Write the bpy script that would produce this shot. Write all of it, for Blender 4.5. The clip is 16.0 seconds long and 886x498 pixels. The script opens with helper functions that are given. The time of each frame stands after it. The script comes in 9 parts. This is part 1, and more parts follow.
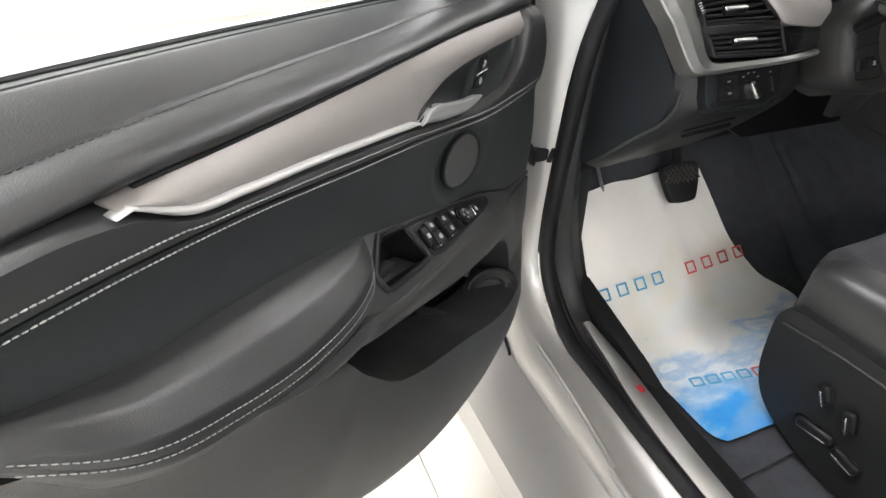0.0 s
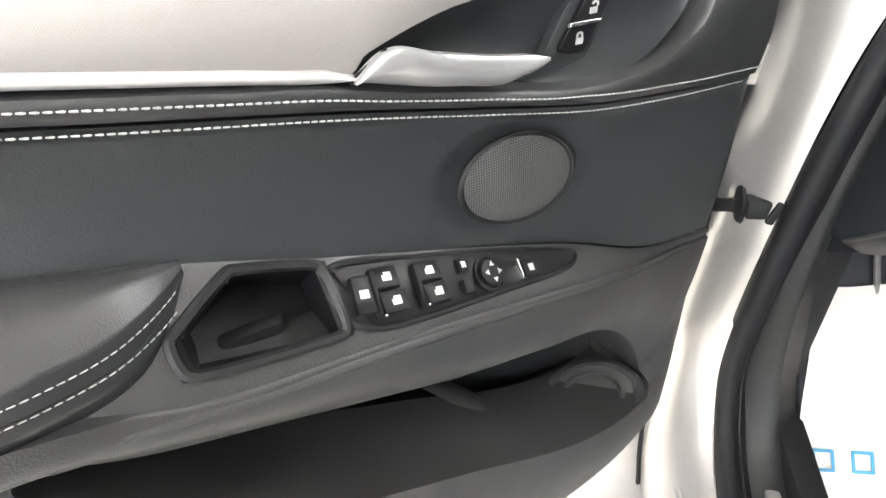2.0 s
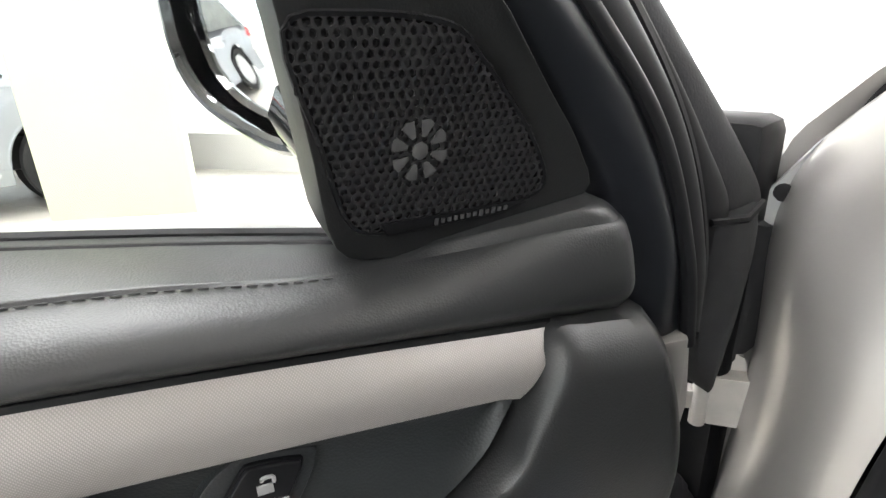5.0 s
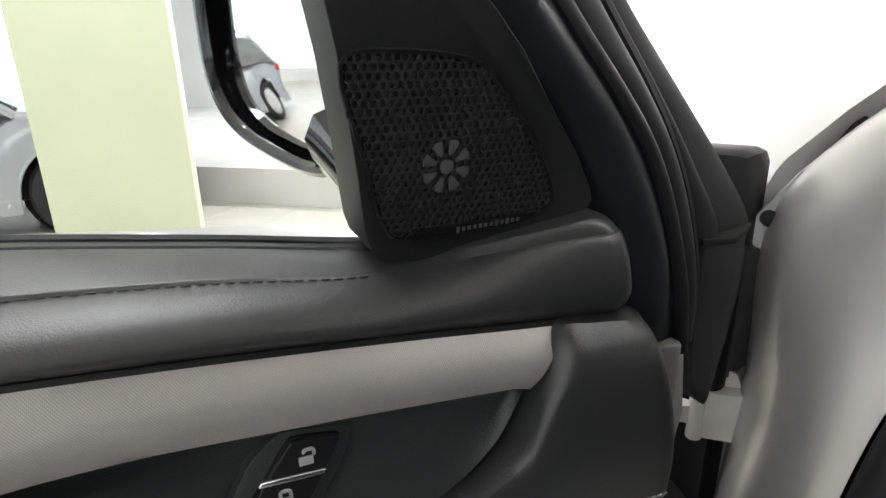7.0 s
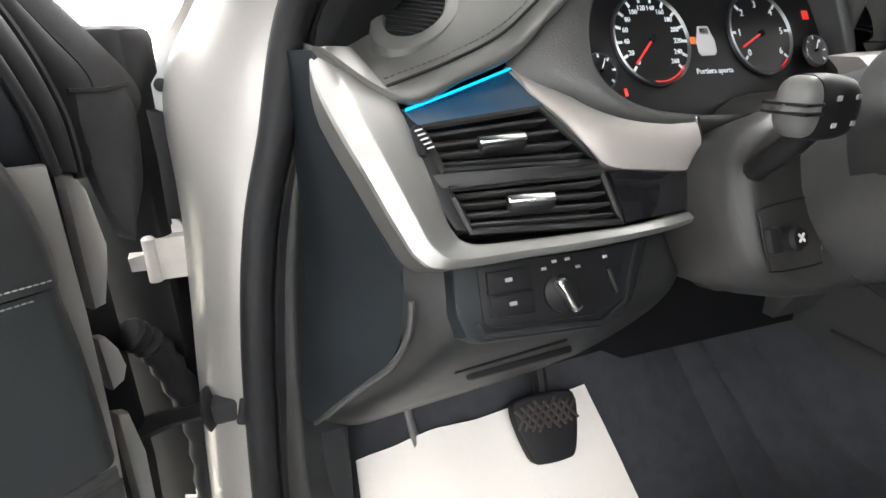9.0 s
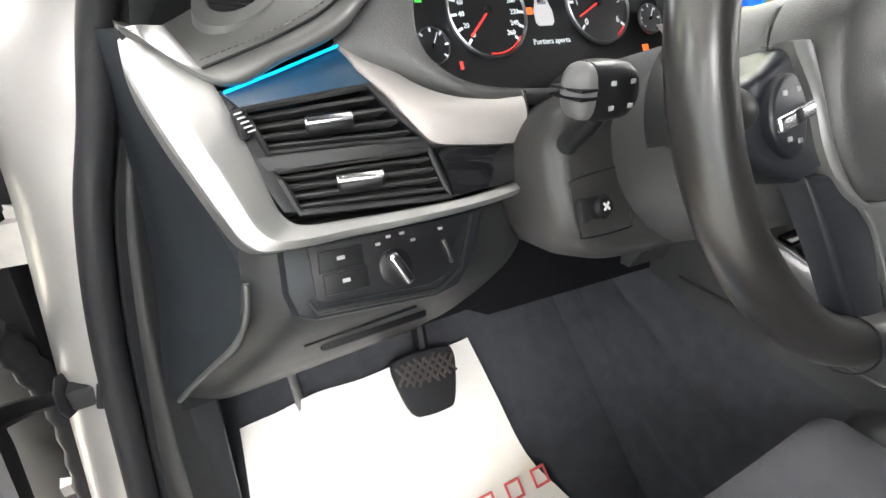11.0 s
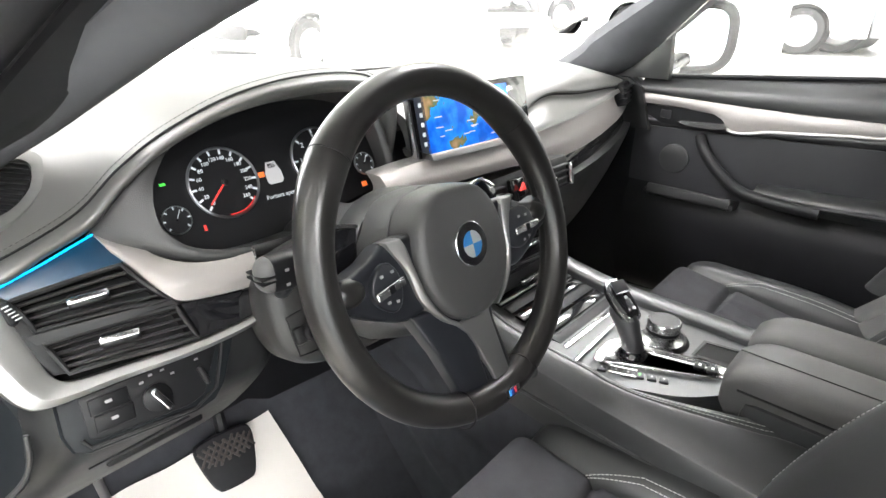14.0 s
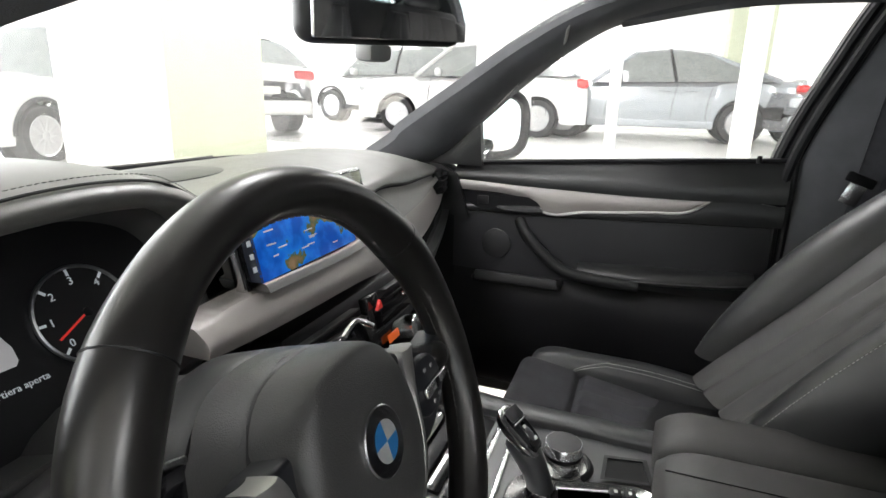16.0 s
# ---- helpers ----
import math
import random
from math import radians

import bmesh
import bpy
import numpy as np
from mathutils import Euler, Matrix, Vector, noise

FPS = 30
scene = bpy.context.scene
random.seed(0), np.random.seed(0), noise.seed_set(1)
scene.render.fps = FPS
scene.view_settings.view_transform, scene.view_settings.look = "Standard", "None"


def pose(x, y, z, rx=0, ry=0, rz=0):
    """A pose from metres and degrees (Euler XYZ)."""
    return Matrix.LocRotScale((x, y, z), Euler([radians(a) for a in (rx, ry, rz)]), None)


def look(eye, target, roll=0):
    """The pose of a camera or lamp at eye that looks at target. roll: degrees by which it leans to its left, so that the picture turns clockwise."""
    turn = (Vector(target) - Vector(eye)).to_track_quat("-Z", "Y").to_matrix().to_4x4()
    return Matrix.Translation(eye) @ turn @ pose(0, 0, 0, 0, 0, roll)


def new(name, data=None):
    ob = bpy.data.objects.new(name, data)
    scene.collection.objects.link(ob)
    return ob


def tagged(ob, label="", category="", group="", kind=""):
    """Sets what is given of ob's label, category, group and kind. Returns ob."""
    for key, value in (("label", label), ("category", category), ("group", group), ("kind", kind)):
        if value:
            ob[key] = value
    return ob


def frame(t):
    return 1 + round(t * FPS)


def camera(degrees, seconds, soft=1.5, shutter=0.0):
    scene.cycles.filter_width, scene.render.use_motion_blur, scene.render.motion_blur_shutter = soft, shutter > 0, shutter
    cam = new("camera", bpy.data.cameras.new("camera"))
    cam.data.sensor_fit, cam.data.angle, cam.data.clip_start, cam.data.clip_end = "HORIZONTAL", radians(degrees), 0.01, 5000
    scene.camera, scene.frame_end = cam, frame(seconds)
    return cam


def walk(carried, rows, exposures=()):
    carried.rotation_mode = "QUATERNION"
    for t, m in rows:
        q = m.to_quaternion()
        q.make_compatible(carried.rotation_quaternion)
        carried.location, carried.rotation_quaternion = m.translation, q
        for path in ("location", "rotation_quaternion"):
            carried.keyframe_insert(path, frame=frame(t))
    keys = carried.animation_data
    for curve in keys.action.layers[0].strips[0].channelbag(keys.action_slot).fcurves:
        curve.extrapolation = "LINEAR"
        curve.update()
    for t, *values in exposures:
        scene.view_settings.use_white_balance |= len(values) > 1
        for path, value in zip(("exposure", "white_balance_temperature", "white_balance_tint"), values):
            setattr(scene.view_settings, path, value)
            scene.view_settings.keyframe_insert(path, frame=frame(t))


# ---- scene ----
cam = camera(77.0, 16.0)
PATH = [
    (0, (-1.3961, -0.3681, 1.2298), (-0.7017, 1.1727, -0.0821), 0.5),
    (0.5, (-1.2709, -0.3189, 1.2019), (-1.1104, 1.3675, -0.1045), -1.2),
    (1, (-1.2121, -0.2611, 1.1752), (-1.2966, 1.421, -0.1452), -1.7),
    (1.5, (-1.1863, -0.2174, 1.1276), (-1.3386, 1.421, -0.127), -2.05),
    (2, (-1.152, -0.175, 1.096), (-1.357, 1.419, -0.095), -2.8),
    (2.5, (-1.122, -0.134, 1.085), (-1.403, 1.436, -0.122), -2.6),
    (3, (-1.067, -0.087, 1.087), (-1.425, 1.484, -0.098), -3.3),
    (3.5, (-1.033, -0.027, 1.117), (-1.427, 1.531, -0.074), -1.8),
    (4, (-1.018, 0.03, 1.128), (-1.45, 1.703, 0.121), -2.1),
    (4.5, (-1.002, 0.054, 1.154), (-1.498, 1.801, 0.315), -2.3),
    (6.8, (-1.0013, 0.0449, 1.1474), (-1.5663, 2.003, 0.4957), -1.3),
    (7, (-1.0013, 0.0203, 1.1517), (-1.5598, 1.9784, 0.4957), -1.1),
    (7.5, (-0.9895, -0.0375, 1.1367), (-1.3287, 1.9699, 0.4776), -1.3),
    (8, (-0.9649, -0.0984, 1.1313), (-0.7573, 1.9078, 0.4155), -0.5),
    (8.5, (-0.9168, -0.1241, 1.1067), (-0.3026, 1.7987, 0.3973), -0.9),
    (9, (-0.8622, -0.1156, 1.0842), (-0.0576, 1.712, 0.316), -0.8),
    (9.5, (-0.8141, -0.1017, 1.0618), (0.0741, 1.6703, 0.2539), -0.9),
    (9.7, (-0.8023, -0.0995, 1.0564), (0.104, 1.6542, 0.2304), -0.9),
    (11.8, (-0.798, -0.2151, 1.1656), (0.2773, 1.3536, 0.1854), 0.0),
    (12, (-0.7969, -0.229, 1.1795), (0.3095, 1.3225, 0.2058), 0.0),
    (12.5, (-0.7841, -0.2589, 1.2137), (0.4079, 1.2273, 0.2379), 0.1),
    (13, (-0.7734, -0.2878, 1.2383), (0.5117, 1.1331, 0.2849), 0.3),
    (13.5, (-0.7638, -0.3071, 1.2576), (0.6005, 1.0582, 0.3331), 0.4),
    (14, (-0.7712, -0.3306, 1.2768), (0.6668, 0.9908, 0.4016), 0.4),
    (14.5, (-0.7755, -0.321, 1.2886), (0.7503, 0.9405, 0.4754), 0.4),
    (15, (-0.7338, -0.2761, 1.28), (0.9279, 0.8496, 0.5385), 0.8),
    (15.5, (-0.6974, -0.2161, 1.2779), (1.1045, 0.7362, 0.6252), 1.0),
    (16, (-0.6503, -0.1391, 1.2661), (1.2885, 0.5618, 0.6905), 1.5),
]
walk(cam, [(t, look(eye, target, roll)) for t, eye, target, roll in PATH], [(0, -0.62), (1, -0.2), (2, 0.58), (2.5, 0.85), (3, 0.85), (3.5, 0.6), (4, 0.05), (4.5, -0.25), (7, -1.32), (7.5, -1.25), (8, -0.27), (8.5, 0.14), (9, 0.25), (12, 0.82), (13, 0.78), (14, 0.5), (15, -0.15), (16, -0.75)])

# ---- light ----
world = bpy.data.worlds.new("sky")
scene.world = world
world.use_nodes = True
wn = world.node_tree.nodes
sky = wn.new("ShaderNodeTexSky")
sky.sky_type = "NISHITA"
sky.sun_disc = False
sky.sun_elevation = radians(50)
sky.sun_rotation = radians(200)
wn["Background"].inputs["Strength"].default_value = 0.12
world.node_tree.links.new(sky.outputs[0], wn["Background"].inputs["Color"])


def area(name, eye, target, sx, sy, watts, colour=(1, 1, 1)):
    d = bpy.data.lights.new(name, "AREA")
    d.shape, d.size, d.size_y, d.energy, d.color = "RECTANGLE", sx, sy, watts, colour
    ob = new(name, d)
    ob.matrix_world = look(eye, target)
    return ob


# ceiling panels of the showroom, and added daylight fill from three sides
for lx in (-6.5, -2.2, 2.2, 6.5, 11.0):
    for ly in (-4.0, 1.0, 6.0):
        area("ceiling_panel_light", (lx, ly, 3.52), (lx, ly, 0), 1.5, 0.9, 205, (1.0, 0.982, 1.0))
area("window_daylight", (-2.0, -7.6, 2.0), (-1.0, 0, 1.1), 11.0, 3.0, 190, (0.935, 0.955, 1.0))
area("window_daylight", (-11.6, 0.0, 2.0), (0, 0, 1.1), 11.0, 3.0, 50, (0.95, 0.98, 1.0))
# no window in this wall: fill that brightens dash top and background
area("window_daylight", (1.0, 12.7, 2.1), (1.0, 0, 1.2), 18.0, 2.8, 3300, (0.97, 0.98, 1.0))

# ---- materials ----


def nodes_of(name):
    m = bpy.data.materials.new(name)
    m.use_nodes = True
    return m, m.node_tree.nodes, m.node_tree.links, m.node_tree.nodes["Principled BSDF"]


def ramp(n, l, src, lo, hi, a=0.35, b=0.65):
    r = n.new("ShaderNodeValToRGB")
    r.color_ramp.elements[0].position, r.color_ramp.elements[1].position = a, b
    r.color_ramp.elements[0].color, r.color_ramp.elements[1].color = (*lo, 1), (*hi, 1)
    l.new(src, r.inputs[0])
    return r.outputs[0]


def tex(n, l, kind, scale, detail=3.0, stretch=None):
    c = n.new("ShaderNodeTexCoord")
    t = n.new(kind)
    t.inputs["Scale"].default_value = scale
    if kind == "ShaderNodeTexNoise":
        t.inputs["Detail"].default_value = detail
    if stretch:
        mp = n.new("ShaderNodeMapping")
        mp.inputs["Scale"].default_value = stretch
        l.new(c.outputs["Object"], mp.inputs[0])
        l.new(mp.outputs[0], t.inputs["Vector"])
    else:
        l.new(c.outputs["Object"], t.inputs["Vector"])
    return t


def surface(name, colour, rough, metal=0.0, vary=0.12, big=6.0, grain=400.0, bump=0.15, kind="noise", coat=0.0, stretch=None, depth=0.0006, spec=0.5):
    """A surface with stains at one scale and grain at another."""
    m, n, l, p = nodes_of(name)
    lo = tuple(c * (1 - vary) for c in colour)
    hi = tuple(min(1.0, c * (1 + vary)) for c in colour)
    t1 = tex(n, l, "ShaderNodeTexNoise", big, 4)
    l.new(ramp(n, l, t1.outputs["Fac"], lo, hi), p.inputs["Base Color"])
    p.inputs["Metallic"].default_value = metal
    p.inputs["Coat Weight"].default_value = coat
    p.inputs["Specular IOR Level"].default_value = spec
    r = n.new("ShaderNodeMapRange")
    r.inputs[3].default_value, r.inputs[4].default_value = max(0.02, rough - 0.06), min(1, rough + 0.06)
    t3 = tex(n, l, "ShaderNodeTexNoise", big * 5, 3)
    l.new(t3.outputs["Fac"], r.inputs[0])
    l.new(r.outputs[0], p.inputs["Roughness"])
    if bump:
        t2 = tex(n, l, "ShaderNodeTexVoronoi" if kind == "leather" else "ShaderNodeTexNoise", grain, 2, stretch)
        b = n.new("ShaderNodeBump")
        b.inputs["Strength"].default_value, b.inputs["Distance"].default_value = bump, depth
        l.new(t2.outputs[0], b.inputs["Height"])
        l.new(b.outputs[0], p.inputs["Normal"])
    return m


def glow(name, colour, strength):
    m, n, l, p = nodes_of(name)
    p.inputs["Base Color"].default_value = (*[c * 0.5 for c in colour], 1)
    p.inputs["Emission Color"].default_value = (*colour, 1)
    p.inputs["Emission Strength"].default_value = strength
    return m


def glassy(name, colour=(1, 1, 1), rough=0.0):
    m, n, l, p = nodes_of(name)
    tr, gl, mix, fr = n.new("ShaderNodeBsdfTransparent"), n.new("ShaderNodeBsdfGlossy"), n.new("ShaderNodeMixShader"), n.new("ShaderNodeFresnel")
    tr.inputs[0].default_value = (*colour, 1)
    gl.inputs["Roughness"].default_value = rough
    fr.inputs[0].default_value = 1.45
    l.new(fr.outputs[0], mix.inputs[0])
    l.new(tr.outputs[0], mix.inputs[1])
    l.new(gl.outputs[0], mix.inputs[2])
    l.new(mix.outputs[0], n["Material Output"].inputs[0])
    return m


def striped(name, a, b, scale, rough, metal, bump=0.4, axis=(1, 1, 0)):
    """A fine woven relief: two crossing wave textures."""
    m, n, l, p = nodes_of(name)
    c = n.new("ShaderNodeTexCoord")
    waves = []
    for turn in (45, -45):
        mp = n.new("ShaderNodeMapping")
        mp.inputs["Rotation"].default_value = (0, radians(turn), 0)
        w = n.new("ShaderNodeTexWave")
        w.inputs["Scale"].default_value = scale
        w.inputs["Distortion"].default_value = 0.3
        l.new(c.outputs["Object"], mp.inputs[0])
        l.new(mp.outputs[0], w.inputs["Vector"])
        waves.append(w)
    mul = n.new("ShaderNodeMath")
    mul.operation = "MULTIPLY"
    l.new(waves[0].outputs["Fac"], mul.inputs[0])
    l.new(waves[1].outputs["Fac"], mul.inputs[1])
    l.new(ramp(n, l, mul.outputs[0], a, b, 0.1, 0.7), p.inputs["Base Color"])
    bp = n.new("ShaderNodeBump")
    bp.inputs["Strength"].default_value, bp.inputs["Distance"].default_value = bump, 0.0004
    l.new(mul.outputs[0], bp.inputs["Height"])
    l.new(bp.outputs[0], p.inputs["Normal"])
    p.inputs["Roughness"].default_value, p.inputs["Metallic"].default_value = rough, metal
    return m


M_LEATHER = surface("black leather", (0.024, 0.0246, 0.0252), 0.40, vary=0.15, big=5, grain=1100, bump=0.14, kind="leather")
M_SOFT = surface("soft black dashboard skin", (0.035, 0.035, 0.035), 0.44, vary=0.12, big=4, grain=900, bump=0.28, kind="leather")
M_MID = surface("dark grey door covering", (0.020, 0.0228, 0.024), 0.52, vary=0.10, big=4, grain=800, bump=0.22, kind="leather")
M_PLASTIC = surface("black grained plastic", (0.0135, 0.0138, 0.0142), 0.44, vary=0.14, big=8, grain=1100, bump=0.2, spec=0.27)
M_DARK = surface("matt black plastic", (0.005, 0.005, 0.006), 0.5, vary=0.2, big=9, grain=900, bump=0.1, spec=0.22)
M_HOLEB = surface("near-black duct shade", (0.003, 0.003, 0.003), 0.9, bump=0)
# lightened copy of M_SOFT: light through the windscreen put into its colour
M_SOFT_LIT = surface("soft black skin lightened for window light", (0.085, 0.084, 0.080), 0.42, vary=0.10, big=4, grain=900, bump=0.18, kind="leather", spec=0.8)
# darker copy of M_MID for the far door: shade put into its colour
M_FDOOR = surface("door covering darkened for shade", (0.018, 0.018, 0.020), 0.55, vary=0.12, big=4, grain=800, bump=0.2, kind="leather", spec=0.35)
M_CAP = surface("blue-black soft plastic", (0.0095, 0.0115, 0.0135), 0.5, vary=0.1, big=5, grain=900, bump=0.1, spec=0.22)
M_GLOSS2 = surface("satin black frame cover", (0.010, 0.011, 0.014), 0.34, vary=0.1, big=8, bump=0.03, spec=0.4)
M_FLAP = surface("black cloth", (0.020, 0.020, 0.022), 0.75, vary=0.2, big=20, grain=600, bump=0.3)
M_RUBBER = surface("black rubber seal", (0.0085, 0.0085, 0.0100), 0.6, vary=0.2, big=12, grain=300, bump=0.1, spec=0.28)
M_SATIN = surface("satin black switch plastic", (0.009, 0.009, 0.010), 0.40, vary=0.1, big=1.0, grain=900, bump=0.06, spec=0.22)
M_PRINT = surface("grey switch print", (0.30, 0.30, 0.30), 0.5, vary=0.03, bump=0)
M_GLOSS = surface("gloss black trim", (0.008, 0.008, 0.009), 0.08, vary=0.1, bump=0, coat=0.6)
M_CHROME = surface("satin chrome", (0.72, 0.72, 0.73), 0.24, metal=1.0, vary=0.05, big=20, grain=500, bump=0.03)
M_ALU = surface("brushed aluminium", (0.55, 0.54, 0.53), 0.36, metal=0.9, vary=0.05, big=10, grain=300, bump=0.08, stretch=(1, 1, 30))
M_SILVER = surface("satin silver paint", (0.29, 0.288, 0.283), 0.42, metal=0.85, vary=0.06, big=6, grain=900, bump=0.04)
M_WEAVE = striped("woven aluminium trim", (0.285, 0.266, 0.256), (0.375, 0.352, 0.338), 430, 0.42, 0.35, 0.25)
M_WHITE = surface("silver white car paint", (0.40, 0.387, 0.373), 0.38, metal=0.6, vary=0.03, big=3, grain=60, bump=0.02, coat=0.3, depth=0.002)
M_PWHITE = surface("white car paint", (0.62, 0.62, 0.61), 0.24, vary=0.03, big=3, grain=60, bump=0.02, coat=0.7, depth=0.002)
M_HANDLE = surface("satin silver handle", (0.47, 0.47, 0.47), 0.33, metal=0.65, vary=0.04, big=20, bump=0)
M_LIP = surface("smooth aluminium lip", (0.43, 0.42, 0.415), 0.42, metal=0.35, vary=0.03, bump=0)
M_CARPET = surface("black carpet", (0.042, 0.044, 0.051), 0.95, vary=0.12, big=40, grain=900, bump=0.8, depth=0.002)
M_THREAD = surface("grey thread", (0.36, 0.36, 0.35), 0.7, vary=0.15, big=200, bump=0)
M_THREAD_D = surface("dark thread", (0.035, 0.035, 0.035), 0.7, vary=0.15, big=200, bump=0)
M_ICON = surface("white switch print", (0.55, 0.55, 0.54), 0.5, vary=0.03, bump=0)
M_ALCANTARA = surface("dark grey suede cloth", (0.030, 0.030, 0.034), 0.92, vary=0.2, big=18, grain=1500, bump=0.5, depth=0.001)
M_GLASS = glassy("clear glass", (0.93, 0.96, 0.95))
def dusty(name, colour, film):
    """Clear glass with bright haze put into it by a thin pale film."""
    m = glassy(name, colour)
    n, l = m.node_tree.nodes, m.node_tree.links
    last = n["Material Output"].inputs[0].links[0].from_socket
    tl, mix = n.new("ShaderNodeBsdfTranslucent"), n.new("ShaderNodeMixShader")
    tl.inputs[0].default_value = (0.8, 0.8, 0.78, 1)
    mix.inputs[0].default_value = film
    l.new(last, mix.inputs[1])
    l.new(tl.outputs[0], mix.inputs[2])
    l.new(mix.outputs[0], n["Material Output"].inputs[0])
    return m


M_HAZY = dusty("faintly hazy glass", (0.95, 0.97, 0.96), 0.07)
M_TINT = glassy("tinted car glass", (0.30, 0.34, 0.34))
M_MIRROR = surface("mirror", (0.9, 0.9, 0.9), 0.02, metal=1.0, vary=0.0, bump=0)

# ---- building helpers ----


def fn(pts):
    """A smooth curve y(x) through a few control points."""
    xs = np.array([p[0] for p in pts], float)
    ys = np.array([p[1] for p in pts], float)
    if xs[0] > xs[-1]:
        xs, ys = xs[::-1], ys[::-1]
    dx, dy = np.diff(xs), np.diff(ys)
    s = dy / dx
    m = np.concatenate([[s[0]], (s[:-1] * dx[1:] + s[1:] * dx[:-1]) / (dx[1:] + dx[:-1]), [s[-1]]]) if len(s) > 1 else np.array([s[0], s[0]])

    def f(x):
        x = min(max(x, xs[0]), xs[-1])
        i = min(int(np.searchsorted(xs, x, "right")) - 1, len(dx) - 1)
        h, t = dx[i], (x - xs[i]) / dx[i]
        return float((1 + 2 * t) * (1 - t) ** 2 * ys[i] + t * (1 - t) ** 2 * h * m[i] + t * t * (3 - 2 * t) * ys[i + 1] + t * t * (t - 1) * h * m[i + 1])

    return f


def spline(pts, n, closed=False):
    """n points on a Catmull-Rom curve through pts."""
    p = [Vector(q) for q in pts]
    k = len(p)
    out = []
    spans = k if closed else k - 1
    for i in range(n):
        a = i / n * spans if closed else i / (n - 1) * spans
        j = min(int(a), spans - 1)
        t = a - j
        g = (lambda q: p[q % k]) if closed else (lambda q: p[min(max(q, 0), k - 1)])
        p0, p1, p2, p3 = g(j - 1), g(j), g(j + 1), g(j + 2)
        out.append(0.5 * ((2 * p1) + (p2 - p0) * t + (2 * p0 - 5 * p1 + 4 * p2 - p3) * t * t + (3 * p1 - p0 - 3 * p2 + p3) * t ** 3))
    return out


def part(name, bm, material, parent=None, label="", smooth=38, kind=""):
    """Links a bmesh as one mesh object under a thing or a part."""
    bmesh.ops.recalc_face_normals(bm, faces=bm.faces)
    me = bpy.data.meshes.new(name)
    bm.to_mesh(me)
    bm.free()
    for f in me.polygons:
        f.use_smooth = True
    me.set_sharp_from_angle(angle=radians(smooth))
    for m in material if isinstance(material, (list, tuple)) else [material]:
        me.materials.append(m)
    ob = new(name, me)
    ob.parent = parent
    if label or kind:
        tagged(ob, label, kind=kind)
    return ob


def thing(name, label, category, m=None, group="", kind=""):
    ob = new(name)
    ob.empty_display_size = 0.05
    if m is not None:
        ob.matrix_world = m
    return tagged(ob, label, category, group, kind)


def grid(nu, nv, f, bm=None, close_u=False, close_v=False):
    bm = bm or bmesh.new()
    vs = [[bm.verts.new(f(i / (nu if close_u else nu - 1), j / (nv if close_v else nv - 1))) for j in range(nv)] for i in range(nu)]
    for i in range(nu if close_u else nu - 1):
        for j in range(nv if close_v else nv - 1):
            a, b, c, d = vs[i][j], vs[(i + 1) % nu][j], vs[(i + 1) % nu][(j + 1) % nv], vs[i][(j + 1) % nv]
            bm.faces.new((a, b, c, d))
    return bm


def skirt(bm, v):
    """Thickness: turns the open border of a sheet back along v."""
    e = [e for e in bm.edges if e.is_boundary]
    r = bmesh.ops.extrude_edge_only(bm, edges=e)
    for g in r["geom"]:
        if isinstance(g, bmesh.types.BMVert):
            g.co += Vector(v)
    return bm


def rbox(sx, sy, sz, r=0.003, seg=2, at=(0, 0, 0), bm=None, m=None):
    b = bmesh.new()
    bmesh.ops.create_cube(b, size=1.0, matrix=Matrix.Diagonal((sx, sy, sz, 1)))
    if r:
        bmesh.ops.bevel(b, geom=b.edges[:], offset=min(r, sx * 0.45, sy * 0.45, sz * 0.45), segments=seg, affect="EDGES", profile=0.5)
    b.transform(Matrix.Translation(at) @ (m or Matrix()))
    return merge(bm, b)


def merge(bm, b):
    if bm is None:
        return b
    me = bpy.data.meshes.new("tmp")
    b.to_mesh(me)
    b.free()
    bm.from_mesh(me)
    bpy.data.meshes.remove(me)
    return bm


def prism(outline, lo, hi, r=0.0, plane="xz", seg=2, bm=None):
    """A flat outline given depth between lo and hi along the third axis, with rounded rims."""
    b = bmesh.new()
    put = {"xz": lambda p, d: (p[0], d, p[1]), "xy": lambda p, d: (p[0], p[1], d), "yz": lambda p, d: (d, p[0], p[1])}[plane]
    f = b.faces.new([b.verts.new(put(p, lo)) for p in outline])
    e = bmesh.ops.extrude_face_region(b, geom=[f])
    move = Vector(put((0, 0), hi)) - Vector(put((0, 0), lo))
    top = [v for v in e["geom"] if isinstance(v, bmesh.types.BMVert)]
    bmesh.ops.translate(b, verts=top, vec=move)
    if r:
        faces = [g for g in e["geom"] if isinstance(g, bmesh.types.BMFace)]
        bmesh.ops.bevel(b, geom=[ed for fc in faces for ed in fc.edges], offset=r, segments=seg, affect="EDGES", profile=0.5, clamp_overlap=True)
    return merge(bm, b)


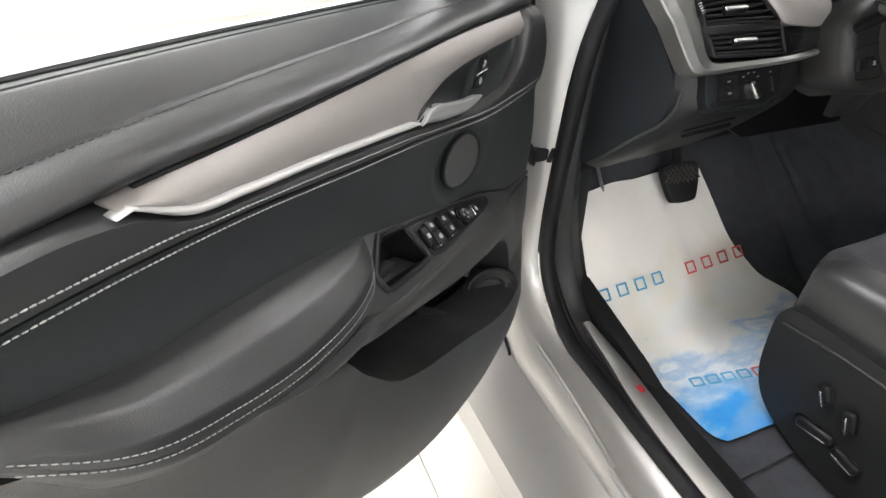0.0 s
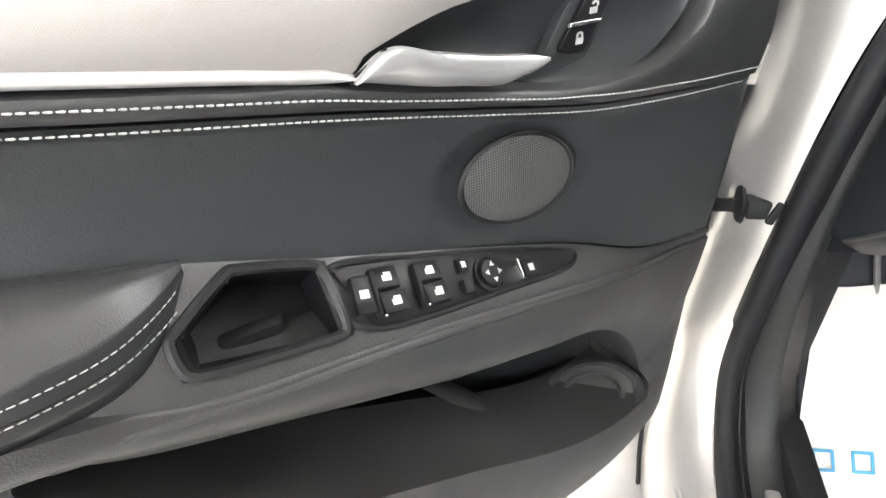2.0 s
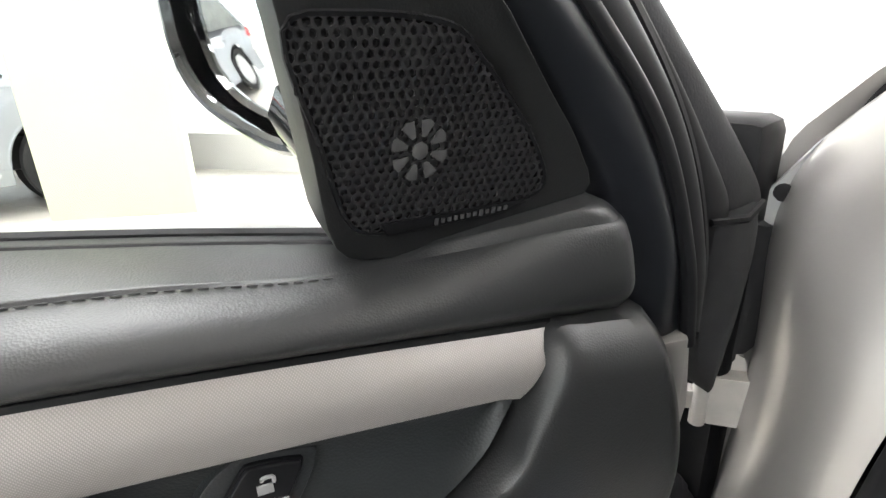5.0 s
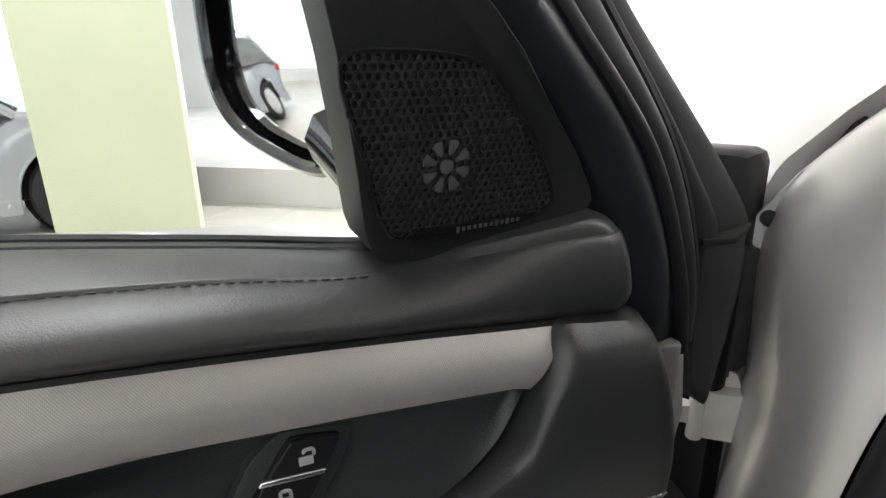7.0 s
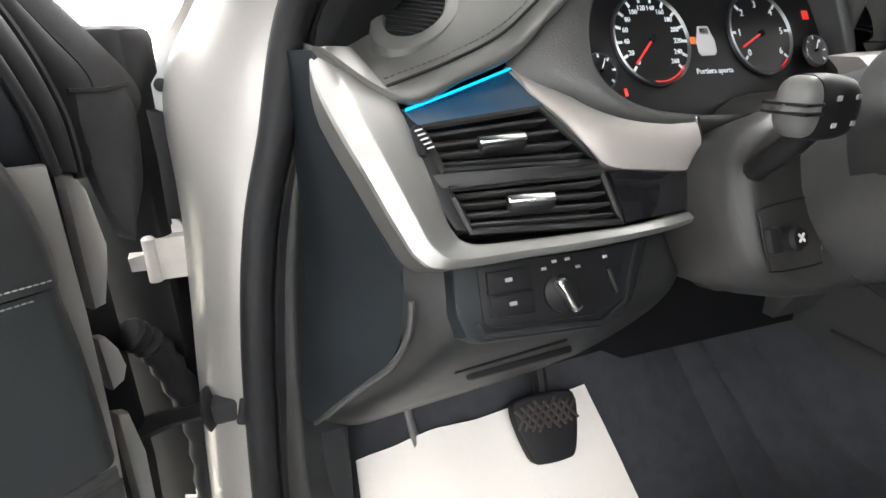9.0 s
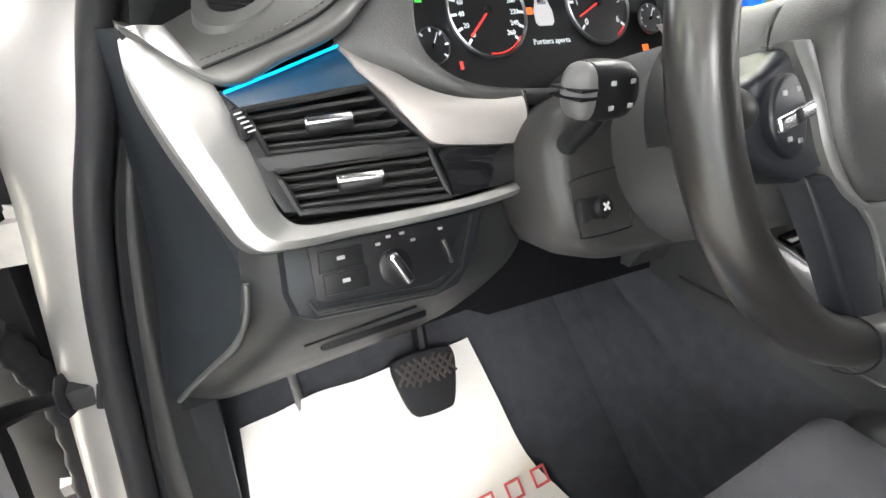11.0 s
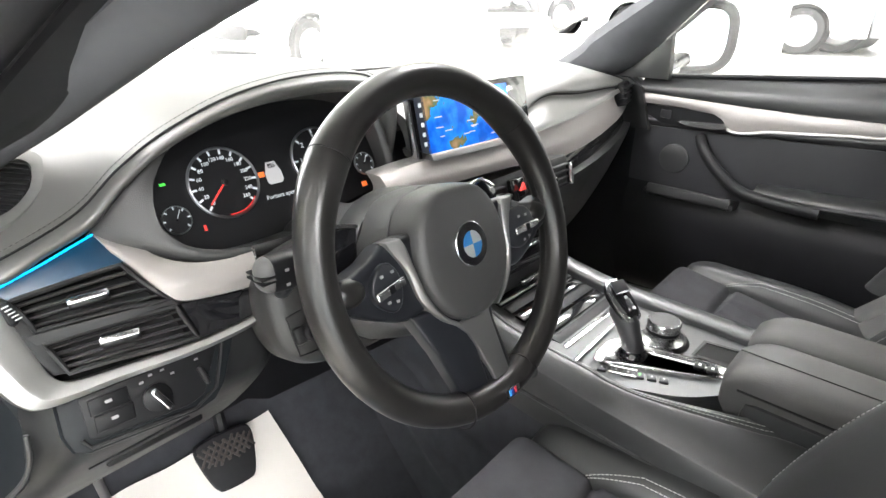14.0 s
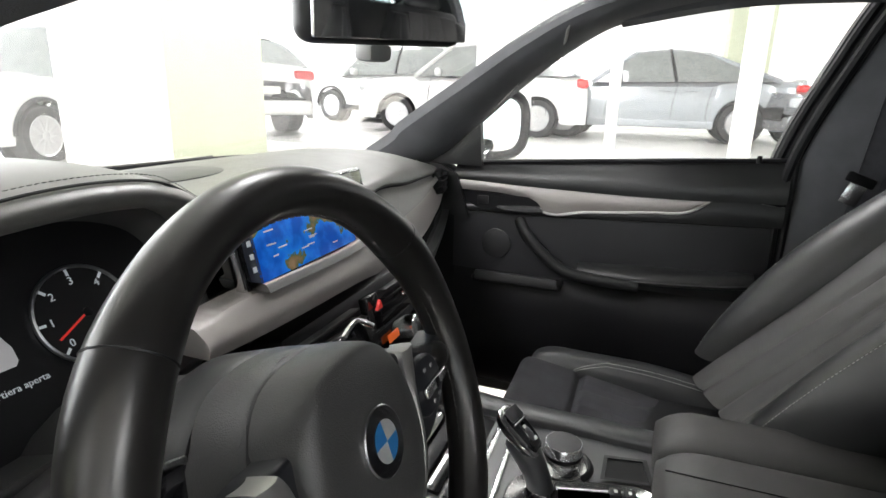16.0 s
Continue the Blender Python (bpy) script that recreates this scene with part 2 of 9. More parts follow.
def tube(path, r, seg=8, closed=False, bm=None, rz=None, up=None):
    """A round or oval bar along a path; r may be a list."""
    b = bm or bmesh.new()
    p = [Vector(q) for q in path]
    k = len(p)
    rings = []
    nrm = Vector(up) if up else None
    for i in range(k):
        t = (p[(i + 1) % k] - p[i - 1]) if closed else p[min(i + 1, k - 1)] - p[max(i - 1, 0)]
        t.normalize()
        if nrm is None:
            nrm = t.orthogonal()
        nrm = (nrm - t * nrm.dot(t)).normalized()
        side = t.cross(nrm)
        ri = float(r[i] if isinstance(r, (list, tuple)) else r)
        rs = ri * (rz if rz else 1)
        rings.append([b.verts.new(p[i] + math.cos(a) * ri * nrm + math.sin(a) * rs * side) for a in [2 * math.pi * j / seg for j in range(seg)]])
    for i in range(k if closed else k - 1):
        for j in range(seg):
            b.faces.new((rings[i][j], rings[(i + 1) % k][j], rings[(i + 1) % k][(j + 1) % seg], rings[i][(j + 1) % seg]))
    if not closed:
        b.faces.new(rings[0][::-1])
        b.faces.new(rings[-1])
    return b


def lathe(profile, seg=32, m=None, bm=None, sx=1.0, sy=1.0):
    """Rings of (radius, height) about z."""
    b = bmesh.new()
    rings = [[b.verts.new((sx * r * math.cos(2 * math.pi * j / seg), sy * r * math.sin(2 * math.pi * j / seg), h)) for j in range(seg)] for r, h in profile]
    for a, c in zip(rings, rings[1:]):
        for j in range(seg):
            b.faces.new((a[j], a[(j + 1) % seg], c[(j + 1) % seg], c[j]))
    b.faces.new(rings[0][::-1])
    b.faces.new(rings[-1])
    if m is not None:
        b.transform(m)
    return merge(bm, b)


def between(a, b, n, k, bulge, bm=None):
    """A strip between two space curves, bulging along a direction."""
    pa, pb = spline(a, n), spline(b, n)
    d = Vector(bulge)
    return grid(n, k, lambda t, s: pa[round(t * (n - 1))].lerp(pb[round(t * (n - 1))], s) + d * math.sin(math.pi * s) ** 0.8, bm)


def stitches(path, length, gap, r, bm=None, up=None):
    """Short thread stitches along a path."""
    b = bm or bmesh.new()
    p = [Vector(q) for q in path]
    dist = 0.0
    nxt = 0.0
    for a, c in zip(p, p[1:]):
        seg_l = (c - a).length
        t = (c - a) / max(seg_l, 1e-9)
        while nxt < dist + seg_l:
            o = a + t * (nxt - dist)
            tube([o, o + t * length * 0.3 + (Vector(up) * r * 0.5 if up else Vector()), o + t * length], [r * 0.6, r, r * 0.6], 5, bm=b)
            nxt += length + gap
        dist += seg_l
    return b


def lettering(name, text, size, m, material, parent, depth=0.0003):
    c = bpy.data.curves.new(name, "FONT")
    c.body, c.size, c.extrude, c.align_x, c.align_y = text, size, depth, "CENTER", "CENTER"
    c.resolution_u = 2
    tmp = new(name, c)
    me = bpy.data.meshes.new_from_object(tmp.evaluated_get(bpy.context.evaluated_depsgraph_get()))
    bpy.data.objects.remove(tmp)
    me.materials.append(material)
    ob = new(name, me)
    ob.parent = parent
    ob.matrix_local = m
    return ob


def axes(o, x, z):
    """A pose with its origin at o, its x axis along x and its z axis near z."""
    x = Vector(x).normalized()
    y = Vector(z).cross(x).normalized()
    zz = x.cross(y)
    return Matrix.Translation(o) @ Matrix((x, y, zz)).transposed().to_4x4()


# ---- the open driver's door: local x runs from the hinge to the latch, y towards the cabin, z up ----
DOOR = Matrix(((-0.788, 0.616, 0, -0.963), (-0.616, -0.788, 0, 0.2825), (0, 0, 1, 0), (0, 0, 0, 1)))
belt = fn([(0.02, 1.090), (0.08, 1.081), (0.13, 1.073), (0.2, 1.080), (0.265, 1.087), (0.33, 1.093), (0.41, 1.101), (0.5, 1.110), (0.62, 1.121), (0.76, 1.130)])
belt_w = fn([(0.02, -0.012), (0.09, -0.026), (0.14, -0.058), (0.2, -0.065), (0.76, -0.068)])
seam = fn([(0.0, 1.080), (0.06, 1.079), (0.10, 1.074), (0.14, 1.072), (0.2, 1.077), (0.265, 1.080), (0.33, 1.082), (0.45, 1.090), (0.545, 1.097), (0.62, 1.101), (0.76, 1.104)])
seam_w = fn([(0.02, -0.010), (0.06, -0.014), (0.10, -0.024), (0.16, -0.030), (0.76, -0.030)])
trim_top = fn([(0.0, 1.038), (0.06, 1.042), (0.13, 1.049), (0.2, 1.055), (0.26, 1.059), (0.33, 1.062), (0.43, 1.0665), (0.535, 1.073), (0.6, 1.078), (0.76, 1.082)])
trim_low_front = fn([(0.06, 1.019), (0.182, 1.028), (0.240, 1.0305), (0.275, 1.0285), (0.301, 1.0225), (0.326, 1.0145)])
trim_low_rear = fn([(0.306, 1.006), (0.338, 1.008), (0.388, 1.018), (0.477, 1.036), (0.543, 1.048), (0.585, 1.058), (0.612, 1.077)])
wrap_top = fn([(-0.02, 1.036), (0.012, 1.038), (0.045, 1.0425), (0.061, 1.043), (0.0735, 1.027), (0.082, 1.013), (0.089, 1.000), (0.100, 0.988), (0.114, 0.978), (0.13, 0.972), (0.16, 0.969), (0.202, 0.971), (0.26, 0.984), (0.322, 0.999), (0.345, 1.006), (0.388, 1.015), (0.477, 1.033), (0.543, 1.045), (0.585, 1.055), (0.612, 1.074), (0.63, 1.079), (0.76, 1.081)])
thread_z = fn([(-0.02, 0.937), (0.003, 0.939), (0.09, 0.946), (0.174, 0.957), (0.25, 0.974), (0.332, 0.993), (0.438, 1.015), (0.546, 1.038), (0.621, 1.050), (0.76, 1.064)])
shelf_in = fn([(-0.03, 0.785), (0.078, 0.799), (0.18, 0.846), (0.288, 0.887), (0.353, 0.910), (0.434, 0.941), (0.494, 0.959), (0.566, 0.975), (0.646, 0.991), (0.76, 1.010)])
shelf_out = fn([(-0.03, 0.775), (0.064, 0.787), (0.15, 0.817), (0.242, 0.846), (0.363, 0.877), (0.425, 0.888), (0.472, 0.900), (0.76, 0.95)])
shelf_w = fn([(-0.03, 0.0), (0.06, 0.004), (0.16, 0.022), (0.28, 0.034), (0.76, 0.040)])


def front_edge(z):
    """The front border of the trim panel, which leans back upwards."""
    return fn([(0.5, -0.05), (0.78, -0.016), (0.93, -0.009), (0.97, -0.005), (1.01, 0.003), (1.037, 0.0105), (1.06, 0.0175), (1.082, 0.029), (1.09, 0.034)])(z)


def build_door():
    door = thing("driver_door", "open white car door with black leather trim panel and aluminium strip", "car door", DOOR)
    REAR = 0.73

    def span(t, z):
        a = front_edge(z)
        return a + (REAR - a) * t

    # white outer shell with a rounded front flange
    out = [(-0.022, 1.00), (-0.03, 0.93), (-0.036, 0.7), (-0.02, 0.5), (0.06, 0.40), (0.70, 0.40), (0.76, 0.6), (0.755, 1.05), (0.74, 1.11), (0.14, 1.06)]
    shell = prism(out, -0.165, -0.078, 0.006)
    part("shell", shell, M_WHITE, door, "white painted door shell")
    lin = [(0.02, 1.03), (0.0, 1.0), (-0.014, 0.94), (-0.02, 0.80), (0.08, 0.82), (0.30, 0.88), (0.53, 0.93), (0.56, 0.6), (0.70, 0.7), (0.72, 1.04), (0.14, 1.035)]
    part("panel_carrier", prism(lin, -0.078, -0.024, 0.004), M_DARK, door)

    # upper pad: a flat ledge from the window slot to the seam, then a roll down to the trim strip
    def pad(t, s):
        u = span(t, belt(0.03) - s * 0.04)
        b, sm, tt, bw, sw = belt(u), seam(u), trim_top(u) + 0.001, belt_w(u), seam_w(u)
        if s < 0.5:
            k = s * 2
            w = bw + (sw - bw) * k
            z = b + (sm - b) * k ** 1.15 + 0.0006 * math.sin(k * math.pi)
        else:
            k = s * 2 - 1
            a = k * math.pi / 2
            w = sw + (-0.004 - sw) * math.sin(min(1.0, k * 1.25) * math.pi / 2) ** 1.15 - 0.008 * max(0.0, (k - 0.72) / 0.28) ** 2
            z = sm + (tt - sm) * (1 - math.cos(a)) ** 0.86
        if u > 0.13:
            z -= 0.0013 * min(1, (u - 0.13) / 0.08) * math.exp(-((s - 0.5) / 0.016) ** 2)
        if t < 0.016:
            w -= 0.009 * (1 - t / 0.016) ** 2
        return (u, w, z)

    part("upper_pad", skirt(grid(150, 121, pad), (0, -0.02, 0)), M_LEATHER, door, "black leather window ledge pad")
    line = [(u, seam_w(u) + 0.003, seam(u) + 0.0002) for u in np.linspace(0.14, 0.72, 120)]
    part("seam_thread", stitches(line, 0.0035, 0.0016, 0.0005), M_THREAD_D, door)
    slot = [(u, belt_w(u) - 0.004, belt(u) - 0.0035) for u in np.linspace(0.125, 0.74, 40)]
    part("window_seal", tube(slot, 0.0035, 8, rz=1.4), M_RUBBER, door)
    part("window_seal", tube([(a, b - 0.014, c + 0.002) for a, b, c in slot], 0.004, 8), M_RUBBER, door)

    # aluminium strip
    def strip(t, s):
        u = 0.058 + (0.618 - 0.058) * t
        lo = trim_low_front(u) if u < 0.322 else trim_low_rear(u)
        if 0.322 <= u < 0.332:
            k = (u - 0.322) / 0.010
            k = k * k * (3 - 2 * k)
            lo = trim_low_front(0.322) * (1 - k) + trim_low_rear(0.332) * k
        hi = trim_top(u)
        z = lo + (hi - lo) * s
        u += 0.020 * (1 - s) * max(0, 1 - t / 0.05)
        return (u, -0.001 + 0.0042 * math.sin(math.pi * min(1, 0.15 + s * 0.85)) - 0.007 * s * s, z)

    part("trim_strip", skirt(grid(150, 14, strip), (0, -0.016, 0)), M_WEAVE, door, "silver woven aluminium trim strip")
    def lip(t, s):
        u = 0.330 + 0.292 * t
        hi = (0.0015 + 0.0042 * min(1, t / 0.05)) * min(1.0, 0.15 + (1 - t) / 0.14)
        return (u, 0.0035 + 0.0035 * math.sin(math.pi * (0.1 + 0.8 * s)), trim_low_rear(u) - 0.0015 + hi * s)

    part("trim_lip", skirt(grid(90, 8, lip), (0, -0.008, 0)), M_LIP, door, "smooth bright aluminium lip along the strip")
    top = [(u, -0.010, trim_top(u) + 0.0005) for u in np.linspace(0.055, 0.60, 50)]
    part("trim_groove", tube(top, 0.0022, 6), M_PLASTIC, door)

    # leather wrap between the stitched seam and the strip
    def wrap(t, s):
        u = span(t, 0.94 + 0.1 * s)
        lo, hi = thread_z(u), max(wrap_top(u), thread_z(u) + 0.006)
        z = lo + (hi - lo) * s
        u = front_edge(z) + (REAR - front_edge(z)) * t
        w = 0.0055 + (0.004 + 0.005 * max(0.0, min(1.0, (0.11 - u) / 0.05))) * math.sin(math.pi * (0.12 + 0.80 * s)) * min(1, 1.2 - max(0, u - 0.05) * 1.2)
        if s > 0.85:
            w -= 0.010 * ((s - 0.85) / 0.15) ** 2
        if t < 0.016:
            w -= 0.010 * (1 - t / 0.016) ** 2
        return (u, w, z)

    part("wrap", skirt(grid(220, 16, wrap), (0, -0.02, 0)), M_LEATHER, door, "black leather wrap below the strip")

    # covering between the stitched seam and the switch shelf
    def mid(t, s):
        u = span(t, 0.93)
        lo, hi = shelf_in(u), thread_z(u) - 0.0022
        z = lo + (hi - lo) * s
        u = front_edge(z) + (REAR - front_edge(z)) * t
        w = 0.001 - 0.006 * math.sin(math.pi * s) + 0.005 * math.exp(-((s - 1) / 0.06) ** 2) * 0.8
        if u < 0.16:
            w += 0.010 * math.sin(math.pi * s) * ((0.16 - u) / 0.16)
        d = math.hypot((u - 0.224) / 0.056, (z - 0.916) / 0.038)
        if d < 1.25:
            w -= 0.004 * max(0.0, min(1.0, (1.25 - d) / 0.25))
        if t < 0.016:
            w -= 0.010 * (1 - t / 0.016) ** 2
        return (u, w, z)

    part("mid_panel", skirt(grid(150, 34, mid), (0, -0.02, 0)), M_MID, door, "dark grey covered middle of the door")
    upper = []
    for k in range(220):
        t = 0.012 + 0.971 * k / 219
        u = span(t, 0.94)
        rise = max(wrap_top(u), thread_z(u) + 0.006) - thread_z(u)
        upper.append(Vector(wrap(t, min(0.5, 0.0052 / rise))) + Vector((0, 0.0012, 0.0006)))
    part("stitching", stitches(upper, 0.0030, 0.0009, 0.00062), M_THREAD, door, "light grey decorative stitching")
    ln = [(u, 0.0062, thread_z(u) - 0.0056) for u in np.linspace(0.012, 0.72, 200)]
    part("stitching", stitches(ln, 0.0030, 0.0009, 0.00062), M_THREAD, door, "light grey decorative stitching")
    groove = [(u, 0.0012, thread_z(u) - 0.0018) for u in np.linspace(0.013, 0.72, 90)]
    part("seam_groove", tube(groove, 0.0010, 6), M_DARK, door)

    # speaker: grille flattened to an oval to fit the camera's view, soft surround
    tilt = pose(0.224, -0.004, 0.9145, -90, 0, 0) @ pose(0, 0, 0, 0, 0, -16)
    part("speaker_surround", lathe([(0.0485, 0), (0.0495, 0.003), (0.0478, 0.0042), (0.0460, 0.003), (0.0455, 0.001)], 48, tilt, sy=0.67), M_PLASTIC, door)
    part("speaker_grille", speaker_mesh(0.0460, 0.67, tilt), M_GRILLE, door, "grey perforated speaker grille")

    # bowl behind the pull handle
    def bowl(t, s):
        u = 0.066 + (0.330 - 0.066) * t
        lo = max(wrap_top(u) - 0.002, 0.955)
        hi = trim_low_front(min(u, 0.326)) + 0.001
        if lo > hi - 0.002:
            lo = hi - 0.002
        z = lo + (hi - lo) * s
        deep = math.exp(-((u - 0.255) / 0.062) ** 2) * math.sin(math.pi * s) ** 0.7
        return (u, -0.003 - 0.013 * deep - 0.005 * math.sin(math.pi * s), z)

    part("handle_bowl", skirt(grid(90, 16, bowl), (0, -0.004, 0)), M_MID, door, "black recess behind the handle")
    blade_top = fn([(0.2235, 0.9985), (0.232, 1.0008), (0.260, 1.0060), (0.293, 1.0140), (0.314, 1.0188), (0.318, 1.0178), (0.333, 1.0062)])
    blade_low = fn([(0.2235, 0.9970), (0.228, 0.9935), (0.236, 0.9896), (0.246, 0.9876), (0.276, 0.9925), (0.318, 1.0015), (0.333, 1.0050)])

    def blade(t, s):
        u = 0.2235 + (0.333 - 0.2235) * (1 - math.cos(math.pi * t)) / 2
        hi, lo = blade_top(u), blade_low(u)
        out = 0.0185 - 0.010 * max(0.0, (u - 0.285) / 0.048) ** 1.5
        k = s * 4
        thin = min(1.0, (u - 0.2235) / 0.014)
        if k < 1:
            return (u, out - 0.0052 * (1 - k) * min(1.0, (u - 0.2235) / 0.012), hi - 0.0003 * (1 - k))
        if k < 3:
            q = (k - 1) / 2
            return (u, out + thin * (0.0022 * math.sin(math.pi * q) - 0.0075 * q * q), hi + (lo - hi) * q - 0.0004)
        return (u, out - thin * (0.0075 + 0.008 * (k - 3)), lo + 0.0010 * thin * (k - 3))

    part("pull_handle", skirt(grid(60, 25, blade), (0, -0.0012, 0)), M_HANDLE, door, "satin silver pull handle blade", 50)
    part("handle_root", tube([(0.3345, 0.004, 1.0050), (0.3155, 0.0085, 1.0182)], 0.0012, 6), M_DARK, door)

    lk = [(p[0], p[1]) for p in spline([(0.1975, 0.9935), (0.1905, 1.0040), (0.1810, 1.0180), (0.1770, 1.0200), (0.1645, 1.0182), (0.1618, 1.0160), (0.1660, 1.0065), (0.1760, 0.9900), (0.1812, 0.9878), (0.1945, 0.9905)], 44, True)]
    sur = [(p[0], p[1]) for p in spline([(0.2270, 0.9800), (0.2150, 0.9850), (0.2070, 0.9925), (0.1945, 1.0135), (0.1850, 1.0218), (0.1790, 1.0236), (0.1590, 1.0205), (0.1560, 1.0170), (0.1610, 1.0045), (0.1720, 0.9860), (0.1790, 0.9825), (0.2020, 0.9800)], 50, True)]
    part("lock_surround", prism(sur, -0.012, -0.0048, 0.0022, seg=3), M_MID, door, "raised black surround of the lock button")
    part("lock_groove", tube([(x, -0.0046, z) for x, z in lk], 0.0010, 6, closed=True), M_DARK, door)
    lock = part("lock_button", prism(lk, -0.010, -0.0022, 0.0014, seg=3), M_SATIN, door, "black lock button with chrome bar")
    part("bar", prism([(0.1930, 1.0042), (0.1918, 1.0066), (0.1672, 1.0056), (0.1684, 1.0032)], -0.003, -0.0008, 0.0006), M_CHROME, lock)
    for c, r, lift in (((0.1745, 1.0118), 0.0027, 0.0012), ((0.1835, 0.9958), 0.0027, 0.0)):
        b = prism([(c[0] - r, c[1] - r), (c[0] + r, c[1] - r), (c[0] + r, c[1] + r * 0.3), (c[0] - r, c[1] + r * 0.3)], -0.003, -0.0014)
        tube(spline([(c[0] - r * 0.7 - lift, -0.0019, c[1] + 0.4 * r), (c[0] - r * 0.6 - lift, -0.0019, c[1] + r * 1.3), (c[0] + r * 0.6 - lift, -0.0019, c[1] + r * 1.3), (c[0] + r * 0.7 - lift, -0.0019, c[1] + (0.4 if not lift else 0.9) * r)], 9), 0.00075, 5, bm=b)
        part("lock_symbol", b, M_PRINT, lock)

    # shelf that carries the switches, with a cup cut into it
    cup_out = [(0.367, 0.08), (0.410, 0.08), (0.445, 0.55), (0.444, 0.83), (0.368, 0.83)]

    def shelf_pt(u, s, lift=0.0):
        a = Vector((u, 0.001, shelf_in(u)))
        b = Vector((u, shelf_w(u), shelf_out(u)))
        n_ = Vector((0, (a.z - b.z), (b.y - a.y))).normalized()
        return a.lerp(b, s) + n_ * (lift + 0.0015 * math.sin(math.pi * s))

    b = bmesh.new()
    NU, NS = 140, 16
    vs = [[None] * NS for _ in range(NU)]
    for i in range(NU):
        for j in range(NS):
            u, s = -0.01 + (0.52 + 0.01) * i / (NU - 1), j / 11
            if s <= 1:
                p = shelf_pt(u, s)
            else:
                k = (s - 1) / (4 / 11)
                e = shelf_pt(u, 1)
                p = e + Vector((0, 0.006 * math.sin(k * math.pi) - 0.03 * k * k, -0.012 * k - 0.030 * k * k * min(1, max(0.1, u / 0.2))))
            vs[i][j] = b.verts.new(p)
    for i in range(NU - 1):
        um = -0.01 + 0.53 * (i + 0.5) / (NU - 1)
        for j in range(NS - 1):
            if inside(cup_out, um, (j + 0.5) / 11):
                continue
            b.faces.new((vs[i][j], vs[i + 1][j], vs[i + 1][j + 1], vs[i][j + 1]))
    part("switch_shelf", b, M_SOFT, door, "black plastic switch shelf")
    for dz, dw, rad_ in ((-0.0075, 0.0030, 0.0026), (-0.0165, 0.0005, 0.0020)):
        part("shelf_bead", tube([shelf_pt(u, 1) + Vector((0, dw, dz * min(1, max(0.3, u / 0.15)))) for u in np.linspace(0.022, 0.505, 90)], rad_, 8, rz=1.3), M_SOFT, door)
    # the cup
    b = bmesh.new()
    ring = []
    
    cc = Vector((sum(p[0] for p in cup_out) / 5, sum(p[1] for p in cup_out) / 5))
    for sc, lift in ((1.10, 0.0012), (1.0, 0.0022), (0.92, 0.0005), (0.87, -0.02), (0.82, -0.036)):
        ring.append([b.verts.new(shelf_pt(cc.x + (p[0] - cc.x) * sc, max(0, cc.y + (p[1] - cc.y) * sc), lift)) for p in cup_out])
    for r0, r1 in zip(ring, ring[1:]):
        for k in range(5):
            b.faces.new((r0[k], r0[(k + 1) % 5], r1[(k + 1) % 5], r1[k]))
    b.faces.new(ring[-1])
    round_cup = spline([Vector((cc.x + (p[0] - cc.x) * 1.03, cc.y + (p[1] - cc.y) * 1.03)).to_3d() for p in [(0.368, 0.16), (0.373, 0.09), (0.39, 0.08), (0.407, 0.09), (0.414, 0.13), (0.440, 0.48), (0.445, 0.56), (0.445, 0.74), (0.440, 0.82), (0.42, 0.83), (0.39, 0.83), (0.372, 0.82), (0.368, 0.75), (0.367, 0.5)]], 70, True)
    part("cup_rim", tube([shelf_pt(p[0], p[1], 0.0015) for p in round_cup], 0.0032, 8, closed=True), M_PLASTIC, door)
    part("storage_cup", b, M_DARK, door, "open black storage cup in the armrest")
    a0, a1 = shelf_pt(0.388, 0.62, -0.03), shelf_pt(0.432, 0.62, -0.03)
    part("cup_step", rbox(0.036, 0.012, 0.010, 0.004, at=(a0 + a1) / 2), M_PLASTIC, door)

    # switch plate and switches
    b = bmesh.new()
    loop = [(0.362, 0.14), (0.300, 0.10), (0.24, 0.10), (0.186, 0.22), (0.178, 0.36), (0.192, 0.62), (0.24, 0.78), (0.352, 0.86)]
    lo_ring = [b.verts.new(shelf_pt(u, s, -0.002)) for u, s in loop]
    hi_ring = [b.verts.new(shelf_pt(u, s, 0.0022)) for u, s in loop]
    in_ring = [b.verts.new(shelf_pt(0.27 + (u - 0.27) * 0.95, 0.46 + (s - 0.46) * 0.90, 0.0028)) for u, s in loop]
    for r0, r1 in ((lo_ring, hi_ring), (hi_ring, in_ring)):
        for k in range(8):
            b.faces.new((r0[k], r0[(k + 1) % 8], r1[(k + 1) % 8], r1[k]))
    b.faces.new(in_ring)
    part("switch_plate", b, M_SATIN, door, "black switch plate")

    ps = spline([Vector((u, s, 0)) for u, s in loop], 60, True)
    part("plate_border", tube([shelf_pt(p[0], p[1], 0.001) for p in ps], 0.0022, 8, closed=True), M_PLASTIC, door)

    def key(name, u, s, lu, ls, lift, material, label="", turn=0):
        o = shelf_pt(u, s, lift)
        ax = shelf_pt(u - 0.01, s) - shelf_pt(u + 0.01, s)
        ay = shelf_pt(u, s - 0.1) - shelf_pt(u, s + 0.1)
        m = axes(o, ax, ax.cross(ay))
        sw = part(name, rbox(lu, ls, 0.007, 0.0016, m=m @ pose(0, 0, 0, turn, 0, 0)), material, door, label)
        return sw, m

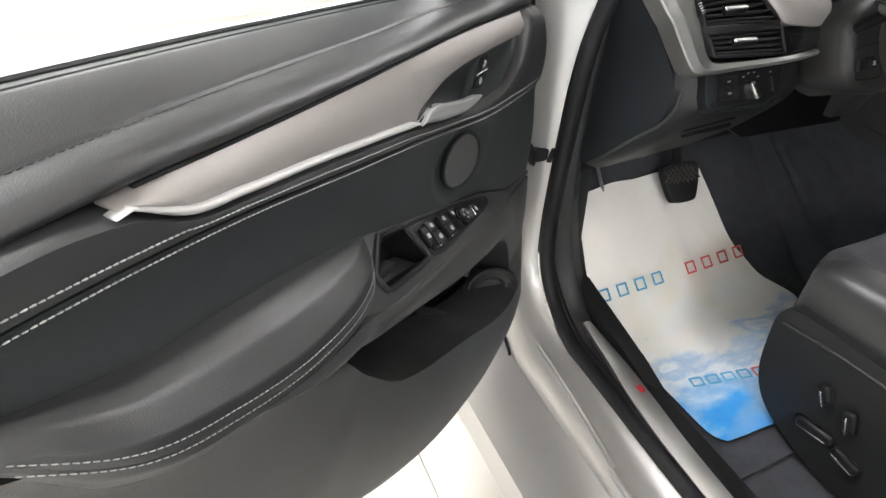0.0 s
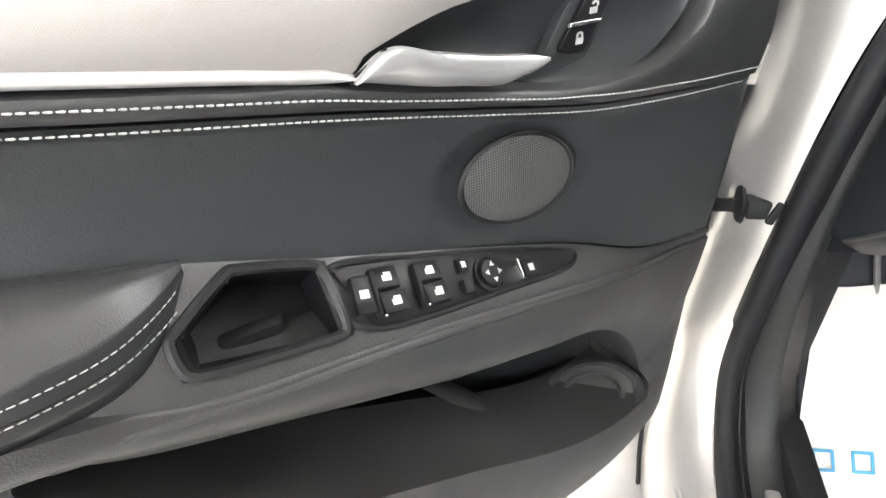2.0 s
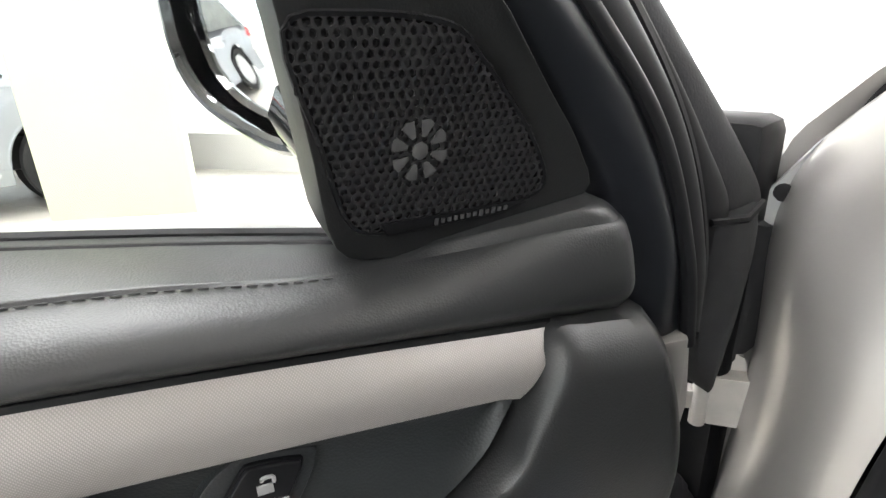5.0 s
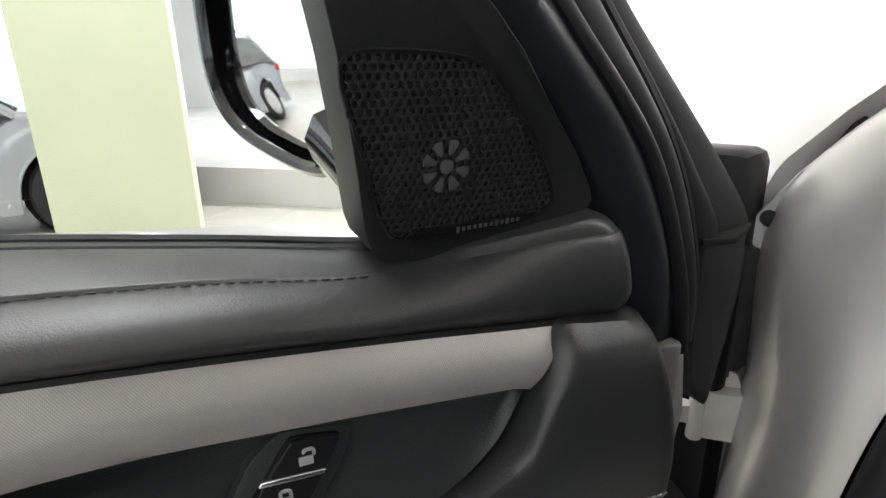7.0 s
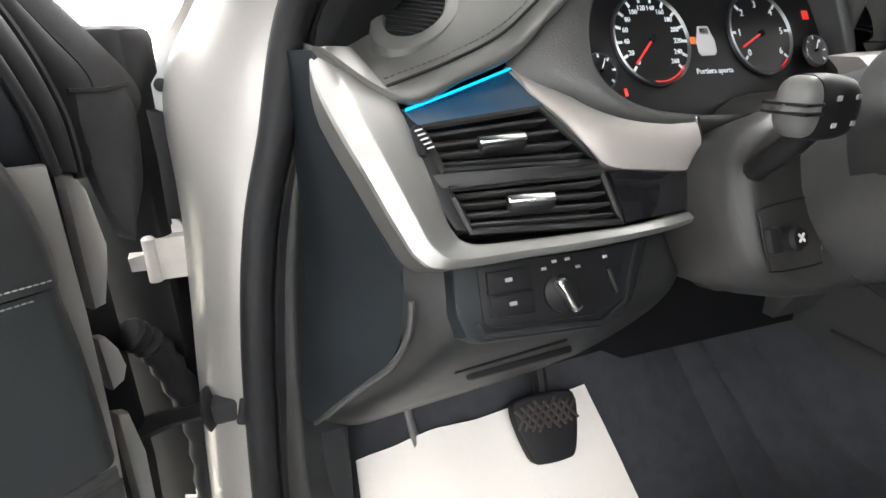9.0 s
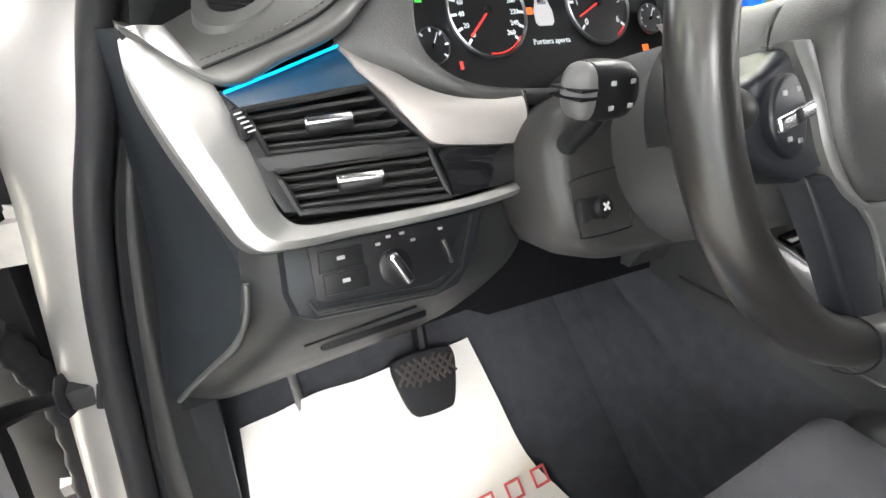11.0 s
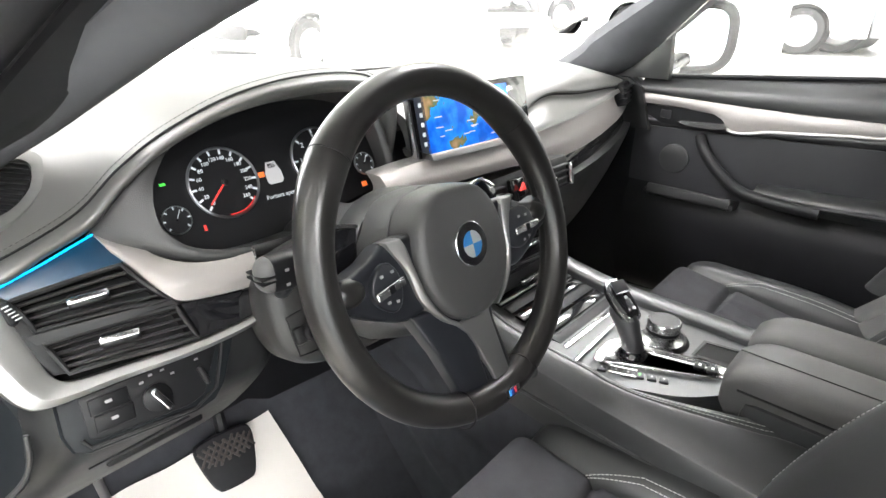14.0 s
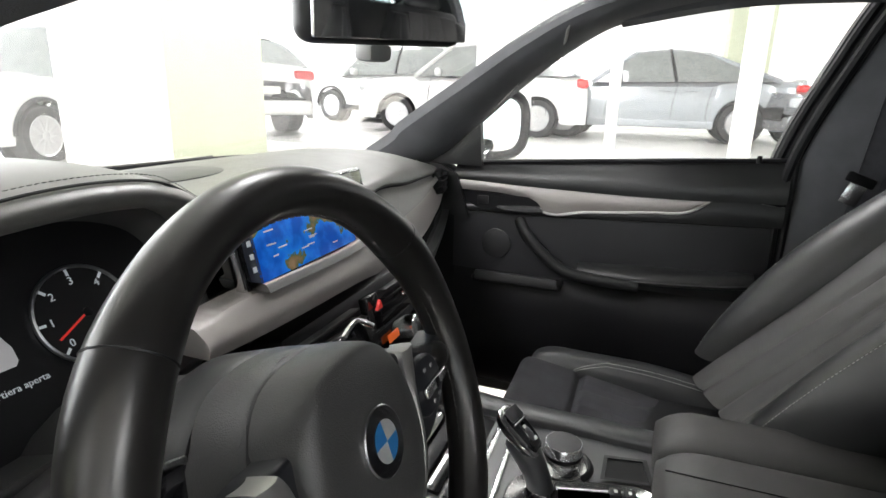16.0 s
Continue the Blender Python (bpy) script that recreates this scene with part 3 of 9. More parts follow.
    for u in (0.3360, 0.3080):
        for sv in (0.34, 0.63):
            sw, m = key("window_switch", u, sv, 0.0175, 0.0135, 0.003, M_SATIN, "black window switch with grey symbol", -8)
            b = rbox(0.0062, 0.0046, 0.0005, 0.0002, m=m @ pose(0.0006, -0.0010, 0.0036))
            rbox(0.0046, 0.0014, 0.0005, 0.0001, m=m @ pose(0.0012, 0.0022, 0.0036), bm=b)
            part("symbol", b, M_ICON, sw)
        key("chrome_divider", u + 0.0088, 0.50, 0.0030, 0.027, 0.0036, M_SATIN, "black ridge with a bright tip")
        key("divider_tip", u + 0.0088, 0.77, 0.0026, 0.0024, 0.0042, M_CHROME, "chrome tip")
    sw, m = key("window_switch", 0.3520, 0.49, 0.012, 0.022, 0.003, M_SATIN, "black child lock switch")
    part("symbol", rbox(0.0058, 0.0050, 0.0005, 0.0002, m=m @ pose(0, 0, 0.0036)), M_ICON, sw)
    for sv, u in ((0.32, 0.282), (0.64, 0.284)):
        sw, m = key("mirror_button", u, sv, 0.0085, 0.0095, 0.002, M_SATIN)
        if sv < 0.5:
            part("symbol", rbox(0.0036, 0.0042, 0.0005, 0.0002, m=m @ pose(0, 0, 0.0036)), M_ICON, sw)
    o = shelf_pt(0.264, 0.51, 0.002)
    ax = shelf_pt(0.25, 0.51) - shelf_pt(0.28, 0.51)
    m = axes(o, ax, ax.cross(shelf_pt(0.264, 0.4) - shelf_pt(0.264, 0.7)))
    knob = part("mirror_switch", lathe([(0.0122, -0.002), (0.0122, 0.0018), (0.0108, 0.0022), (0.0104, 0.0012), (0.0096, 0.0012), (0.0092, 0.0046), (0.0075, 0.0054)], 32, m), M_SATIN, door, "round mirror adjuster switch")
    for k in range(4):
        q = m @ pose(0.0056 * math.cos(k * math.pi / 2), 0.0056 * math.sin(k * math.pi / 2), 0.0056, 0, 0, k * 90)
        tri = prism([(-0.0016, -0.0019), (0.0016, 0.0), (-0.0016, 0.0019)], -0.0002, 0.0002, 0, plane="xy")
        tri.transform(q)
        part("symbol", tri, M_ICON, knob)
    key("chrome_divider", 0.2395, 0.52, 0.0018, 0.014, 0.0030, M_CHROME, "chrome divider")
    sw, m = key("tailgate_switch", 0.2310, 0.53, 0.0125, 0.0125, 0.002, M_SATIN, "black tailgate switch")
    part("symbol", rbox(0.0050, 0.0050, 0.0005, 0.0002, m=m @ pose(0.001, 0, 0.0036)), M_ICON, sw)

    # armrest pad
    arm_in = fn([(0.434, 0.942), (0.494, 0.960), (0.566, 0.976), (0.646, 0.992), (0.715, 1.020)])
    arm_edge = fn([(0.430, 0.939), (0.47, 0.938), (0.502, 0.941), (0.548, 0.945), (0.596, 0.955), (0.643, 0.970), (0.68, 0.988), (0.715, 1.012)])
    arm_w = fn([(0.430, 0.004), (0.440, 0.016), (0.458, 0.031), (0.49, 0.044), (0.55, 0.050), (0.62, 0.047), (0.68, 0.038), (0.718, 0.012)])
    prof = [(-0.01, 0.0, -0.006), (0.04, 0.0, 0.001), (0.3, 0.30, 0.007), (0.6, 0.60, 0.007), (0.85, 0.9, 0.003), (0.97, 1.0, 0.0), (1.02, 1.03, -0.006), (1.03, 1.03, -0.012), (1.03, 1.03, -0.0125), (1.05, 1.0, -0.020), (0.9, 0.9, -0.034), (0.5, 0.6, -0.046)]

    def arm(t, s):
        u = 0.430 + (0.717 - 0.430) * (t ** 1.6 if t < 0.2 else 0.2 ** 1.6 + (1 - 0.2 ** 1.6) * (t - 0.2) / 0.8)
        k = s * (len(prof) - 1)
        i = min(int(k), len(prof) - 2)
        q = [prof[i][c] + (prof[i + 1][c] - prof[i][c]) * (k - i) for c in range(3)]
        z = arm_in(u) + (arm_edge(u) - arm_in(u)) * q[1] + q[2] * min(1.0, arm_w(u) / 0.03)
        w = q[0] * arm_w(u)
        if abs(s * 11 - 7.6) < 0.4:
            w -= 0.002
        return (u, w, z)

    part("armrest_pad", grid(90, 45, arm), M_LEATHER, door, "padded black leather armrest")
    for dz, dw in ((-0.0052, 0.0006), (-0.0135, 0.001)):
        ln = [(u, arm_w(u) * 1.03 + dw, arm_edge(u) + dz) for u in np.linspace(0.436, 0.712, 160)]
        part("armrest_stitching", stitches(ln, 0.0030, 0.0011, 0.0004), M_THREAD, door, "light grey stitching")

    # lower panel: one moulding round the opening of the map pocket
    lip_z = fn([(0.06, 0.628), (0.10, 0.632), (0.161, 0.648), (0.22, 0.672), (0.302, 0.716), (0.36, 0.745), (0.424, 0.779), (0.469, 0.815), (0.501, 0.858)])
    outer, hole = [], []
    for k in range(25):
        u = -0.012 + 0.462 * k / 24
        outer.append((u, shelf_w(u) + 0.002, shelf_out(u) - 0.002))
    roof = spline([(0.062, 0.64), (0.088, 0.690), (0.118, 0.732), (0.160, 0.768), (0.217, 0.788), (0.30, 0.808), (0.40, 0.842), (0.47, 0.866), (0.498, 0.880)], 25)
    for k in range(25):
        hole.append((roof[k][0], 0.012 + 0.024 * min(1, k / 12), roof[k][1]))
    rear_o = spline([(0.466, 0.042, 0.899), (0.51, 0.049, 0.916), (0.57, 0.050, 0.926), (0.64, 0.044, 0.952), (0.72, 0.012, 0.995), (0.735, 0.0, 0.93), (0.70, 0.02, 0.83), (0.62, 0.040, 0.77)], 22)
    rear_h = spline([(0.503, 0.036, 0.8825), (0.508, 0.037, 0.8855), (0.512, 0.038, 0.888), (0.518, 0.042, 0.892), (0.519, 0.045, 0.890), (0.516, 0.048, 0.884), (0.511, 0.049, 0.874), (0.504, 0.05, 0.862)], 22)
    outer += [tuple(p) for p in rear_o]
    hole += [tuple(p) for p in rear_h]
    low_o = spline([(0.60, 0.040, 0.755), (0.50, 0.048, 0.680), (0.40, 0.052, 0.625), (0.30, 0.052, 0.590), (0.20, 0.046, 0.560), (0.10, 0.034, 0.540), (0.03, 0.018, 0.540)], 30)
    for k in range(30):
        u = 0.50 - 0.425 * k / 29
        outer.append(tuple(low_o[k]))
        hole.append((u, 0.05 - 0.014 * max(0, (k - 20) / 9) ** 2, lip_z(u)))
    front_o = spline([(0.010, 0.012, 0.552), (-0.004, 0.004, 0.60), (-0.011, -0.002, 0.68), (-0.012, -0.004, 0.74)], 10)
    front_h = spline([(0.064, 0.030, 0.622), (0.059, 0.026, 0.624), (0.057, 0.022, 0.628), (0.059, 0.016, 0.634)], 10)
    outer += [tuple(p) for p in front_o]
    hole += [tuple(p) for p in front_h]
    nr = len(outer)

    def lower(t, s):
        o, h = Vector(outer[round(t * nr) % nr]), Vector(hole[round(t * nr) % nr])
        if s < 0.15:
            k = 1 - s / 0.15
            m_ = 0.0 if o.z > 0.78 and o.x < 0.5 else 1.0
            return o + Vector((0, -0.045 * k * k, -0.010 * k * m_))
        if s < 0.80:
            k = (s - 0.15) / 0.65
            return o.lerp(h, k) + Vector((0, 0.008 * math.sin(math.pi * k), 0))
        k = (s - 0.80) / 0.20
        return h + Vector((0, 0.002 * math.sin(k * math.pi) - 0.085 * k * k, -0.004 * k))

    part("lower_panel", grid(nr, 27, lower, close_u=True), M_SOFT, door, "black plastic lower panel with an open map pocket", 60)
    back = [(-0.016, 0.52), (0.10, 0.47), (0.50, 0.56), (0.56, 0.70), (0.55, 0.92), (0.48, 0.915), (0.30, 0.865), (0.18, 0.825), (0.07, 0.785), (-0.010, 0.775)]
    part("pocket_lining", prism(back, -0.078, -0.064, 0.003), M_MID, door, "dark lining of the pocket")
    part("pocket_floor", skirt(grid(30, 8, lambda t, s: (0.075 + 0.43 * t, 0.022 - 0.088 * s, 0.600 + 0.06 * t + 0.12 * t * t)), (0, 0, -0.01)), M_PLASTIC, door)
    m = pose(0.116, 0.002, 0.628, -22, 0, -22) @ Matrix.Scale(0.84, 4)
    rings = lathe([(0.062, 0.0), (0.062, 0.008), (0.054, 0.012), (0.050, 0.004), (0.041, 0.003), (0.039, 0.008), (0.034, 0.008), (0.032, 0.001), (0.01, 0.0)], 40, m, sy=0.66)
    part("bottle_rest", rings, M_SOFT, door, "moulded bottle rest in the pocket")

    def rib(t, s):
        z = 0.712 - 0.072 * t ** 1.4
        return (0.300 - 0.085 * t - 0.055 * s, -0.058 + 0.096 * t - 0.008 * s, z - 0.050 * s ** 1.5 + 0.004 * math.sin(math.pi * s))

    part("pocket_divider", skirt(grid(30, 8, rib), (0, -0.03, -0.02)), M_SOFT, door, "curved rib in the pocket", 60)

    # sail panel with tweeter, window frame, glass
    sail = spline([(0.137, 1.087), (0.118, 1.080), (0.085, 1.079), (0.034, 1.092), (0.040, 1.112), (0.060, 1.136), (0.102, 1.184), (0.170, 1.243), (0.165, 1.236), (0.1535, 1.178), (0.144, 1.125)], 40, True)
    sail = [(p[0], p[1]) for p in sail]
    def lean(b):
        for v in b.verts:
            d = 0.26 * min(0.0, v.co.z - 1.160)
            v.co.y += d
            v.co.z += 0.30 * d
        return b

    part("sail_panel", lean(prism(sail, -0.05, -0.010, 0.008, seg=3)), M_PLASTIC, door, "black corner panel with tweeter")
    gr = spline([(0.1485, 1.154), (0.140, 1.122), (0.133, 1.098), (0.122, 1.091), (0.095, 1.092), (0.062, 1.096), (0.055, 1.103), (0.067, 1.123), (0.088, 1.146), (0.100, 1.155), (0.130, 1.158)], 44, True)
    gr = [(p[0], p[1]) for p in gr]
    gmesh = lean(perforated(gr, -0.0085, 0.0033))
    part("tweeter_grille", gmesh, M_GRILLE_D, door, "black perforated tweeter grille")
    part("tweeter_frame", lean(tube([(p[0], -0.0095, p[1]) for p in gr], 0.0012, 6, closed=True)), M_DARK, door)
    for k in range(8):
        a = k * math.pi / 4 + 0.3
        wedge = [(0.1075 + r0 * math.cos(a + d), 1.1185 + r0 * math.sin(a + d)) for r0, d in ((0.0045, -0.16), (0.0098, -0.25), (0.0104, 0.0), (0.0098, 0.25), (0.0045, 0.16))]
        part("tweeter_petal", lean(prism(wedge, -0.0090, -0.0081, 0.0002)), M_PETAL, door)
    part("tweeter_hub", lean(lathe([(0.0030, 0), (0.0028, 0.0005), (0.0015, 0.0008)], 14, pose(0.1075, -0.0080, 1.1185, -90, 0, 0))), M_PETAL, door)
    plate = [(0.119, 1.0895), (0.070, 1.0915), (0.060, 1.0960), (0.121, 1.0945)]
    bar = part("maker_plate", lean(prism(plate, -0.012, -0.0078, 0.0006)), M_DARK, door, "small dark maker's plate")
    for k in range(12):
        u = 0.1000 - k * 0.0026
        part("plate_mark", lean(rbox(0.0015, 0.0006, 0.0018 if k not in (0, 7, 9) else 0.0026, 0.0002, at=(u, -0.0076, 1.0922 + k * 0.00012))), M_PETAL, bar)

    # frame of the window, swept back to the roof
    fr = spline([(-0.032, -0.040, 1.0), (-0.020, -0.040, 1.073), (0.015, -0.040, 1.136), (0.053, -0.042, 1.178), (0.13, -0.05, 1.26), (0.26, -0.07, 1.37), (0.42, -0.10, 1.45), (0.60, -0.12, 1.48), (0.76, -0.13, 1.46)], 50)
    part("window_frame", tube([p + Vector((0, -0.02, 0)) for p in fr[14:]], 0.017, 10, rz=1.0), M_PLASTIC, door, "black window frame")
    edge_a = [(0.030, -0.030, 1.02), (0.0176, -0.028, 1.078), (0.045, -0.030, 1.122), (0.0728, -0.032, 1.160), (0.125, -0.042, 1.222), (0.25, -0.062, 1.342), (0.42, -0.09, 1.425)]
    edge_b = [(-0.0345, -0.030, 1.000), (-0.0270, -0.030, 1.046), (-0.0040, -0.032, 1.108), (0.0376, -0.034, 1.162), (0.095, -0.046, 1.232), (0.235, -0.070, 1.362), (0.42, -0.10, 1.455)]
    edge_c = [(-0.0610, -0.050, 0.990), (-0.0590, -0.050, 1.040), (-0.0390, -0.052, 1.102), (0.0020, -0.054, 1.164), (0.065, -0.062, 1.240), (0.215, -0.086, 1.375), (0.42, -0.12, 1.475)]
    edge_d = [(-0.0860, -0.062, 1.005), (-0.0960, -0.064, 1.052), (-0.0720, -0.066, 1.092), (-0.0180, -0.066, 1.160), (0.050, -0.074, 1.242), (0.205, -0.096, 1.382), (0.42, -0.13, 1.482)]
    edge_e = [(-0.1300, -0.085, 1.010), (-0.1460, -0.082, 1.042), (-0.1130, -0.080, 1.088), (-0.0360, -0.080, 1.171), (0.030, -0.086, 1.246), (0.195, -0.110, 1.390), (0.42, -0.14, 1.490)]
    part("frame_cover", skirt(between(edge_a, edge_b, 60, 12, (-0.002, 0.008, 0.002)), (0, -0.03, 0)), M_GLOSS2, door, "smooth black frame cover", 60)
    part("frame_seal", tube([p + Vector((-0.001, 0.004, 0)) for p in spline(edge_b, 60)], 0.0052, 10, rz=0.8), M_RUBBER, door)
    part("frame_seal", skirt(between([Vector(p) + Vector((-0.006, -0.004, 0)) for p in edge_b], edge_c, 60, 10, (-0.003, 0.007, 0.002)), (0, -0.02, 0)), M_RUBBER, door, "black rubber frame seal", 60)
    part("frame_seal", tube([p + Vector((-0.001, 0.002, 0)) for p in spline(edge_c, 60)], 0.0042, 8), M_RUBBER, door)
    part("frame_flap", skirt(between([Vector(p) + Vector((-0.005, -0.006, 0)) for p in edge_c], edge_d, 60, 8, (-0.002, 0.004, 0.002)), (0, -0.02, 0)), M_RUBBER, door)
    part("frame_flap", skirt(between([Vector(p) + Vector((-0.003, -0.003, 0)) for p in edge_d], edge_e, 60, 8, (-0.002, 0.003, 0.001)), (0, -0.02, 0)), M_FLAP, door, "black cloth flap along the frame")
    flap_l = spline([(-0.0735, -0.058, 1.0485), (-0.0757, -0.056, 1.024), (-0.0795, -0.058, 0.982), (-0.0930, -0.064, 0.940), (-0.1000, -0.070, 0.926)], 30)
    flap_r = spline([(-0.1250, -0.070, 1.0500), (-0.1340, -0.074, 1.026), (-0.1295, -0.076, 0.971), (-0.1100, -0.074, 0.932), (-0.1010, -0.072, 0.926)], 30)
    part("hinge_flap", skirt(grid(30, 12, lambda t, s: flap_l[round(t * 29)].lerp(flap_r[round(t * 29)], s) + Vector((0, 0.010 * math.sin(math.pi * s) + 0.0015 * math.sin(9 * s + 5 * t), 0))), (0, -0.012, 0)), M_FLAP, door, "black cloth flap over the hinge gap", 60)
    part("flap_rim", tube([(-0.072, -0.054, 1.0500), (-0.097, -0.052, 1.0490), (-0.1260, -0.066, 1.0510)], 0.0022, 6), M_RUBBER, door)
    part("frame_rear", tube([(0.755, -0.09, 1.08), (0.765, -0.12, 1.3), (0.76, -0.13, 1.46)], 0.022, 8), M_PLASTIC, door)

    def pane(t, s):
        u = 0.12 + 0.64 * t
        top = fn([(0.12, 1.25), (0.26, 1.365), (0.42, 1.445), (0.6, 1.475), (0.76, 1.455)])(u)
        z = 1.06 + (top - 1.06) * s
        return (u, -0.085 - 0.05 * max(0, z - 1.1), z)

    g = part("window_pane", skirt(grid(16, 6, pane), (0, -0.004, 0)), M_GLASS, door, "clear side window")
    g.visible_shadow = False

    # outside mirror, its glass turned towards the driver
    turn = Matrix.Translation((0.150, -0.215, 1.190)) @ pose(0, 0, 0, 0, 0, 20)
    e = lambda v, p: math.copysign(abs(v) ** p, v)

    def oval(a, ry, rz):
        y, z = ry * e(math.cos(a), 0.6), rz * e(math.sin(a), 0.65)
        return y, z if z > 0 else z * (1.06 + 0.20 * y / 0.108)

    def housing(t, s):
        a = 2 * math.pi * t
        size = math.sin((0.12 + 0.88 * min(1.0, s * 1.5)) * math.pi / 2) ** 0.6
        return turn @ Vector((-0.105 + 0.105 * s,) + oval(a, 0.108 * size, 0.088 * size))

    part("mirror_housing", grid(44, 14, housing, close_u=True), M_GLOSS, door, "gloss black outside mirror housing", 60)
    ang = [2 * math.pi * k / 48 for k in range(48)]
    part("mirror_rim", tube([turn @ Vector((0.0,) + oval(a, 0.106, 0.086)) for a in ang], 0.005, 8, closed=True), M_GLOSS, door)
    b = prism([oval(a, 0.098, 0.079) for a in ang], -0.012, -0.006, 0.001, plane="yz")
    b.transform(turn)
    part("mirror_glass", b, M_MIRROR, door, "mirror glass")
    part("mirror_foot", tube(spline([(0.115, -0.05, 1.085), (0.11, -0.09, 1.088), (0.115, -0.14, 1.11)], 10), [0.028, 0.027, 0.026, 0.026, 0.026, 0.026, 0.028, 0.03, 0.032, 0.034], 10, rz=0.7), M_GLOSS, door)

    # white flange in front of the trim panel, hinges, check strap
    fl = [(0.002, 1.012), (-0.0280, 1.009), (-0.0285, 0.98), (-0.0285, 0.90), (-0.0250, 0.80), (-0.0210, 0.74), (-0.026, 0.55), (-0.006, 0.55), (-0.008, 0.74), (-0.009, 0.80), (-0.004, 0.94)]
    part("front_flange", prism(fl, -0.030, -0.017, 0.003), M_WHITE, door, "white painted front flange")
    # near-black block: shade of the hinge gap put into colour
    edge = [(-0.024, 1.05), (-0.075, 1.02), (-0.085, 0.94), (-0.09, 0.7), (-0.08, 0.52), (-0.03, 0.52)]
    part("hinge_shade", prism(edge, -0.12, -0.085, 0.006), M_DARK, door, "near-black block that keeps the hinge gap dark")
    for pl in ([(-0.052, 0.995), (-0.0606, 0.993), (-0.0666, 0.979), (-0.0719, 0.934), (-0.068, 0.915), (-0.0601, 0.887), (-0.050, 0.886)], [(-0.046, 0.862), (-0.0536, 0.860), (-0.0610, 0.845), (-0.0640, 0.828), (-0.0590, 0.816), (-0.0480, 0.812)], [(-0.046, 0.790), (-0.056, 0.785), (-0.062, 0.74), (-0.058, 0.64), (-0.046, 0.62)]):
        part("edge_plate", prism(pl, -0.062, -0.050, 0.003), M_WHITE, door, "silver painted hinge edge")
    return door, shelf_pt


def inside(poly, x, y):
    c = False
    for k in range(len(poly)):
        (x0, y0), (x1, y1) = poly[k - 1], poly[k]
        if (y0 > y) != (y1 > y) and x < (x1 - x0) * (y - y0) / (y1 - y0) + x0:
            c = not c
    return c


def perforated(poly, w, pitch):
    """A sheet with round holes: a net of small rings in an outline."""
    b = bmesh.new()
    xs, ys = [p[0] for p in poly], [p[1] for p in poly]
    face = b.faces.new([b.verts.new((p[0], w - 0.0014, p[1])) for p in poly])
    row = 0
    y = min(ys)
    while y < max(ys):
        x = min(xs) + (pitch / 2 if row % 2 else 0)
        while x < max(xs):
            if inside(poly, x, y):
                n_, r0, r1 = 6, pitch * 0.39, pitch * 0.58
                o = [b.verts.new((x + r1 * math.cos(math.pi / 6 + k * math.pi / 3), w, y + r1 * math.sin(math.pi / 6 + k * math.pi / 3))) for k in range(n_)]
                i_ = [b.verts.new((x + r0 * math.cos(math.pi / 6 + k * math.pi / 3), w, y + r0 * math.sin(math.pi / 6 + k * math.pi / 3))) for k in range(n_)]
                q = [b.verts.new((v.co.x, w - 0.0013, v.co.z)) for v in i_]
                for k in range(n_):
                    b.faces.new((o[k], o[(k + 1) % n_], i_[(k + 1) % n_], i_[k]))
                    b.faces.new((i_[k], i_[(k + 1) % n_], q[(k + 1) % n_], q[k]))
            x += pitch
        y += pitch * 0.866
        row += 1
    return b


def speaker_mesh(r, sy, m):
    """A slightly domed oval grille with small raised dots between its holes."""
    b = lathe([(r, 0.0005), (r * 0.98, 0.0022), (r * 0.7, 0.0038), (r * 0.35, 0.0046), (0.002, 0.0048)], 56, None)
    for v in b.verts:
        v.co.y *= sy
    b.transform(m)
    return b


def grille_material(name, a, b_, scale):
    m, n, l, p = nodes_of(name)
    v = tex(n, l, "ShaderNodeTexVoronoi", scale, 3.0, (1, 0, 1))
    v.inputs["Randomness"].default_value = 0.0
    l.new(ramp(n, l, v.outputs["Distance"], a, b_, 0.25, 0.5), p.inputs["Base Color"])
    bp = n.new("ShaderNodeBump")
    bp.inputs["Strength"].default_value, bp.inputs["Distance"].default_value = 0.6, 0.0008
    l.new(v.outputs["Distance"], bp.inputs["Height"])
    l.new(bp.outputs[0], p.inputs["Normal"])
    p.inputs["Roughness"].default_value = 0.5
    return m


M_GRILLE = grille_material("grey speaker mesh", (0.012, 0.012, 0.012), (0.10, 0.10, 0.098), 560)
M_GRILLE_D = surface("black metal mesh", (0.030, 0.030, 0.031), 0.45, metal=0.3, bump=0)
M_PETAL = surface("dim grey plastic", (0.070, 0.070, 0.070), 0.5, bump=0)
M_GREYP = surface("grey plastic", (0.20, 0.20, 0.20), 0.5, bump=0)
driver_door, SHELF = build_door()

# ---- the car's body round the driver's opening ----
OUTER = [(-0.95, -0.9, 0.35), (-0.95, 0.1, 0.35), (-0.945, 0.30, 0.37), (-0.915, 0.40, 0.50), (-0.90, 0.435, 0.72), (-0.885, 0.442, 0.92), (-0.882, 0.455, 1.04), (-0.845, 0.44, 1.112), (-0.785, 0.33, 1.195), (-0.715, 0.13, 1.315), (-0.66, -0.1, 1.42), (-0.63, -0.5, 1.50)]
APERTURE = [(-0.905, -0.9, 0.43), (-0.886, 0.05, 0.427), (-0.880, 0.22, 0.432), (-0.872, 0.322, 0.50), (-0.868, 0.350, 0.60), (-0.855, 0.355, 0.8), (-0.838, 0.36, 0.92), (-0.816, 0.36, 1.00), (-0.785, 0.345, 1.11), (-0.727, 0.22, 1.20), (-0.665, 0.10, 1.29), (-0.60, -0.15, 1.41), (-0.58, -0.5, 1.46)]
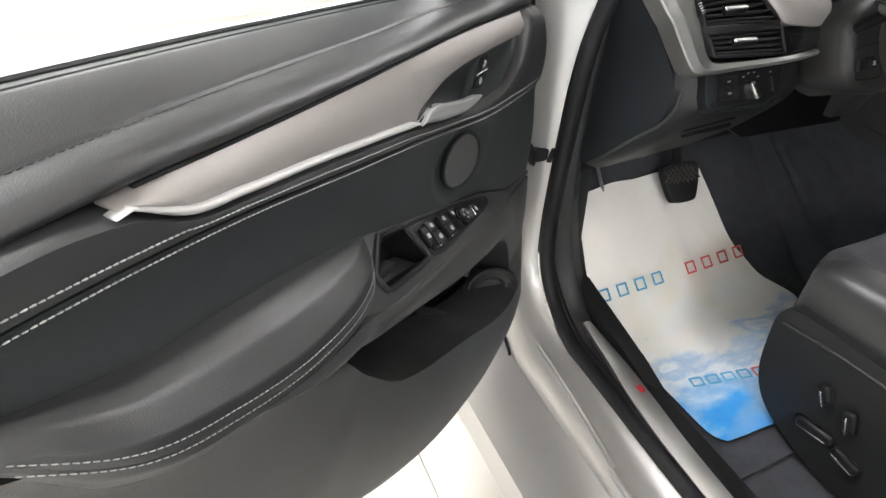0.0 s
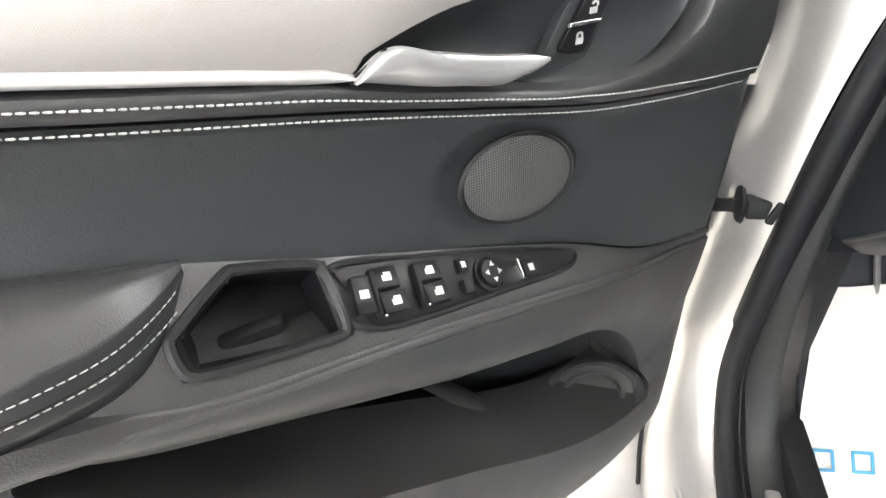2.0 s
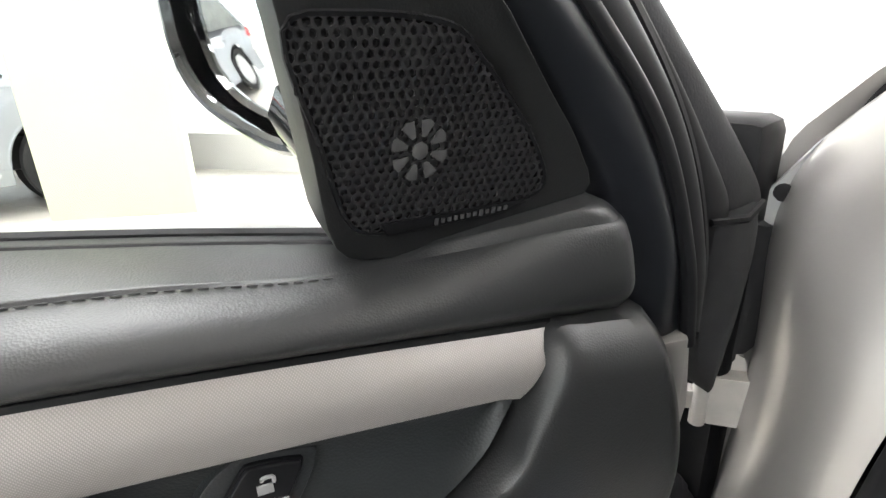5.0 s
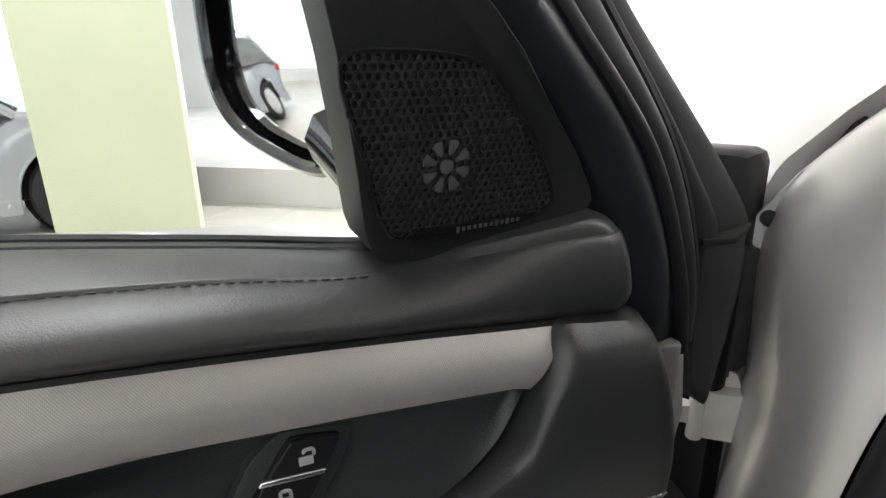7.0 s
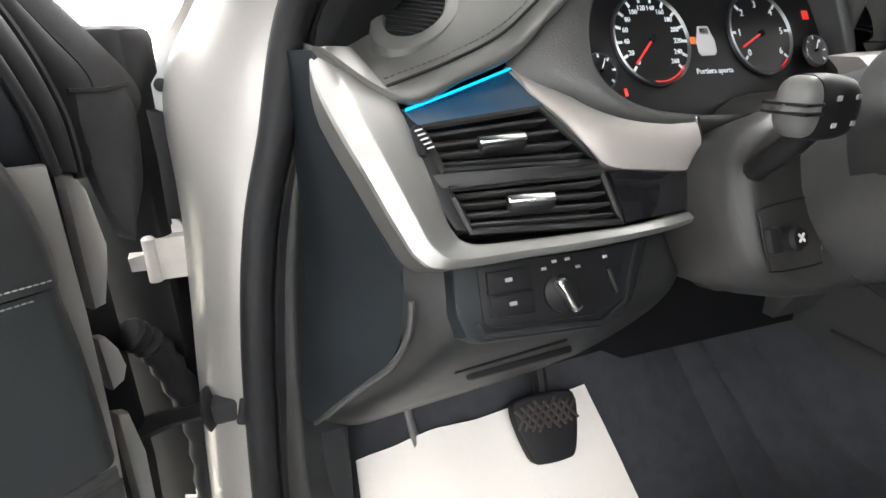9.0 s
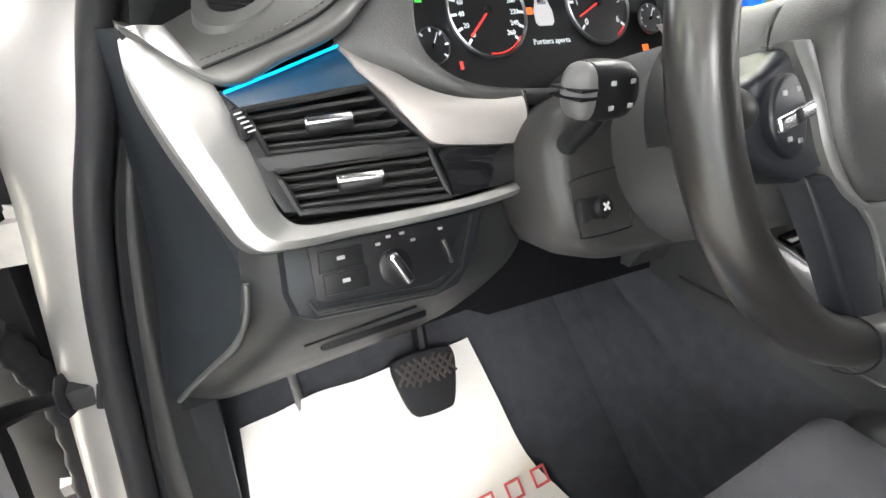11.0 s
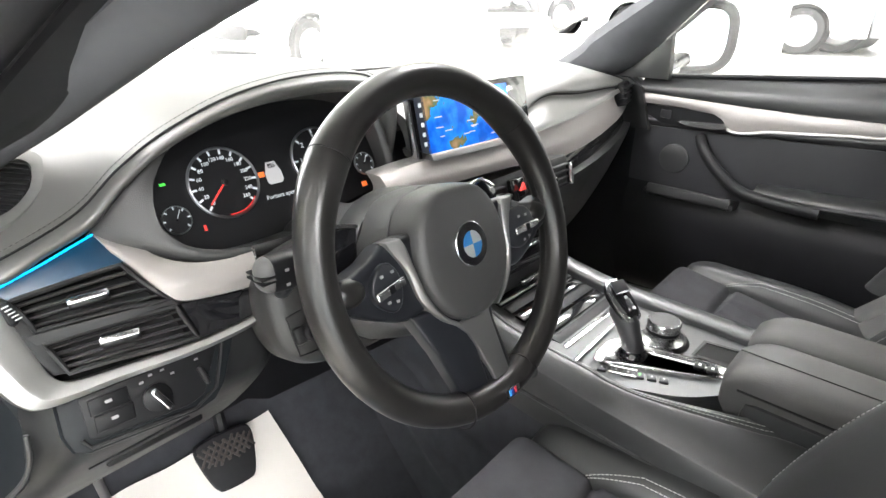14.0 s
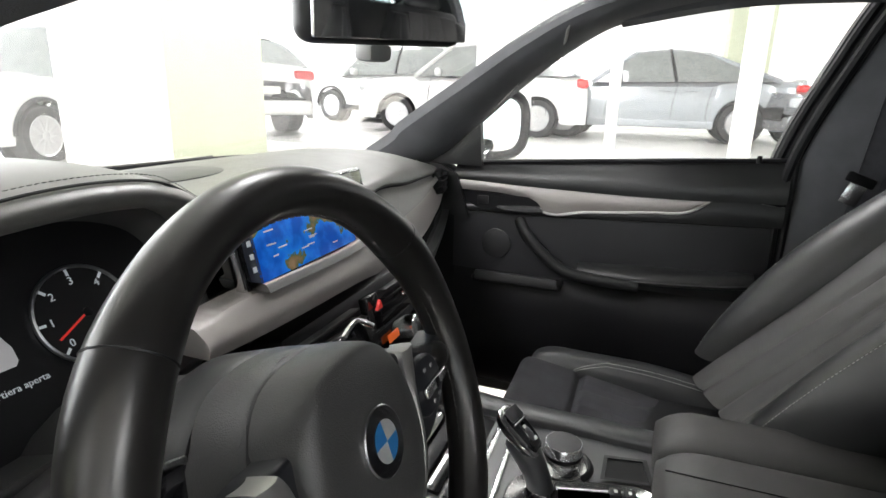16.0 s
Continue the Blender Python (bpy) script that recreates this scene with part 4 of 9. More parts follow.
INNER = [(-0.82, -0.9, 0.432), (-0.806, 0.05, 0.430), (-0.800, 0.22, 0.44), (-0.805, 0.30, 0.52), (-0.812, 0.33, 0.64), (-0.806, 0.345, 0.8), (-0.792, 0.352, 0.93), (-0.770, 0.352, 1.03), (-0.725, 0.335, 1.115), (-0.655, 0.22, 1.19), (-0.575, 0.10, 1.275), (-0.52, -0.1, 1.37), (-0.50, -0.5, 1.43)]


def floor_z(y):
    v = y - 0.16
    return 0.36 + 0.95 * (v - 0.03 if v > 0.06 else max(0.0, v) ** 2 / 0.12)


def build_body():
    body = thing("suv", "white car body with open driver's doorway and black seals", "car")
    b = between(OUTER, APERTURE, 90, 12, (-0.010, -0.008, 0.012))
    part("side_frame", skirt(b, (0.03, 0.10, -0.02)), M_WHITE, body, "white painted door frame and sill")
    # wing in front of the hinge pillar
    wing = [(-0.89, 0.46, 0.40), (-0.905, 0.46, 0.75), (-0.89, 0.47, 1.03), (-0.855, 0.46, 1.11), (-0.79, 0.36, 1.20)]
    w2 = [(-0.93, 1.1, 0.45), (-0.97, 1.1, 0.80), (-0.95, 1.1, 1.00), (-0.86, 1.05, 1.10), (-0.70, 0.80, 1.16)]
    part("wing", skirt(between(wing, w2, 24, 14, (-0.02, 0, 0.01)), (0.05, 0, -0.02)), M_WHITE, body, "white front wing")
    br = prism([(-0.898, 1.036), (-0.900, 0.998), (-0.880, 1.012), (-0.864, 1.050), (-0.843, 1.104), (-0.866, 1.080)], 0.456, 0.460, 0.001)
    bk = part("wing_bracket", br, M_GREYB, body, "grey painted wing bracket")
    part("bolt", lathe([(0.006, 0), (0.006, 0.003), (0.003, 0.004)], 12, pose(-0.882, 0.456, 1.046, 90, 0, 0)), M_RUBBER, bk)
    part("wing_gap", tube(spline([(-0.880, 0.456, 1.005), (-0.866, 0.457, 1.05), (-0.846, 0.455, 1.10), (-0.836, 0.452, 1.118)], 20), [0.004 - 0.0001 * k for k in range(20)], 6), M_RUBBER, body)
    # seals
    ap = spline(APERTURE, 110)
    part("door_seal", tube([p + Vector((0.012, -0.012, 0.006)) for p in ap], 0.014, 10), M_RUBBER, body, "black rubber door seal")
    part("door_seal", tube([p + Vector((0.030, 0.0, 0.004)) for p in ap], 0.010, 8), M_RUBBER, body)
    part("frame_trim", skirt(between([p + Vector((0.02, 0.004, 0.0)) for p in spline(APERTURE, 14)], INNER, 80, 8, (0.004, -0.006, 0.004)), (0.03, 0.02, -0.01)), M_PLASTIC, body, "black inner pillar and sill trim")
    # covering of the slanted windscreen pillar
    pin = [(-0.715, 0.50, 1.06), (-0.67, 0.36, 1.13), (-0.62, 0.27, 1.178), (-0.545, 0.12, 1.26), (-0.452, 0.002, 1.326), (-0.40, -0.2, 1.42), (-0.38, -0.5, 1.45)]
    pout = [(-0.76, 0.44, 1.08), (-0.745, 0.36, 1.12), (-0.70, 0.27, 1.178), (-0.62, 0.11, 1.275), (-0.55, -0.1, 1.38), (-0.52, -0.3, 1.43), (-0.50, -0.5, 1.46)]
    part("pillar_trim", skirt(between(pout, pin, 50, 9, (0.012, -0.020, -0.007)), (0.0, 0.03, 0.02)), M_PILLAR, body, "dark grey windscreen pillar trim")
    # sill plate and step
    plate_l = spline([(-0.826, 0.225, 0.438), (-0.842, 0.11, 0.434), (-0.856, 0.034, 0.434), (-0.866, -0.106, 0.434), (-0.872, -0.40, 0.434)], 30)
    plate_r = spline([(-0.812, 0.222, 0.440), (-0.812, 0.11, 0.436), (-0.818, 0.034, 0.436), (-0.830, -0.106, 0.436), (-0.838, -0.40, 0.436)], 30)
    part("sill_plate", skirt(grid(30, 6, lambda t, s: plate_l[round(t * 29)].lerp(plate_r[round(t * 29)], s) + Vector((0, 0, 0.010 + 0.002 * math.sin(math.pi * s)))), (0, 0, -0.012)), M_ALU, body, "aluminium sill plate")
    part("sill_mark", rbox(0.010, 0.014, 0.002, 0.0005, at=(-0.828, 0.052, 0.4485)), M_REDP, body, "small red and blue badge")
    crease = spline([(-0.912, 0.335, 0.420), (-0.914, 0.22, 0.4015), (-0.920, 0.10, 0.3945), (-0.933, -0.02, 0.3895), (-0.945, -0.12, 0.386), (-0.95, -0.9, 0.380)], 50)
    part("sill_crease", tube([p + Vector((0, 0, 0.010)) for p in crease], 0.0035, 8), M_WHITE, body)
    part("sill_groove", tube([p + Vector((-0.006, 0, 0.0055)) for p in crease], 0.0026, 6), M_GREYB, body)
    st = [(-1.06, -1.2, 0.30), (-1.06, 0.42, 0.30), (-1.05, 0.60, 0.33)]
    part("sill_skirt", skirt(between(st, [(-0.93, -1.2, 0.35), (-0.93, 0.38, 0.36), (-0.91, 0.55, 0.40)], 20, 8, (0, 0, 0.012)), (0.0, 0, -0.09)), M_WHITE, body, "white side skirt")
    part("sill_gap", tube(spline([(-0.952, -1.1, 0.348), (-0.952, 0.1, 0.348), (-0.948, 0.30, 0.366), (-0.922, 0.40, 0.49)], 30), 0.0035, 6), M_RUBBER, body)
    # hinges and check strap
    for z in (0.892, 0.60):
        h = prism([(-0.918, z + 0.020), (-0.883, z + 0.020), (-0.881, z - 0.021), (-0.912, z - 0.020), (-0.9125, z - 0.009), (-0.934, z - 0.008), (-0.935, z + 0.005), (-0.921, z + 0.007)], 0.432, 0.452, 0.002)
        prism([(-0.909, z + 0.019), (-0.899, z + 0.036), (-0.888, z + 0.031), (-0.883, z + 0.019)], 0.446, 0.458, 0.002, bm=h)
        lathe([(0.006, -0.021), (0.006, 0.021), (0.004, 0.023)], 12, pose(-0.916, 0.434, z), bm=h)
        part("hinge", h, M_HINGE, body, "pale painted door hinge")
    s = tube(spline([(-0.958, 0.404, 0.734), (-0.930, 0.402, 0.740), (-0.908, 0.386, 0.750), (-0.890, 0.378, 0.756)], 10), [0.013, 0.012, 0.011, 0.010, 0.009, 0.008, 0.008, 0.008, 0.009, 0.010], 8, rz=0.6)
    part("check_strap", s, M_DARK, body, "black door check strap")
    part("strap_collar", lathe([(0.010, -0.005), (0.020, -0.002), (0.0225, 0.001), (0.020, 0.004), (0.009, 0.007)], 8, look((-0.889, 0.378, 0.756), (-0.80, 0.362, 0.766))), M_RUBBER, body)
    blk = rbox(0.032, 0.020, 0.024, 0.004, m=pose(-0.871, 0.370, 0.758, 0, -5, -8))
    rbox(0.010, 0.024, 0.030, 0.003, m=pose(-0.859, 0.366, 0.758, 0, 14, -8), bm=blk)
    part("strap_block", blk, M_RUBBER, body)
    part("cable_boot", tube(spline([(-0.945, 0.40, 0.84), (-0.925, 0.42, 0.80), (-0.905, 0.43, 0.70), (-0.91, 0.43, 0.58)], 24), [0.013 + 0.003 * (i % 2) for i in range(24)], 10), M_RUBBER, body, "black ribbed cable boot")
    # added near-black block that closes and darkens the gap behind the hinges
    part("hinge_gap", rbox(0.10, 0.05, 0.75, 0.01, m=pose(-0.935, 0.478, 0.72, 0, 0, -30)), M_DARK, body)
    part("gap_strip", skirt(between([(-0.900, 0.445, 1.030), (-0.896, 0.448, 0.98), (-0.900, 0.445, 0.915)], [(-0.876, 0.462, 1.020), (-0.873, 0.464, 0.975), (-0.880, 0.460, 0.925)], 14, 6, (-0.006, -0.008, 0)), (0.01, 0.02, 0)), M_FLAP, body)
    # footwell
    def floor(t, s):
        x = -0.80 + 0.66 * s
        y = -0.9 + 1.45 * t
        z = floor_z(y) + 0.05 * max(0, (s - 0.92) / 0.08)
        return (x, y, z)

    part("floor_carpet", skirt(grid(50, 12, floor), (0, 0, -0.03)), M_CARPET, body, "black footwell carpet")
    part("tunnel_side", prism([(-0.9, 0.34), (-0.9, 0.70), (0.1, 0.72), (0.45, 0.80), (0.7, 0.85), (0.7, 0.5), (0.3, 0.36)], -0.165, -0.13, 0.01, plane="yz"), M_SOFT, body, "black tunnel side panel")
    def slope(t, s):
        y = -0.15 + 0.68 * t
        z0, z1 = floor_z(y) + 0.004, 0.72 + 0.10 * max(0, y)
        fold = sum(0.006 * math.exp(-((s - c - 0.25 * t) / 0.025) ** 2) for c in (0.15, 0.50))
        return (-0.225 + 0.060 * s ** 0.7 - fold, y, z0 + (z1 - z0) * s)

    part("tunnel_carpet", skirt(grid(40, 40, slope), (0.02, 0, -0.01)), M_CARPET, body, "folded grey-black tunnel carpet")
    part("kick_panel", prism([(-0.1, 0.36), (0.30, 0.36), (0.62, 0.60), (0.62, 0.95), (0.36, 0.92), (0.34, 0.5), (0.1, 0.44)], -0.80, -0.765, 0.008, plane="yz"), M_PLASTIC, body)
    part("firewall", prism([(-0.80, 0.40), (0.78, 0.40), (0.78, 1.05), (-0.80, 1.05)], 0.66, 0.70, 0), M_CARPET, body)
    part("right_floor", rbox(0.95, 1.6, 0.04, 0.01, at=(0.33, -0.1, 0.35)), M_CARPET, body)
    # windscreen, bonnet, roof and the far pillars
    def screen(t, s):
        x = -0.72 + 1.44 * t
        y = 0.96 - 0.92 * s - 0.10 * abs(2 * t - 1) ** 2 * (1 - 0.4 * s)
        return (x * (1 - 0.16 * s), y, 1.06 + 0.41 * s)

    g = part("windscreen", skirt(grid(20, 10, screen), (0, 0.004, 0.002)), M_HAZY, body, "clear windscreen")
    g.visible_shadow = False
    part("bonnet", skirt(grid(16, 16, lambda t, s: (-0.84 + 1.68 * t, 0.80 + 1.1 * s, 1.07 - 0.02 * s - 0.10 * s * s + 0.012 * math.sin(math.pi * t) - 0.03 * abs(2 * t - 1) ** 6)), (0, 0, -0.03)), M_WHITE, body, "white bonnet")
    part("cowl", rbox(1.55, 0.10, 0.04, 0.012, at=(0, 0.80, 1.065)), M_DARK, body)
    part("roof", skirt(grid(14, 12, lambda t, s: (-0.62 + 1.24 * t, -0.02 - 1.3 * s, 1.485 + 0.05 * math.sin(math.pi * t) + 0.02 * math.sin(math.pi * s))), (0, 0, -0.02)), M_HEADLINER, body, "black headliner under the roof")
    pr_in = [(0.72, 0.60, 1.08), (0.70, 0.50, 1.14), (0.69, 0.46, 1.175), (0.665, 0.31, 1.27), (0.63, 0.14, 1.375), (0.60, 0.0, 1.44), (0.57, -0.2, 1.49)]
    pr_out = [(0.78, 0.42, 1.08), (0.775, 0.36, 1.12), (0.77, 0.28, 1.19), (0.755, 0.17, 1.285), (0.72, 0.05, 1.37), (0.69, -0.07, 1.425), (0.66, -0.3, 1.47)]
    part("pillar_trim", skirt(between(pr_in, pr_out, 50, 9, (-0.018, -0.02, -0.006)), (0.02, 0.02, 0.02)), M_PILLAR, body, "dark grey windscreen pillar trim")
    part("airbag_tag", rbox(0.045, 0.003, 0.013, 0.001, m=pose(0.625, 0.055, 1.392, 30, 38, 15)), M_GREYP, body, "small grey moulded tag")
    bp = [(0.775, -0.44, 0.60), (0.78, -0.44, 0.85), (0.78, -0.45, 1.12), (0.75, -0.53, 1.36), (0.70, -0.57, 1.47)]
    bq = [(0.74, -0.70, 0.60), (0.745, -0.72, 0.85), (0.745, -0.74, 1.12), (0.72, -0.78, 1.36), (0.68, -0.80, 1.47)]
    part("middle_pillar", skirt(between(bp, bq, 30, 8, (-0.02, 0, 0)), (0.04, 0, 0)), M_PILLAR, body, "dark grey middle pillar trim")
    part("pillar_seal", tube([Vector(p) + Vector((0, 0.014, 0.008)) for p in spline(bp, 30)], 0.011, 8), M_RUBBER, body)
    part("pillar_seal", tube([Vector(p) + Vector((0.02, 0.036, 0.014)) for p in spline(bp, 30)], 0.010, 8), M_RUBBER, body)
    part("pillar_flange", skirt(between([Vector(p) + Vector((0.022, 0.048, 0.018)) for p in bp], [Vector(p) + Vector((0.002, -0.004, 0)) for p in bp], 30, 5, (0, 0, 0)), (0.03, 0, 0)), M_RUBBER, body)
    part("roof_rail", tube(spline([(0.67, -0.05, 1.44), (0.66, -0.3, 1.475), (0.66, -0.6, 1.475)], 16), 0.03, 8), M_PILLAR, body)
    # plain unseen rear of the body, added to close the cabin and block light
    part("roof_skin", skirt(grid(16, 24, lambda t, s: ((-0.66 + 1.32 * t) * (1 - 0.10 * s * s), 0.02 - 3.0 * s, 1.515 + 0.05 * math.sin(math.pi * t) + 0.03 * math.sin(math.pi * min(1, s * 1.3)) - 0.10 * s ** 3)), (0, 0, -0.015)), M_WHITE, body, "added white roof, unseen")
    part("rear_headliner", skirt(grid(10, 10, lambda t, s: (-0.60 + 1.20 * t, -1.30 - 1.62 * s, 1.470 + 0.04 * math.sin(math.pi * t) - 0.10 * s * s)), (0, 0, -0.015)), M_HEADLINER, body)
    for sx in (-1, 1):
        part("rear_side", skirt(grid(20, 10, lambda t, s: (sx * (0.93 - 0.05 * s * s + 0.03 * math.sin(math.pi * t)), -1.02 - 2.08 * t, 0.36 + 0.74 * s)), (-sx * 0.06, 0, 0)), M_WHITE, body, "added white rear side panel, unseen")
        part("rear_lining", rbox(0.04, 2.0, 0.70, 0.01, at=(sx * 0.82, -2.04, 0.72)), M_DARK, body)
        g = part("rear_side_window", skirt(grid(12, 6, lambda t, s: (sx * (0.88 - 0.22 * s), -1.02 - 1.95 * t, 1.10 + (0.40 - 0.10 * t * t) * s)), (-sx * 0.004, 0, 0)), M_TINT, body, "added tinted rear side window, unseen")
        part("rear_pillar", tube([(sx * 0.87, -1.00, 1.08), (sx * 0.64, -1.02, 1.52)], 0.05, 8), M_PILLAR, body)
    part("tailgate", skirt(grid(14, 10, lambda t, s: (-0.86 + 1.72 * t, -3.10 - 0.10 * math.sin(math.pi * t), 0.40 + 0.72 * s)), (0, 0.05, 0)), M_WHITE, body, "added white tailgate, unseen")
    part("rear_screen", skirt(grid(12, 6, lambda t, s: ((-0.84 + 1.68 * t) * (1 - 0.28 * s), -3.12 + 0.18 * s, 1.12 + 0.34 * s)), (0, 0.004, 0)), M_TINT, body, "added tinted rear screen, unseen")
    part("rear_floor", rbox(1.70, 2.2, 0.04, 0.01, at=(0, -2.0, 0.36)), M_CARPET, body)
    part("rear_bench", rbox(1.30, 0.22, 0.75, 0.06, seg=3, m=pose(0, -1.75, 0.92, 14, 0, 0)), M_LEATHER, body, "added black rear seat back, unseen")
    return body


M_GREYB = surface("grey primer", (0.33, 0.34, 0.34), 0.5, vary=0.1, bump=0)
M_HINGE = surface("pale hinge paint", (0.46, 0.44, 0.41), 0.45, vary=0.1, big=30, bump=0)
M_REDP = surface("red badge", (0.5, 0.03, 0.04), 0.4, bump=0)
M_PILLAR = surface("dark grey woven pillar cloth", (0.075, 0.077, 0.084), 0.85, vary=0.12, big=12, grain=1300, bump=0.4)
M_HEADLINER = surface("anthracite headliner", (0.030, 0.030, 0.032), 0.95, vary=0.15, big=10, grain=1200, bump=0.4)
build_body()

# ---- dashboard ----


def facia(x, z, lift=0.0):
    """A point on the leaning driver's side of the dashboard."""
    return Vector((x, 0.212 + 0.5 * (z - 0.92) - lift * 0.894, z + lift * 0.447))


# near a camera position; a pull towards it keeps the outlines seen from there
FIT_EYE = Vector((-0.835, -0.135, 1.090))
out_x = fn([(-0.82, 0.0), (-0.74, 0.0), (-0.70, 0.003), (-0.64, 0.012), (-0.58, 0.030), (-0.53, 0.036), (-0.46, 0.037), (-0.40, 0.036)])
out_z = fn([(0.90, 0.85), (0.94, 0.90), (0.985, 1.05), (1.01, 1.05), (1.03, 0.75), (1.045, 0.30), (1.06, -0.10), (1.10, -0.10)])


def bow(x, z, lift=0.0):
    """The facia round the vents, bowed out along sight lines to fit the camera's view."""
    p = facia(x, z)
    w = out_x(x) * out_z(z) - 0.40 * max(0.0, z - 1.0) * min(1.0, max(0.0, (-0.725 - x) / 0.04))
    return p.lerp(FIT_EYE, w / 0.386) + Vector((0, -0.894, 0.447)) * lift


def plate(outline, lift, back, bm=None, bevel=0.0, face=None):
    b = bmesh.new()
    face = face or facia
    lo = [b.verts.new(face(x, z, back)) for x, z in outline]
    hi = [b.verts.new(face(x, z, lift)) for x, z in outline]
    k = len(outline)
    f = b.faces.new(hi)
    b.faces.new(lo[::-1])
    for i in range(k):
        b.faces.new((lo[i], lo[(i + 1) % k], hi[(i + 1) % k], hi[i]))
    if bevel:
        bmesh.ops.bevel(b, geom=list(f.edges), offset=bevel, segments=2, affect="EDGES", profile=0.5)
    return merge(bm, b)


def ribbon(outer, inner, n, lift, back, crown=0.004):
    """A raised band between two lines on the facia."""
    po, pi = spline([(x, z, 0) for x, z in outer], n), spline([(x, z, 0) for x, z in inner], n)

    def f(t, s):
        i = round(t * (n - 1))
        q = po[i].lerp(pi[i], s)
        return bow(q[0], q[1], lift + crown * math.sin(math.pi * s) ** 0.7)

    b = grid(n, 9, f)
    return skirt(b, (0, 0.894 * (lift - back), -0.447 * (lift - back)))


def louvre(parent, corners, slats, tab, name):
    """An air vent: dark box, slats and a chrome tab. corners: top left, top right, low right, low left."""
    tl, tr, br_, bl = [Vector((x, z)) for x, z in corners]
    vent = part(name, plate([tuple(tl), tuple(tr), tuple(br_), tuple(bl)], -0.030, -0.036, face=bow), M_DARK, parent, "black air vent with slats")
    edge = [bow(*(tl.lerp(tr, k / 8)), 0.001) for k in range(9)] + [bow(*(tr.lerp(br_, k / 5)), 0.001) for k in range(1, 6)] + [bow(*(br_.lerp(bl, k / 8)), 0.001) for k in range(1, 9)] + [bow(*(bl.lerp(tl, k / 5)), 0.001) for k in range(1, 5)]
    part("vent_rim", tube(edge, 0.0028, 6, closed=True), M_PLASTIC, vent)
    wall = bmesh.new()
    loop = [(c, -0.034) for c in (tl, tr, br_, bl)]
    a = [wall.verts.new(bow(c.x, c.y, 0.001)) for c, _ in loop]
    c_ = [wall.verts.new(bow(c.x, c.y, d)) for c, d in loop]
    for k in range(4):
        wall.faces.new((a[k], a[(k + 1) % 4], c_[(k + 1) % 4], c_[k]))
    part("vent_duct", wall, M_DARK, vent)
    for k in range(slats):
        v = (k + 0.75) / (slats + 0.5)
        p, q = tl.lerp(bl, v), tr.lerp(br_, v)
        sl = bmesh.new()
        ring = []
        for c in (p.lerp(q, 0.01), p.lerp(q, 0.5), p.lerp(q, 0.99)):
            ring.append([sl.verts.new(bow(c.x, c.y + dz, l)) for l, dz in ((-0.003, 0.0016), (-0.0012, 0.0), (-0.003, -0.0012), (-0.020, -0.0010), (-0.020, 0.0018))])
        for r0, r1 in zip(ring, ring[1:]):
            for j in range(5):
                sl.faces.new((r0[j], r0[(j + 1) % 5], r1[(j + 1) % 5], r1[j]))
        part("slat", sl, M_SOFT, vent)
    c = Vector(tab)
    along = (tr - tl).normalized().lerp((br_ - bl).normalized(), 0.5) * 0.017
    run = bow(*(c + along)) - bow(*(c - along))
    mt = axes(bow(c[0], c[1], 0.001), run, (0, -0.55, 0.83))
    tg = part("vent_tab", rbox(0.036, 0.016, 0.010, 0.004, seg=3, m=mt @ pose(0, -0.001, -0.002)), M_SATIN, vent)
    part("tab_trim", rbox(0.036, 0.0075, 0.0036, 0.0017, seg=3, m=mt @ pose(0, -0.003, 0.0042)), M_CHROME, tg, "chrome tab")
    return vent


